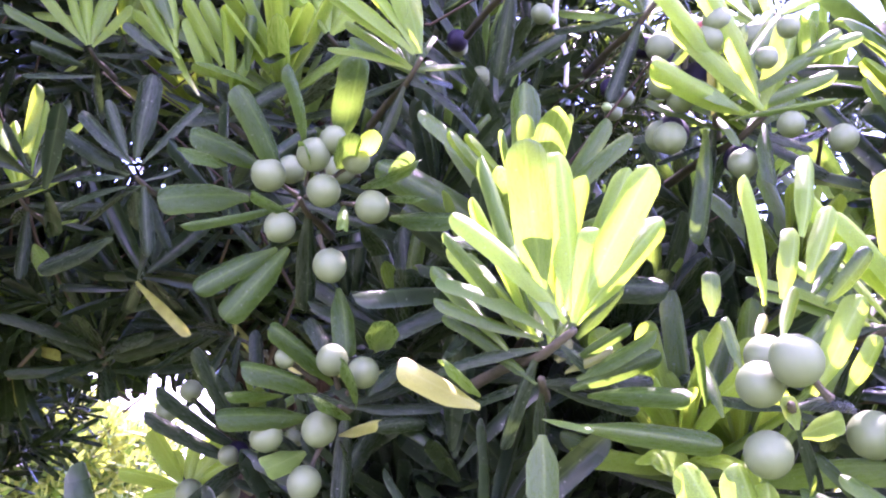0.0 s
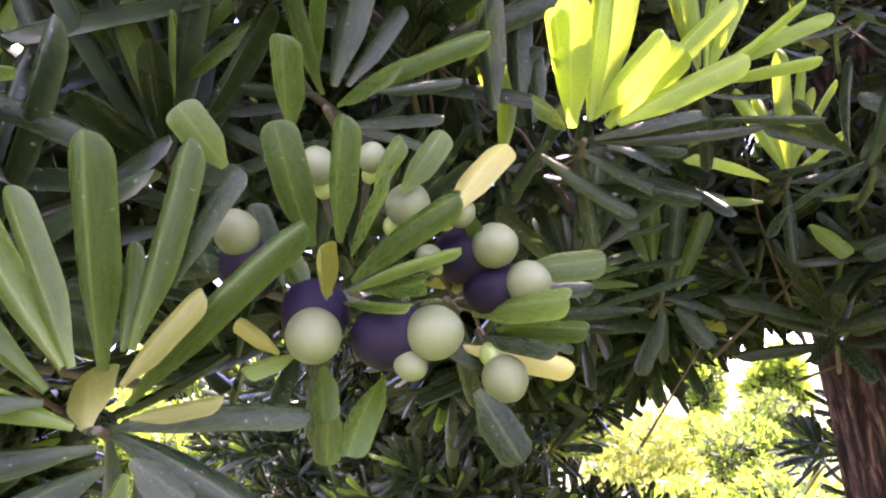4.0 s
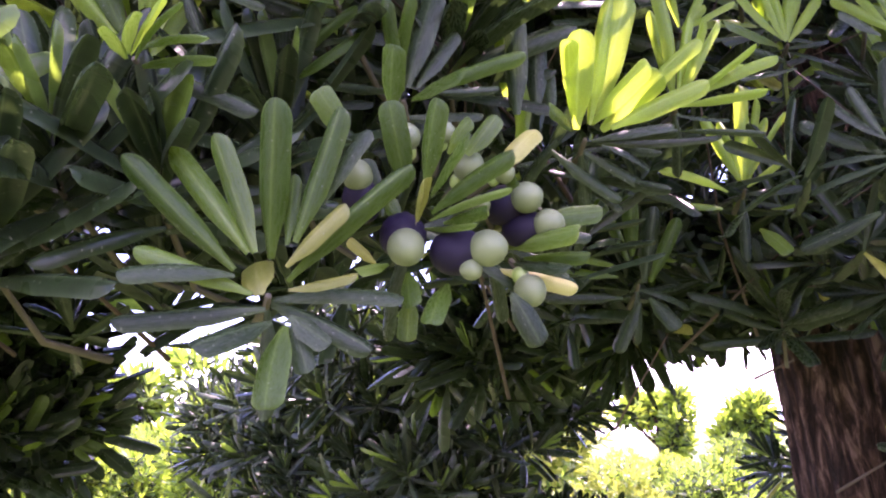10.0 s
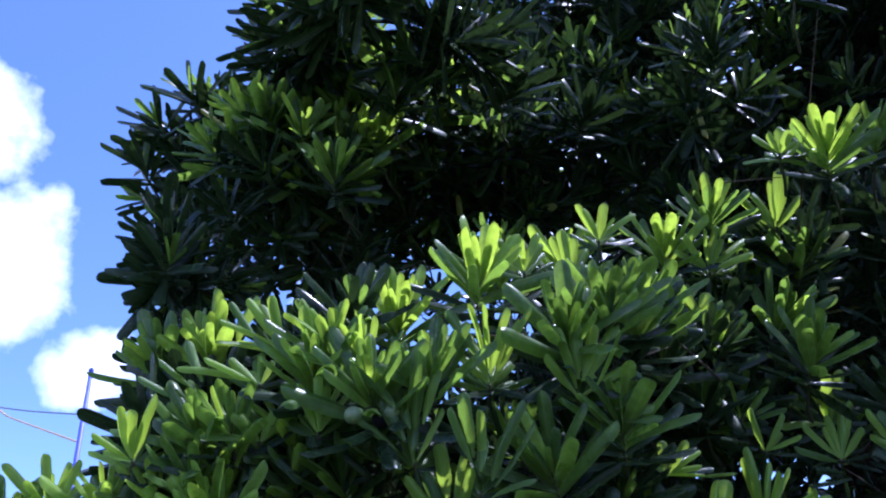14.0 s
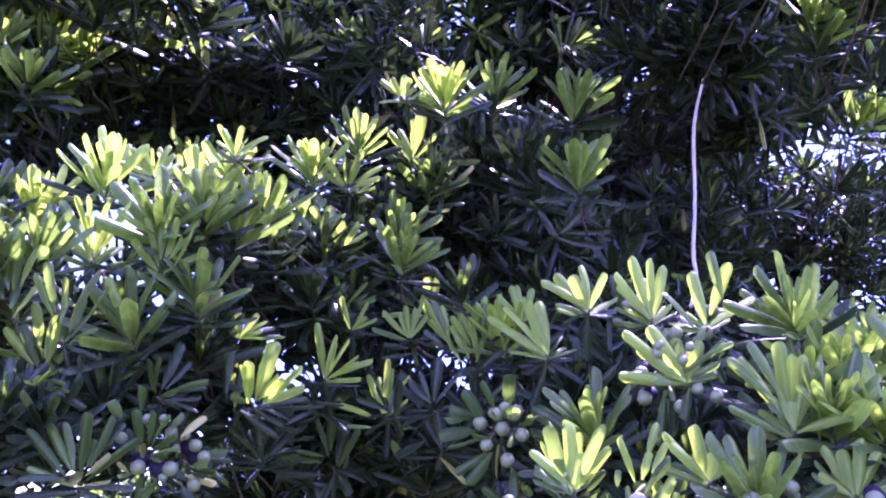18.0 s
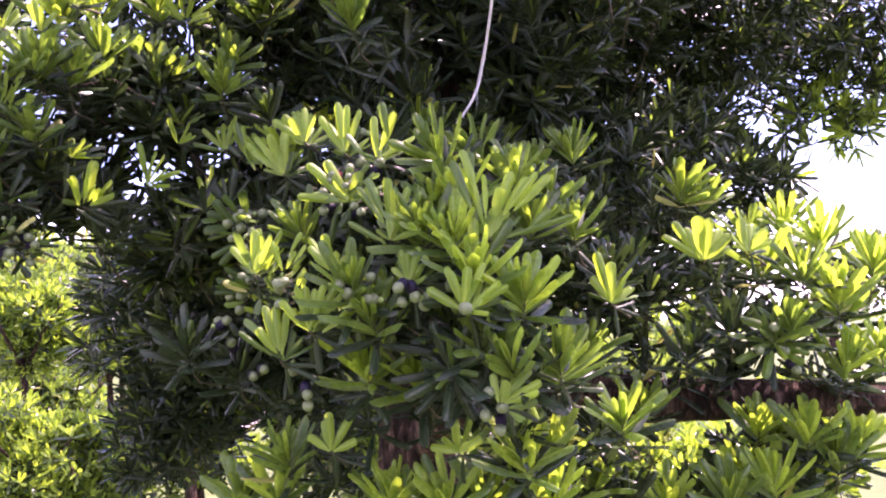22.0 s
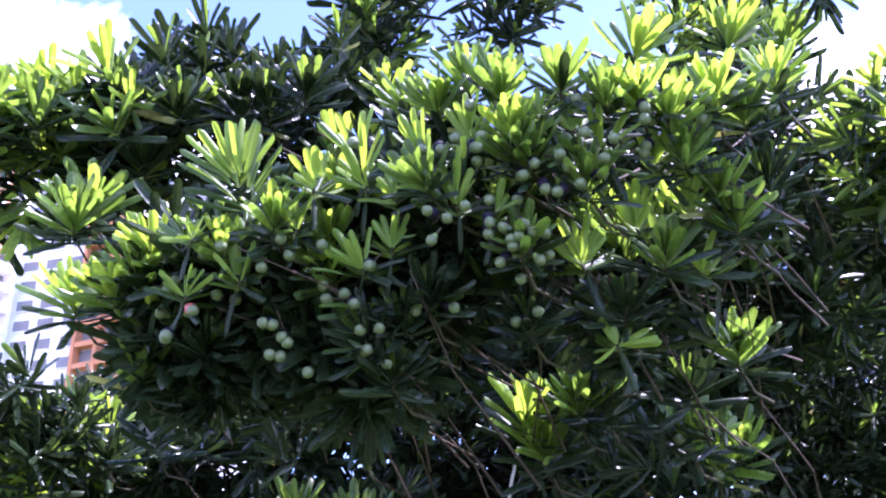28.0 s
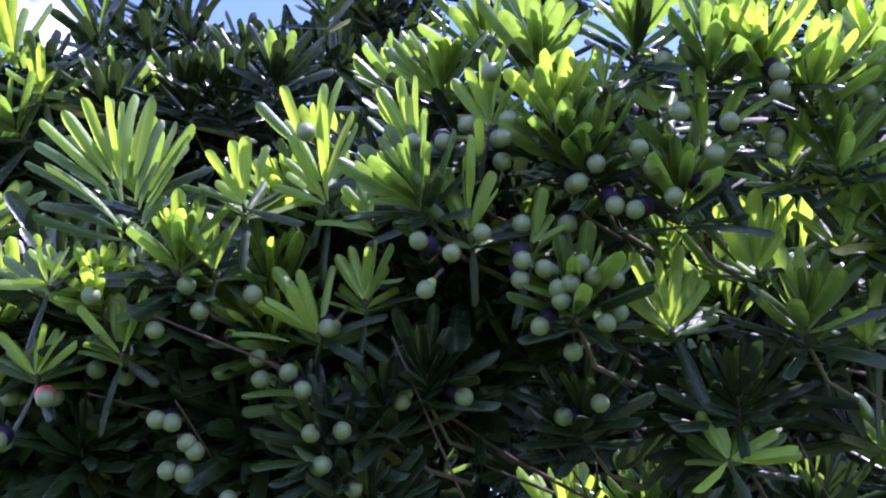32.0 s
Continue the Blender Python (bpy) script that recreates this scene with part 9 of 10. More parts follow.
berry(sprig, (0.434, 0.335, 2.201), (0.434, 0.352, 2.195), 0.0047, '')
leaf(sprig, (0.4656, 0.3514, 2.2090), (0.4625, 0.3289, 2.2406), 0.0071, 0)
leaf(sprig, (0.4657, 0.3529, 2.2073), (0.4748, 0.3339, 2.2238), 0.0081, 0)
leaf(sprig, (0.4653, 0.3518, 2.2068), (0.4601, 0.3216, 2.2199), 0.0046, 0)
leaf(sprig, (0.4654, 0.3523, 2.2071), (0.4647, 0.3268, 2.2236), 0.0056, 0)
leaf(sprig, (0.4695, 0.3520, 2.2064), (0.4724, 0.3537, 2.2419), 0.0066, 0)
leaf(sprig, (0.4546, 0.3424, 2.2041), (0.4594, 0.3125, 2.2051), 0.0061, 7)
leaf(sprig, (0.4688, 0.3516, 2.2064), (0.4806, 0.3370, 2.2311), 0.0056, 0)
berry(sprig, (0.4748, 0.3536, 2.2059), (0.4629, 0.3591, 2.2159), 0.0046, 'p')
sprig = twig((0.488, 0.367, 2.218), (0.455, 0.388, 2.229), True, inner=1, full=True)
leaf(sprig, (0.4891, 0.3651, 2.2183), (0.4776, 0.3558, 2.2464), 0.0061, 0)
leaf(sprig, (0.4886, 0.3659, 2.2189), (0.4825, 0.3612, 2.2487), 0.0056, 0)
leaf(sprig, (0.4859, 0.3680, 2.2205), (0.5028, 0.3572, 2.2378), 0.0061, 0)
leaf(sprig, (0.4903, 0.3658, 2.2184), (0.5016, 0.3662, 2.2454), 0.0056, 0)
leaf(sprig, (0.4866, 0.3685, 2.2205), (0.5014, 0.3735, 2.2458), 0.0051, 0)
leaf(sprig, (0.4880, 0.3675, 2.2189), (0.4900, 0.3779, 2.2395), 0.0056, 0)
leaf(sprig, (0.4936, 0.3702, 2.2266), (0.5073, 0.3783, 2.2239), 0.0046, 7)
sprig = twig((0.454, 0.355, 2.174), (0.417, 0.375, 2.180), False, inner=0, full=True)
berry(sprig, (0.458, 0.349, 2.179), (0.441, 0.355, 2.190), 0.0045, 'p')
berry(sprig, (0.437, 0.336, 2.189), (0.435, 0.355, 2.193), 0.0046, '')
berry(sprig, (0.452, 0.344, 2.189), (0.435, 0.356, 2.193), 0.0046, 'p')
leaf(sprig, (0.4533, 0.3571, 2.1792), (0.4615, 0.3183, 2.1761), 0.0081, 5)
leaf(sprig, (0.4466, 0.3512, 2.1753), (0.4418, 0.3256, 2.1708), 0.0071, 5)
leaf(sprig, (0.4432, 0.3683, 2.1416), (0.4331, 0.3539, 2.1267), 0.0081, 5)
leaf(sprig, (0.4403, 0.3621, 2.1500), (0.4302, 0.3357, 2.1502), 0.0076, 5)
leaf(sprig, (0.4377, 0.3542, 2.1577), (0.4533, 0.3629, 2.1456), 0.0055, 1)
berry(sprig, (0.4443, 0.3647, 2.1465), (0.4304, 0.3694, 2.1542), 0.0046, '')
berry(sprig, (0.4139, 0.3317, 2.1346), (0.4032, 0.3418, 2.1413), 0.0046, '')
sprig = twig((0.406, 0.236, 2.232), (0.365, 0.244, 2.245), True, inner=1, full=True)
leaf(sprig, (0.4072, 0.2349, 2.2328), (0.4133, 0.2247, 2.2462), 0.0065, 0)
leaf(sprig, (0.4041, 0.2361, 2.2343), (0.4045, 0.2372, 2.2520), 0.0060, 0)
leaf(sprig, (0.4035, 0.2364, 2.2349), (0.4120, 0.2395, 2.2521), 0.0050, 0)
leaf(sprig, (0.4039, 0.2367, 2.2344), (0.4140, 0.2450, 2.2463), 0.0055, 0)
leaf(sprig, (0.4033, 0.2351, 2.2337), (0.4194, 0.2177, 2.2283), 0.0060, 0)
leaf(sprig, (0.4055, 0.2343, 2.2323), (0.3924, 0.2131, 2.2333), 0.0070, 0)
leaf(sprig, (0.4150, 0.2589, 2.2274), (0.4343, 0.2507, 2.2321), 0.0070, 0)
berry(sprig, (0.4198, 0.2536, 2.2242), (0.4039, 0.2530, 2.2351), 0.0046, '')
sprig = twig((0.451, 0.303, 2.235), (0.414, 0.318, 2.248), True, inner=1, full=True)
leaf(sprig, (0.4509, 0.3019, 2.2366), (0.4533, 0.2836, 2.2589), 0.0071, 0)
leaf(sprig, (0.4515, 0.3022, 2.2366), (0.4463, 0.2941, 2.2688), 0.0066, 0)
leaf(sprig, (0.4490, 0.3036, 2.2378), (0.4503, 0.3002, 2.2635), 0.0056, 0)
leaf(sprig, (0.4538, 0.3024, 2.2356), (0.4669, 0.3040, 2.2606), 0.0056, 0)
leaf(sprig, (0.4529, 0.3025, 2.2355), (0.4554, 0.3045, 2.2571), 0.0066, 0)
leaf(sprig, (0.4483, 0.3024, 2.2380), (0.4497, 0.2764, 2.2604), 0.0056, 0)
berry(sprig, (0.4442, 0.2997, 2.2161), (0.4316, 0.3040, 2.2264), 0.0046, '')
berry(sprig, (0.4595, 0.3203, 2.2229), (0.4468, 0.3241, 2.2336), 0.0047, 'g')
berry(sprig, (0.4459, 0.2914, 2.2271), (0.4330, 0.2948, 2.2379), 0.0046, '')
sprig = twig((0.554, 0.531, 2.141), (0.527, 0.569, 2.144), False, inner=0, full=True)
leaf(sprig, (0.5545, 0.5341, 2.1415), (0.5776, 0.5573, 2.1413), 0.0077, 0)
leaf(sprig, (0.5533, 0.5347, 2.1426), (0.5664, 0.5566, 2.1563), 0.0077, 0)
leaf(sprig, (0.5541, 0.5345, 2.1420), (0.5805, 0.5496, 2.1445), 0.0072, 0)
leaf(sprig, (0.5528, 0.5327, 2.1425), (0.5528, 0.5295, 2.1570), 0.0072, 0)
leaf(sprig, (0.5538, 0.5303, 2.1426), (0.5450, 0.5251, 2.1676), 0.0061, 0)
leaf(sprig, (0.5541, 0.5291, 2.1399), (0.5469, 0.5111, 2.1248), 0.0077, 0)
sprig = twig((0.611, 0.580, 2.190), (0.590, 0.622, 2.198), True, inner=1, full=True)
leaf(sprig, (0.6116, 0.5799, 2.1902), (0.6127, 0.5999, 2.2023), 0.0089, 0)
leaf(sprig, (0.6091, 0.5830, 2.1923), (0.6074, 0.5728, 2.2086), 0.0068, 0)
leaf(sprig, (0.6111, 0.5816, 2.1925), (0.6253, 0.5829, 2.2254), 0.0068, 0)
leaf(sprig, (0.6106, 0.5808, 2.1911), (0.6085, 0.5858, 2.2076), 0.0057, 0)
# leafier lower face of the seed-bearing side
shoot(0.323, 0.225, 2.258, 0.213, -0.585, 0.782, 0.045, 'y', near=True, inner=1)
shoot(0.312, 0.265, 2.262, 0.723, 0.202, 0.661, 0.045, 'm', near=True, inner=1)
shoot(0.317, 0.298, 2.296, 0.589, -0.167, 0.791, 0.045, 'm', near=True, inner=1)
shoot(0.293, 0.254, 2.211, 0.346, -0.444, 0.827, 0.045, 'y', near=True, inner=1)
shoot(0.272, 0.301, 2.191, 0.729, 0.279, 0.625, 0.045, 'm', near=True, inner=1)
shoot(0.278, 0.245, 2.165, 0.644, 0.066, 0.763, 0.045, 'm', near=True, inner=1)
shoot(0.332, 0.334, 2.213, 0.438, -0.378, 0.816, 0.045, 'm', near=True, inner=1)
shoot(0.313, 0.389, 2.185, 0.164, -0.648, 0.744, 0.045, 'm', near=True, inner=1)
shoot(0.343, 0.305, 2.230, 0.717, 0.150, 0.681, 0.045, 'y', near=True, inner=1)
shoot(0.373, 0.405, 2.228, 0.519, -0.298, 0.801, 0.045, 'm', near=True, inner=1)
shoot(0.507, 0.466, 2.268, 0.140, -0.702, 0.698, 0.045, 'y', near=True, inner=1)
shoot(0.500, 0.525, 2.255, 0.708, 0.070, 0.703, 0.045, 'm', near=True, inner=1)
shoot(0.512, 0.568, 2.291, 0.497, -0.325, 0.804, 0.045, 'm', near=True, inner=1)
shoot(0.543, 0.570, 2.239, 0.182, -0.636, 0.750, 0.045, 'm', near=True, inner=1)
shoot(0.565, 0.623, 2.276, -0.073, -0.790, 0.608, 0.045, 'y', near=True, inner=1)
shoot(0.481, 0.476, 2.217, 0.651, -0.070, 0.756, 0.045, 'm', near=True, inner=1)


SUNWARD = np.array(TO_SUN)


def shades(q, reach=0.04):
    """Whether a place lies between the sun and a young shoot."""
    v = np.array(q) - np.array(LIT)
    k = v @ SUNWARD
    return bool(((k > 0.02) & (np.linalg.norm(v - k[:, None] * SUNWARD, axis=1) < reach)).any())


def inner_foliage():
    """Darker shoots deeper in, behind the outer ones, and the loose back of the crown; their shade is put into the leaf
    colour.
    """
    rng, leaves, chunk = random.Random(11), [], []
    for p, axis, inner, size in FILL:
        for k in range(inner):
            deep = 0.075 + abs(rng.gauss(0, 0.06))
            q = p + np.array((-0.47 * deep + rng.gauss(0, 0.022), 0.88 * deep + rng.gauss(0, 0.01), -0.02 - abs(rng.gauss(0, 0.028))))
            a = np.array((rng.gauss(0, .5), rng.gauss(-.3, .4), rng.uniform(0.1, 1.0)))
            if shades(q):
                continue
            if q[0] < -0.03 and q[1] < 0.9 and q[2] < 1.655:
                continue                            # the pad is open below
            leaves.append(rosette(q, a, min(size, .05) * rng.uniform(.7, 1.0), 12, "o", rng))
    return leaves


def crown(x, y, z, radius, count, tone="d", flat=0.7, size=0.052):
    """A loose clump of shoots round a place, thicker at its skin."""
    # the default tone d paints the clump's own shade into its leaves
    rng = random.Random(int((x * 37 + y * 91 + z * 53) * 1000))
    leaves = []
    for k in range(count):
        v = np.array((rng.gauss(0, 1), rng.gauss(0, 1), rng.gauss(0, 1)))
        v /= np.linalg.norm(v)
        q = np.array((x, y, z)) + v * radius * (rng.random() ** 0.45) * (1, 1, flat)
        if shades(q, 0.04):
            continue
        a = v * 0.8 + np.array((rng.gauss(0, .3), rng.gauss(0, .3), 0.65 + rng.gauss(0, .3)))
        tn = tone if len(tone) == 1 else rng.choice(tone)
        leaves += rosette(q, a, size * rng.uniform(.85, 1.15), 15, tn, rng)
    if not leaves:
        return None
    ob = new("foliage", joined_leaves("foliage", leaves, FAR, rng))
    ob.parent = tree
    tagged(ob, "dense strap-leaved foliage, mostly in shade-darkened leaf colour", kind="stuff")
    return ob


def branchlets():
    """Bare brown twigs that run from the shoots back into the crown, several to a mesh."""
    rng = random.Random(29)
    for k in range(0, len(FILL), 12):
        bm = bmesh.new()
        for p, axis, inner, size in FILL[k:k + 12]:
            for j in range(1):
                a = p - axis * size * 0.6 + np.array((rng.gauss(0, .012), 0.015, rng.gauss(0, .012)))
                reach = rng.uniform(0.12, 0.26)
                if a[2] < 1.72 and a[1] < 0.5:
                    continue                        # the low pad shows its underside
                end = a + np.array((-0.45 * reach + rng.gauss(0, .05), 0.85 * reach, -0.25 * reach + rng.gauss(0, .06)))
                mid = (a + end) / 2 + np.array((rng.gauss(0, .014), rng.gauss(0, .014), rng.gauss(0, .014)))
                tube(bm, [a, mid, end], [0.0005, 0.0008, 0.0014], 5)
        tagged(part("inner_twig", bm, BRANCHLET, tree), "thin reddish-brown inner twigs", kind="stuff")


branchlets()
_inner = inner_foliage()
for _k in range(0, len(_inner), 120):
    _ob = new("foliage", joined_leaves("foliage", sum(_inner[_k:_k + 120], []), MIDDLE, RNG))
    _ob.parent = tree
    tagged(_ob, "dense inner foliage, its shade put into dark leaf colour", kind="stuff")

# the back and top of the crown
# two unseen clumps, added sunward only to shade the seed-bearing side's lower leaves
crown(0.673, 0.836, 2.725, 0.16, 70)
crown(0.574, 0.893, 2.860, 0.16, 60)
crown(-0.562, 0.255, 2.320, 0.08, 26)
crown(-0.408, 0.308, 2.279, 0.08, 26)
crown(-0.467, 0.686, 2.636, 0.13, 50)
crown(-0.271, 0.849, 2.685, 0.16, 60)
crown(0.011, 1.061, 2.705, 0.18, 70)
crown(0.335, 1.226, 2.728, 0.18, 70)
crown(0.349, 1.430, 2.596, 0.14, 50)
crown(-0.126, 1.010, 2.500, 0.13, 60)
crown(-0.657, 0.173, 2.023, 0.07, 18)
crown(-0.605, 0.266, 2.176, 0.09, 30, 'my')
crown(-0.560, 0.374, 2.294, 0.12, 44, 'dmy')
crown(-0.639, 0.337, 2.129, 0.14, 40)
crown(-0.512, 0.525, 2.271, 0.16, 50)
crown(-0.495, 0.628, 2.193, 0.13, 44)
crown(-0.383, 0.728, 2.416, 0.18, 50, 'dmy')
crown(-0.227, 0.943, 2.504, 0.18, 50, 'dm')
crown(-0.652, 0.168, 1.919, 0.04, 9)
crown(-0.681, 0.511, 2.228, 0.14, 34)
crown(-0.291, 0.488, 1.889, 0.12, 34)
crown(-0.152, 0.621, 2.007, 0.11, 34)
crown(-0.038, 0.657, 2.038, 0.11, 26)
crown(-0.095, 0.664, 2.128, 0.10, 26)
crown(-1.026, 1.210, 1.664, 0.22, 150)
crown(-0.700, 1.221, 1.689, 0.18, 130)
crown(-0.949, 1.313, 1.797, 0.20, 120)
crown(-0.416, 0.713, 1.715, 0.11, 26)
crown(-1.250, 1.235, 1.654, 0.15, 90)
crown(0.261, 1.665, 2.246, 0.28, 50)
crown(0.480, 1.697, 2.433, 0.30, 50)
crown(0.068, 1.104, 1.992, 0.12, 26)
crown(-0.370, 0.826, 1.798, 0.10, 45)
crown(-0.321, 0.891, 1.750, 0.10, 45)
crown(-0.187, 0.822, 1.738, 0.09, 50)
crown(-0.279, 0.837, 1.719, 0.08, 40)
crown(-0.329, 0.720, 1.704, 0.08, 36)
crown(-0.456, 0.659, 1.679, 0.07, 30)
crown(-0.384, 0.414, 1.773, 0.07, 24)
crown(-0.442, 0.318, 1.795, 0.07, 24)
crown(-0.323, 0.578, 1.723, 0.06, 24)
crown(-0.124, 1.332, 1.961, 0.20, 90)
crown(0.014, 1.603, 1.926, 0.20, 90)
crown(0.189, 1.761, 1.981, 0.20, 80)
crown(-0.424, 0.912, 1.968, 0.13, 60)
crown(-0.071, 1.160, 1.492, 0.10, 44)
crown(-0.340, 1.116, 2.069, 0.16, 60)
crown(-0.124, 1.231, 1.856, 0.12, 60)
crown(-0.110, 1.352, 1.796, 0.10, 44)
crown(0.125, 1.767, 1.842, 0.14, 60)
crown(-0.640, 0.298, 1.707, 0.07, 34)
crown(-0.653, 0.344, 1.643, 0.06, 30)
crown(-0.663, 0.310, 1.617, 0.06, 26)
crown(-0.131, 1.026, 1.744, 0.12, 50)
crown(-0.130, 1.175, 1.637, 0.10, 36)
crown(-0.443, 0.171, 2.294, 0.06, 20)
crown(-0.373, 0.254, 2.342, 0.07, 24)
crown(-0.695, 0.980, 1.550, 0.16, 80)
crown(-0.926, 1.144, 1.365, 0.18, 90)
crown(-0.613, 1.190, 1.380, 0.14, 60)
crown(0.291, 1.826, 2.311, 0.25, 100)
crown(0.586, 2.124, 2.371, 0.30, 120)
crown(0.869, 2.213, 2.390, 0.30, 100)
crown(0.562, 2.158, 2.079, 0.18, 50, 'my')
crown(0.050, 1.541, 2.276, 0.20, 70)
crown(-0.803, 0.971, 1.725, 0.16, 60)
crown(-1.002, 1.114, 1.504, 0.20, 70)
crown(-0.357, 0.507, 1.931, 0.12, 30)
crown(0.031, 1.053, 2.072, 0.22, 70)
crown(-0.199, 0.816, 2.020, 0.16, 50)
crown(0.205, 2.056, 2.206, 0.30, 80)
crown(0.123, 1.244, 1.845, 0.16, 50)
crown(0.240, 1.211, 1.693, 0.16, 50)
crown(0.378, 1.504, 1.815, 0.14, 40)
crown(-0.759, 1.140, 1.458, 0.18, 60)
crown(0.124, 0.921, 1.652, 0.16, 50)
crown(-0.186, 1.339, 1.504, 0.16, 50)
crown(0.022, 0.730, 1.826, 0.14, 50)
crown(0.422, 2.174, 2.229, 0.30, 50)
crown(0.306, 0.743, 1.572, 0.10, 24)
crown(0.178, 1.494, 1.942, 0.16, 34)
crown(0.101, 0.450, 1.626, 0.10, 24)
crown(-0.995, 1.143, 1.275, 0.18, 60)
crown(0.251, 0.605, 2.499, 0.10, 50)
crown(0.347, 0.792, 2.542, 0.10, 50)
crown(0.143, 0.446, 2.403, 0.08, 40)
crown(0.213, 0.801, 2.427, 0.10, 50)
crown(0.326, 1.010, 2.472, 0.10, 50)
crown(0.189, 0.494, 2.645, 0.08, 20)
crown(0.093, 0.429, 2.567, 0.08, 20)
crown(0.167, 0.550, 2.767, 0.10, 30, 'dm')
crown(0.220, 0.757, 2.831, 0.10, 30)
crown(-0.027, 0.357, 2.685, 0.10, 30)
crown(0.001, 0.243, 2.530, 0.08, 24)
crown(0.360, 1.142, 2.369, 0.12, 40)
crown(0.236, 1.055, 2.270, 0.12, 40)
crown(0.180, 0.801, 2.260, 0.10, 40)
crown(0.126, 0.596, 2.307, 0.08, 30)
crown(0.032, 0.102, 2.471, 0.12, 30, 'my')
crown(0.082, 0.235, 2.514, 0.12, 34, 'my')
crown(0.094, 0.365, 2.607, 0.13, 40)
crown(-0.758, 0.310, 2.263, 0.13, 60)
crown(-0.692, 0.448, 2.366, 0.14, 70)
crown(-0.509, 0.604, 2.377, 0.13, 50)
crown(-0.262, 0.697, 2.126, 0.12, 40)
crown(0.178, 0.789, 2.923, 0.16, 50)
crown(0.269, 1.259, 2.988, 0.18, 60, 'my')
crown(0.440, 1.036, 2.533, 0.16, 50)
crown(0.601, 1.090, 2.511, 0.13, 40, 'my')
crown(0.467, 1.280, 2.421, 0.16, 50)
crown(0.216, 1.173, 2.360, 0.17, 50)
crown(0.167, 0.855, 2.304, 0.16, 44)
crown(-0.075, 1.117, 2.182, 0.22, 80)
crown(-0.151, 1.392, 2.409, 0.30, 160)
crown(-0.355, 2.221, 2.486, 0.34, 170)
crown(-0.594, 1.618, 2.546, 0.30, 150)
crown(-0.136, 2.399, 2.636, 0.30, 150)
crown(-0.096, 1.597, 2.702, 0.25, 120)
crown(-0.368, 1.046, 2.444, 0.20, 100)
crown(-0.358, 0.760, 2.550, 0.16, 70)
crown(-0.013, 0.960, 2.659, 0.20, 90)
crown(0.118, 1.275, 2.738, 0.20, 90)
crown(-0.260, 1.037, 2.194, 0.25, 90)
crown(0.072, 1.656, 2.473, 0.30, 120)
crown(-0.337, 1.655, 2.266, 0.35, 120)
crown(-0.111, 2.044, 2.202, 0.35, 120)
crown(0.214, 1.021, 2.518, 0.18, 70)
crown(-0.249, 0.816, 2.232, 0.20, 70)
crown(-0.216, 0.619, 2.282, 0.14, 40)
crown(-0.009, 1.578, 2.218, 0.24, 60)
crown(0.151, 1.784, 2.246, 0.24, 50)
crown(0.006, 0.664, 2.258, 0.12, 26)
# clumps behind the outer shoots, shade of the depth painted as near-black leaves
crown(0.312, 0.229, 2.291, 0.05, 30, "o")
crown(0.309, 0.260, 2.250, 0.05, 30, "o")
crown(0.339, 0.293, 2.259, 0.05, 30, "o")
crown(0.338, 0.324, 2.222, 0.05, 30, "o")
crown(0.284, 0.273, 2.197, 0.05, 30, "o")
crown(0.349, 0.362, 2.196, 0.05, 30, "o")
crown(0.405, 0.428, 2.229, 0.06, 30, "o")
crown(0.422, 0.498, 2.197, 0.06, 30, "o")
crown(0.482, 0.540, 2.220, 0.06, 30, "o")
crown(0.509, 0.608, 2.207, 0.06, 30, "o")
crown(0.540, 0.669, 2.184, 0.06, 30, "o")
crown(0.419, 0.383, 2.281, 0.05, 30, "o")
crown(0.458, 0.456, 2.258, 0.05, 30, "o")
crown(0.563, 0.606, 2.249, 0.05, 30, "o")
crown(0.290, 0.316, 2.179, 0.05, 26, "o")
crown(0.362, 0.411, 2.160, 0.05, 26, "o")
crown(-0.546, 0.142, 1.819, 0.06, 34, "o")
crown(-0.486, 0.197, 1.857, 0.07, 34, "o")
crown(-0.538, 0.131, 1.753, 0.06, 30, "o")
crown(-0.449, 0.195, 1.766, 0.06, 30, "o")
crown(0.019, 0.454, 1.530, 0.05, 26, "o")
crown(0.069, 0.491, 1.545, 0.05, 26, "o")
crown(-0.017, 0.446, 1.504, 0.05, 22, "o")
# added behind the upper shoots to keep sun off those below; shade-dark leaves
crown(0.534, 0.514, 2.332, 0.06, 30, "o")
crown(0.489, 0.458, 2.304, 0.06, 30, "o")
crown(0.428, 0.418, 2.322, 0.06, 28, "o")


# ---- trunk and limbs ----
def limb(name, ctrl, label="", sides=10, steps=6, parent=tree):
    rng = random.Random(len(ctrl) * 13 + int(ctrl[0][0] * 100))
    pts, rad = curve_points(ctrl, steps)
    return part(name, tube(bmesh.new(), pts, rad, sides, 0.06, rng), BARK, parent, label)


def furrowed(name, ctrl, label, sides=72, steps=34):
    """A trunk whose bark stands in long ragged ridges."""
    rng = random.Random(21)
    pts, rad = curve_points(ctrl, steps)
    bm = tube(bmesh.new(), pts, rad, sides)
    bm.verts.ensure_lookup_table()
    for i in range(len(pts)):
        c = Vector(pts[i])
        for k in range(sides):
            v = bm.verts[i * sides + k]
            a = 2 * math.pi * k / sides
            ridge = noise.noise(Vector((math.cos(a) * 5.5, math.sin(a) * 5.5, c.z * 4.0))) + 0.6 * noise.noise(Vector((math.cos(a) * 13, math.sin(a) * 13, c.z * 9.0)))
            v.co += (v.co - c) * (0.16 * ridge + rng.uniform(-.012, .012))
    return part(name, bm, BARK, tree, label)


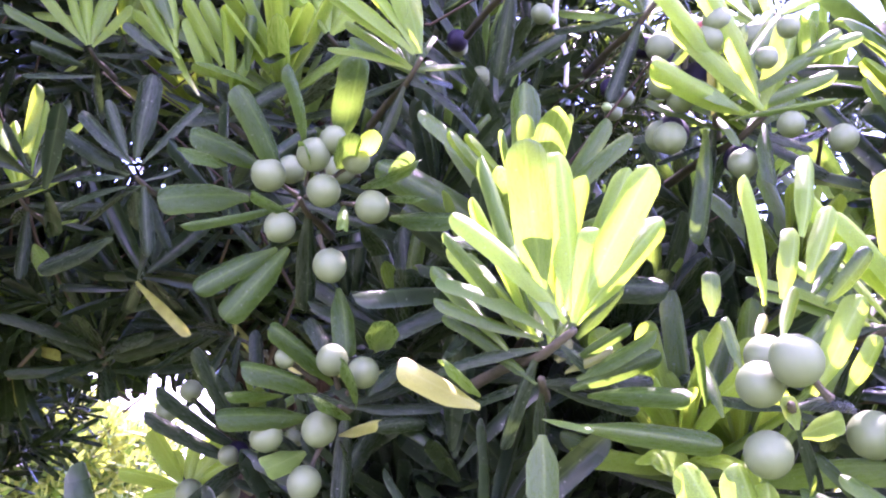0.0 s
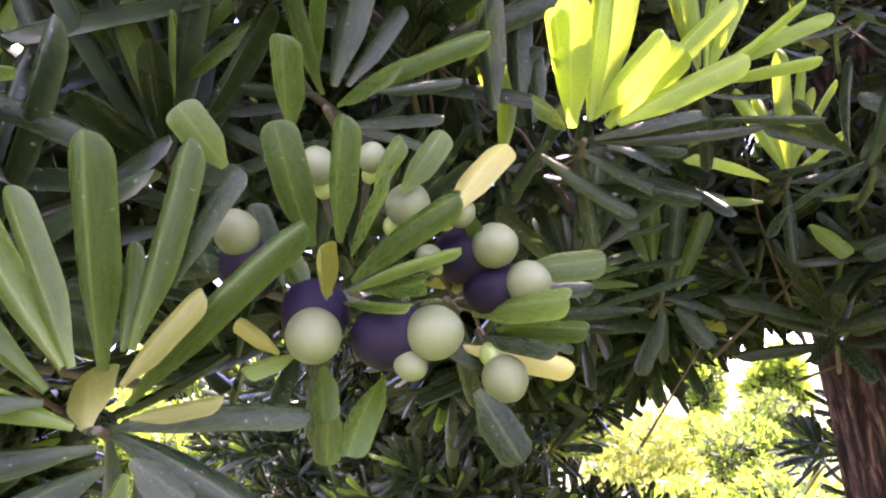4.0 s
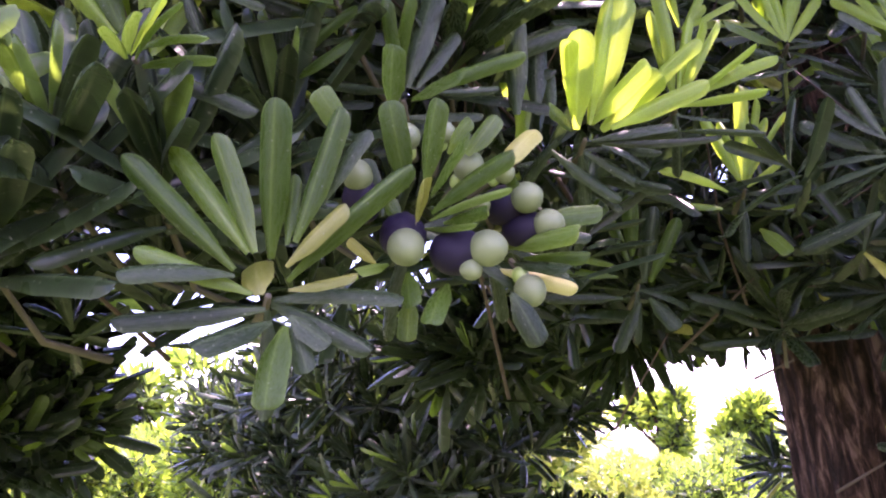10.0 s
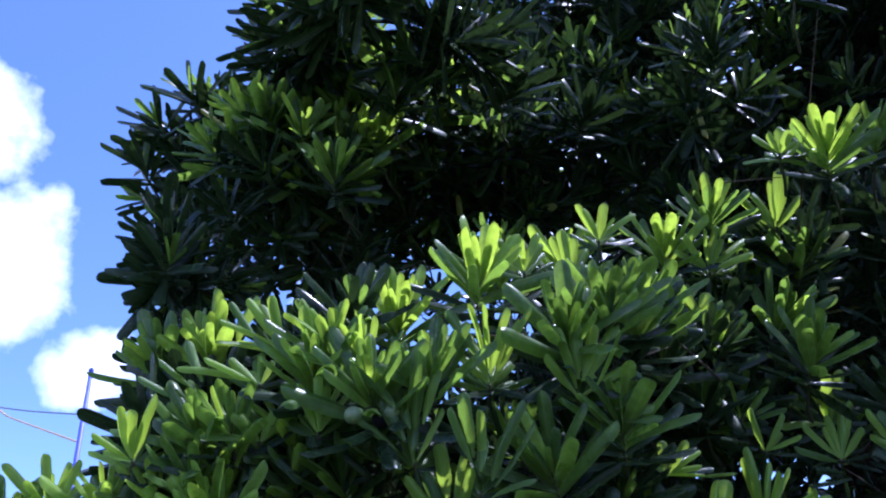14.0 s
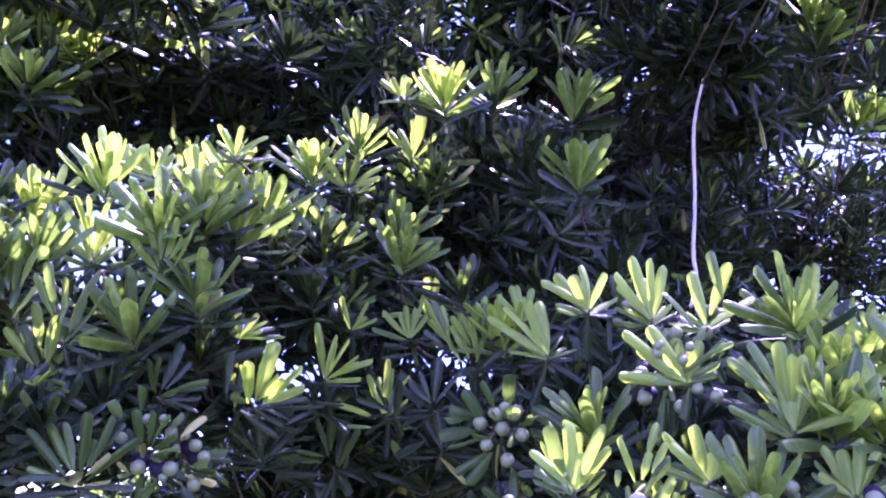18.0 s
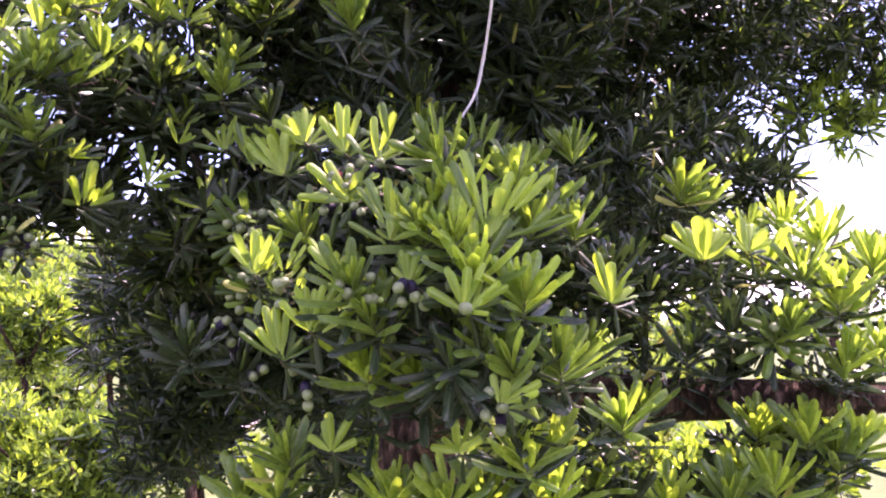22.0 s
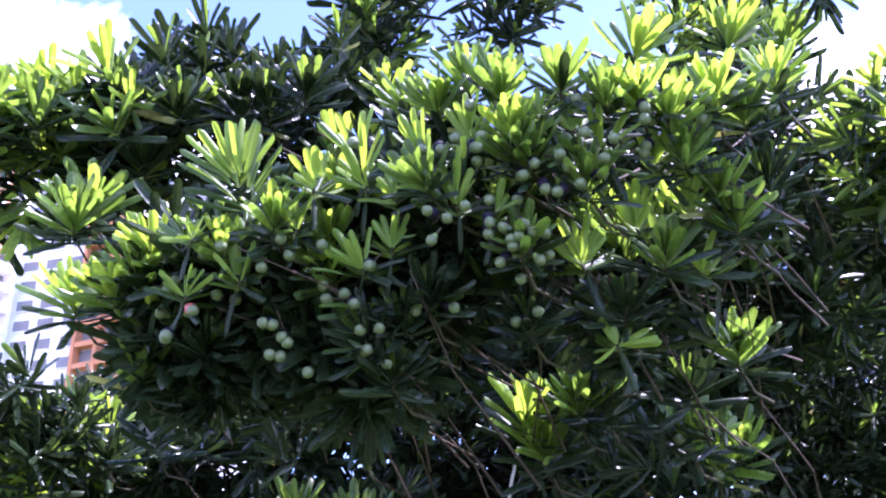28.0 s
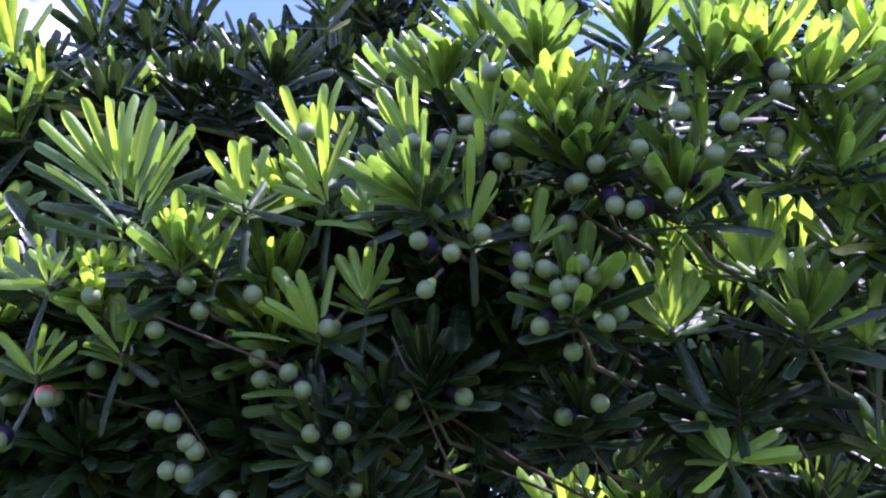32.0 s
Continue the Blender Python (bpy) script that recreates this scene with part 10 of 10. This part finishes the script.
furrowed("trunk", [(-0.174, 1.020, -0.05, 0.11), (-0.184, 1.010, 0.3, 0.08), (-0.179, 1.000, 0.9, 0.07), (-0.174, 1.000, 1.4, 0.068), (-0.189, 1.010, 1.8, 0.062), (-0.18, 1.05, 2.2, 0.05), (-0.05, 1.1, 2.6, 0.04), (0.1, 1.2, 3.0, 0.02)], "dark reddish-brown furrowed trunk")
limb("limb", [(-0.17, 1.0, 1.3, 0.045), (0.05, 0.86, 1.44, 0.036), (0.32, 0.82, 1.42, 0.032), (0.46, 0.85, 1.42, 0.028), (0.66, 0.92, 1.42, 0.02), (0.82, 1.0, 1.46, 0.008)])
limb("limb", [(-0.18, 1.03, 1.9, 0.04), (0.1, 1.3, 2.4, 0.034), (0.45, 1.45, 2.45, 0.028), (0.85, 1.6, 2.5, 0.015)])
limb("limb", [(-0.17, 1.03, 2.0, 0.035), (-0.33, 0.98, 2.12, 0.02), (-0.5, 0.9, 2.22, 0.012), (-0.62, 0.85, 2.26, 0.007)])
limb("limb", [(-0.14, 1.05, 2.2, 0.03), (0.05, 1.15, 2.5, 0.02), (0.3, 1.2, 2.7, 0.012)])

# pale hanging root
_rp, _rr = curve_points([(0.19, 0.73, 2.16, 0.0018), (0.166, 0.723, 2.087, 0.0022), (0.15, 0.716, 1.98, 0.0023), (0.137, 0.709, 1.91, 0.0026), (0.138, 0.68, 1.865, 0.002), (0.13, 0.64, 1.82, 0.0018)], 8)
part("aerial_root", tube(bmesh.new(), _rp, _rr, 7, 0.12, random.Random(3)), ROOTM, tree, "pale grey hanging aerial root")


# ---- ground and distance ----
GRASS = mottled("grass", (0.03, 0.055, 0.012), (0.10, 0.13, 0.03), 4.0, 0.95, 0.6, 0.05)
bm = bmesh.new()
_n = 40
_v = [[bm.verts.new(((i - _n / 2) ** 3 * 0.35, (j - _n / 2) ** 3 * 0.35, 0.0)) for j in range(_n + 1)] for i in range(_n + 1)]
for i in range(_n):
    for j in range(_n):
        bm.faces.new((_v[i][j], _v[i + 1][j], _v[i + 1][j + 1], _v[i][j + 1]))
tagged(part("ground", bm, GRASS), "lawn and planted ground", "ground", kind="structure")
CONCRETE = mottled("pale_pavement", (0.42, 0.36, 0.33), (0.55, 0.48, 0.45), 6.0, 0.9, 0.2, 0.01)
WHITE = mottled("white_paint", (0.74, 0.74, 0.75), (0.84, 0.84, 0.84), 1.2, 0.7, 0.1, 0.01)
GREY = mottled("grey_plaster", (0.30, 0.31, 0.33), (0.42, 0.43, 0.45), 1.5, 0.8, 0.1, 0.01)
ORANGE = mottled("orange_paint", (0.48, 0.20, 0.09), (0.58, 0.27, 0.13), 1.0, 0.7, 0.1, 0.01)
DARKGLASS = mottled("window_glass", (0.15, 0.16, 0.175), (0.27, 0.28, 0.29), 0.6, 0.25, 0.0)
BLUE = mottled("blue_paint", (0.06, 0.07, 0.42), (0.10, 0.12, 0.55), 20, 0.5, 0.1, 0.002)
METAL = mottled("dark_metal", (0.05, 0.05, 0.055), (0.11, 0.11, 0.115), 20, 0.5, 0.1, 0.002)
CABLE = mottled("orange_sheath", (0.42, 0.26, 0.10), (0.55, 0.36, 0.16), 20, 0.6, 0.1, 0.002)

# paved walk through the lawn
bm = bmesh.new()
box(bm, -34, 6, -1.3, 1.3, -0.1, 0.03)
_walk = tagged(part("pavement", bm, CONCRETE), "pale pinkish paved walk through the lawn", "pavement", kind="structure")
_walk.matrix_basis = pose(-9.0, 11.5, 0, 0, 0, 32)


def shrub(x, y, z, r, tone):
    """A clipped round shrub or small tree: short trunk, forked limbs, crown of strap leaves in clumps."""
    rng = random.Random(int(abs(x * 71 + y * 13 + z * 7) * 100))
    thing = tagged(new("shrub"), "clipped yellow-green shrub in full sun" if tone in "ys" else "grey-green small tree behind the lawn", "shrub", "shrubs beyond the tree")
    thing.location = (x, y, 0)
    bm = bmesh.new()
    top = max(z, 0.35)
    pts, rad = curve_points([(0.02, 0, -0.05, 0.05), (0, 0.02, top * 0.5, 0.034), (-0.04, 0, top, 0.016)], 5)
    tube(bm, pts, rad, 9, 0.06, rng)
    part("trunk", bm, BARK, thing)
    for k in range(4):
        a = k * 1.6 + rng.random()
        bm = bmesh.new()
        pts, rad = curve_points([(0, 0, top * 0.75, 0.02), (math.cos(a) * r * .4, math.sin(a) * r * .4, top * 0.95, 0.013), (math.cos(a) * r * .75, math.sin(a) * r * .75, top + r * .2, 0.008)], 4)
        tube(bm, pts, rad, 7, 0.05, rng)
        part("limb", bm, BARK, thing)
    leaves = []
    big = 0.075 if r < 0.7 else 0.1
    heaps = [(rng.uniform(-.55, .55) * r, rng.uniform(-.55, .55) * r, rng.uniform(-.45, .5) * r, rng.uniform(.4, .62) * r) for _ in range(7)]
    for k in range(int(620 * min(r / 0.5, 1.4))):
        hx, hy, hz, hr = heaps[k % 7]
        v = np.array((rng.gauss(0, 1), rng.gauss(0, 1), rng.gauss(0.2, 1)))
        v /= np.linalg.norm(v)
        q = np.array((hx, hy, top + hz)) + v * hr * rng.uniform(0.6, 1.05) * (1, 1, 0.8)
        if q[2] < 0.05:
            continue
        leaves += rosette(q, v + np.array((0, 0, 0.7)), big * rng.uniform(.8, 1.3), 9, tone if rng.random() < 0.85 else "m", rng)
    ob = new("crown", joined_leaves("crown", leaves, TINY, rng))
    ob.parent = thing
    return thing


def far_tree(x, y, h, seed):
    """A tree at the far side of the park: trunk, limbs, and a broken crown of leaf sprays."""
    rng = random.Random(seed)
    thing = tagged(new("park_tree"), "sunlit broad-leaved park tree far behind the lawn", "tree", "far park trees")
    thing.location = (x, y, 0)
    pts, rad = curve_points([(0, 0, -0.1, 0.22), (0.1, 0.05, h * .4, 0.16), (-0.1, 0.1, h * .8, 0.05)], 4)
    part("trunk", tube(bmesh.new(), pts, rad, 9, 0.05, rng), BARK, thing)
    leaves = []
    heaps = [(rng.uniform(-.3, .3) * h, rng.uniform(-.3, .3) * h, rng.uniform(.35, .88) * h, rng.uniform(.12, .2) * h) for _ in range(11)]
    for hx, hy, hz, hr in heaps:
        pts, rad = curve_points([(0, 0, h * .35, 0.07), (hx * .5, hy * .5, (hz + h * .3) * .5, 0.05), (hx, hy, hz, 0.02)], 3)
        part("limb", tube(bmesh.new(), pts, rad, 6, 0.05, rng), BARK, thing)
        for k in range(40):
            v = np.array((rng.gauss(0, 1), rng.gauss(0, 1), rng.gauss(0.2, 1)))
            v /= np.linalg.norm(v)
            leaves += rosette(np.array((hx, hy, hz)) + v * hr * rng.uniform(.5, 1.05), v + np.array((0, 0, .5)), 0.36 * rng.uniform(.7, 1.3), 9, rng.choice("myy"), rng)
    ob = new("crown", joined_leaves("crown", leaves, TINY, rng))
    ob.parent = thing


_r = random.Random(5)
for _k in range(26):
    _b, _d = radians(-32 + _k * 5.2 + _r.uniform(-1.5, 1.5)), _r.uniform(26, 44)
    far_tree(-math.sin(_b) * _d, math.cos(_b) * _d, _r.uniform(3.2, 5.4) * _d / 34, 100 + _k)

for _x, _y, _h, _s in ((-17.0, 10.3, 4.3, 301), (-16.0, 11.2, 3.9, 302), (-14.6, 12.6, 4.1, 303)):
    far_tree(_x, _y, _h, _s)


# ---- towers ----
def at_bearing(b, d):
    return Vector((0.9 - d * math.sin(radians(b)), d * math.cos(radians(b)), 0))


def facade(parent, a, b, kind, floors=25, storey=3.04, depth=1.2):
    """One face of a tower from a to b, storey by storey; pieces share meshes."""
    d = b - a
    w = d.length
    turn = Matrix.Translation(a) @ Matrix.Rotation(math.atan2(d.y, d.x), 4, "Z")

    def piece(name, x0, x1, y0, y1, z0, z1, mat):
        bm = bmesh.new()
        box(bm, x0, x1, y0, y1, z0, z1)
        me = bpy.data.meshes.new(name)
        bmesh.ops.recalc_face_normals(bm, faces=bm.faces)
        bm.to_mesh(me); bm.free()
        me.materials.append(mat)
        return me

    def put(name, me, z, x=0.0):
        child(name, me, parent, turn @ Matrix.Translation((x, 0, z)))

    put("wall", piece("wall", 0, w, 0.9, 6, 0, floors * storey, GREY if kind == "bands" else WHITE), 0)
    if kind == "bands":
        spandrel = piece("spandrel", 0, w, 0.0, 0.9, 0, 1.45, WHITE)
        win = piece("window", 0, 2.2, 0.75, 0.9, 0, 1.2, DARKGLASS)
        for f in range(floors):
            put("spandrel", spandrel, f * storey)
            for x in (w * .12, w * .36, w * .72):
                put("window", win, f * storey + 1.6, x)
        put("pier", piece("pier", 0, 1.1, -0.5, 0.9, 0, floors * storey + 0.6, GREY), 0, w * .6)
        put("pier", piece("pier", 0, 0.7, -0.1, 0.9, 0, floors * storey, WHITE), 0, w - 0.7)
    elif kind == "orange":
        band = piece("balcony_front", 0, w, -0.5, 0.9, 0, 0.7, ORANGE)
        win = piece("window", 0.4, w - 0.4, 0.7, 0.9, 0, 2.0, DARKGLASS)
        for f in range(floors):
            put("balcony_front", band, f * storey)
            put("window", win, f * storey + 0.85)
        for x in (0.0, w * .45, w - 0.6):
            put("pier", piece("pier", 0, 0.55, -0.6, 0.9, 0, floors * storey, ORANGE), 0, x)
    elif kind == "windows":
        win = piece("window", 0, w * .2, 0.72, 0.91, 0, 1.5, DARKGLASS)
        sill = piece("sill", 0, w * .22, 0.6, 0.9, 0, 0.15, WHITE)
        for f in range(floors):
            for x in (w * .1, w * .42, w * .76):
                put("window", win, f * storey + 0.9, x)
                put("sill", sill, f * storey + 0.72, x)
    else:
        slab = piece("balcony_front", 0, w, -1.2, 0.9, 0, 0.95, WHITE)
        rec = piece("window", w * .05, w * .95, 0.6, 0.9, 0, 1.9, DARKGLASS)
        for f in range(floors):
            put("balcony_front", slab, f * storey)
            put("window", rec, f * storey + 1.0)
        for x, m in ((0.0, WHITE), (w * .35, ORANGE), (w * .7, ORANGE), (w - 0.8, WHITE)):
            put("pier", piece("pier", 0, 0.6, -1.3, 0.9, 0, floors * storey, m), 0, x)


tower = tagged(new("apartment_tower"), "white high-rise flats with orange balconies and banded side", "building")
_c = at_bearing(76.5, 110)
_end = _c + Vector((-0.366, 0.93, 0)) * 21.5
facade(tower, _c, _end, "bands")
_b1, _b2, _b3, _b4 = at_bearing(79.6, 115.5), at_bearing(84.0, 122), at_bearing(89.5, 113), at_bearing(97, 110)
facade(tower, _b1, _c, "orange")
facade(tower, _b2, _b1, "windows")
facade(tower, _b3, _b2, "balconies", 28)
facade(tower, _b4, _b3, "orange", 28)

block = tagged(new("banded_block"), "white banded block with a grey pier in front of the tower", "building")
_q0, _q1 = at_bearing(88, 58), at_bearing(75.3, 66)
facade(block, _q0, _q1, "bands", 6, 3.0)


# ---- poles and cables ----
def pole(name, x, y, h, r, mat, label, cat):
    thing = tagged(new(name), label, cat)
    thing.location = (x, y, 0)
    part("shaft", tube(bmesh.new(), [(0, 0, 0), (0, 0, h * .5), (0, 0, h)], [r, r * .95, r * .85], 14), mat, thing)
    part("base", tube(bmesh.new(), [(0, 0, 0), (0, 0, 0.12)], [r * 2.2, r * 1.9], 14), mat, thing)
    part("cap", tube(bmesh.new(), [(0, 0, h), (0, 0, h + r)], [r * 1.2, r * .5], 14), mat, thing)
    return thing


pole("blue_pole", -12.2, 6.9, 6.5, 0.045, BLUE, "slim blue painted steel pole in the park", "pole")
_b = pole("bollard_light", -8.2, 5.9, 0.9, 0.07, METAL, "short dark bollard light beside the walk", "lamp")
part("lens", tube(bmesh.new(), [(0, 0, .72), (0, 0, .86)], [0.075, 0.075], 14), WHITE, _b, "pale frosted lens")

cable = tagged(new("overhead_cable"), "pair of sagging overhead cables, one orange and one black", "cable")
_l, _p = Vector((-52.1, 11.2, 18.8)), Vector((-20.7, 8.78, 8.31))
for _nm, _mt, _z, _rd in (("orange_line", CABLE, 5.3, 0.016), ("black_line", METAL, 5.75, 0.012)):
    pts, rad = curve_points([(*_l, _rd * 3), (-36.0, 9.95, 13.2, _rd * 2), (*_p, _rd * 1.4), (-16.2, 7.75, 6.78 + 0.4 * (_z - 5.5), _rd * 1.1), (-12.2, 6.9, _z, _rd)], 8)
    part(_nm, tube(bmesh.new(), pts, rad, 6), _mt, cable)
part("hanger", tube(bmesh.new(), [_p + Vector((0, 0, -0.05)), _p + Vector((-0.2, 0.1, -0.5)), _p + Vector((-0.4, 0.25, -1.05))], [0.014, 0.012, 0.010], 6), METAL, cable)
part("clamp", tube(bmesh.new(), [_p + Vector((0, 0, -0.1)), _p + Vector((0, 0, 0.1))], [0.05, 0.045], 8), METAL, cable)

# clipped shrubs and trees beyond
shrub(-2.27, 4.27, 1.71, 0.50, 's')
shrub(-2.18, 4.71, 1.61, 0.50, 's')
shrub(-0.77, 4.66, 0.74, 0.50, 'y')
shrub(-1.76, 5.27, 0.65, 0.50, 'y')
shrub(-3.03, 5.71, 0.69, 0.50, 'y')
shrub(-3.15, 4.49, 0.71, 0.45, 'm')
shrub(-3.90, 4.06, 0.74, 0.45, 'y')
shrub(0.13, 5.16, 0.74, 0.50, 'y')
shrub(-4.20, 3.30, 0.66, 0.50, 'y')
shrub(-2.65, 4.76, 0.53, 0.50, 'y')
shrub(-1.67, 4.99, 0.56, 0.50, 'y')
shrub(-2.65, 5.10, 1.63, 0.50, 'y')
shrub(-5.78, 3.97, 1.71, 0.60, 'y')
shrub(-5.61, 4.68, 1.57, 0.50, 'y')
shrub(-3.76, 3.83, 1.55, 0.40, 'y')
shrub(-3.55, 10.05, 1.01, 0.50, 'y')
shrub(-3.39, 12.54, 0.80, 0.60, 'y')
shrub(-2.80, 14.04, 0.73, 0.80, 'm')
shrub(-4.08, 8.43, 1.59, 0.60, 'm')
shrub(-4.18, 1.86, 1.42, 0.55, 's')
shrub(-4.25, 2.36, 1.31, 0.33, 's')
shrub(-7.31, 3.69, 1.85, 0.50, 's')
shrub(-7.32, 5.58, 1.01, 0.70, 'm')
shrub(-5.33, 4.43, 0.64, 0.45, 's')
shrub(-8.74, 5.95, 0.91, 0.70, 's')
shrub(-4.68, 3.28, 0.66, 0.40, 's')
shrub(-4.98, 1.81, 1.24, 0.50, 's')
shrub(-2.80, 1.28, 0.84, 0.40, 's')
shrub(-3.20, 5.59, 0.89, 0.50, 'm')
shrub(-2.79, 7.35, 0.88, 0.60, 's')
shrub(-1.99, 8.10, 0.81, 0.60, 'm')
shrub(-1.28, 4.09, 0.82, 0.30, 's')
shrub(-0.90, 4.46, 0.70, 0.30, 's')
shrub(-4.47, 3.16, 0.81, 0.50, 'y')
shrub(-10.38, 7.21, 2.08, 1.10, 'm')
shrub(-0.30, 4.01, 0.71, 0.30, 'y')
shrub(-0.78, 4.44, 0.64, 0.30, 'y')
shrub(-2.46, 4.67, 1.62, 0.45, 'y')
shrub(-5.84, 5.00, 1.61, 0.60, 'y')
shrub(-0.19, 4.01, 0.79, 0.35, 'y')
shrub(-1.81, 5.39, 0.79, 0.35, 'y')


# ---- tufts of grass in the lawn about the tree ----
_rg = random.Random(17)
_tufts = []
for _k in range(2600):
    _x, _y = _rg.uniform(-4.5, 4.5), _rg.uniform(-2.5, 5.5)
    for _j in range(5):
        _d = np.array((_rg.gauss(0, .45), _rg.gauss(0, .45), 1.0))
        _tufts.append((np.array((_x + _rg.gauss(0, .02), _y + _rg.gauss(0, .02), -0.01)), frame_of(_d, np.array((_rg.gauss(0, 1), _rg.gauss(0, 1), .1))), _rg.uniform(.05, .12), 0.35, _rg.choice((1, 5, 7))))
tagged(new("grass", joined_leaves("grass", _tufts, TINY, _rg)), "short green tufts of lawn grass", kind="stuff")
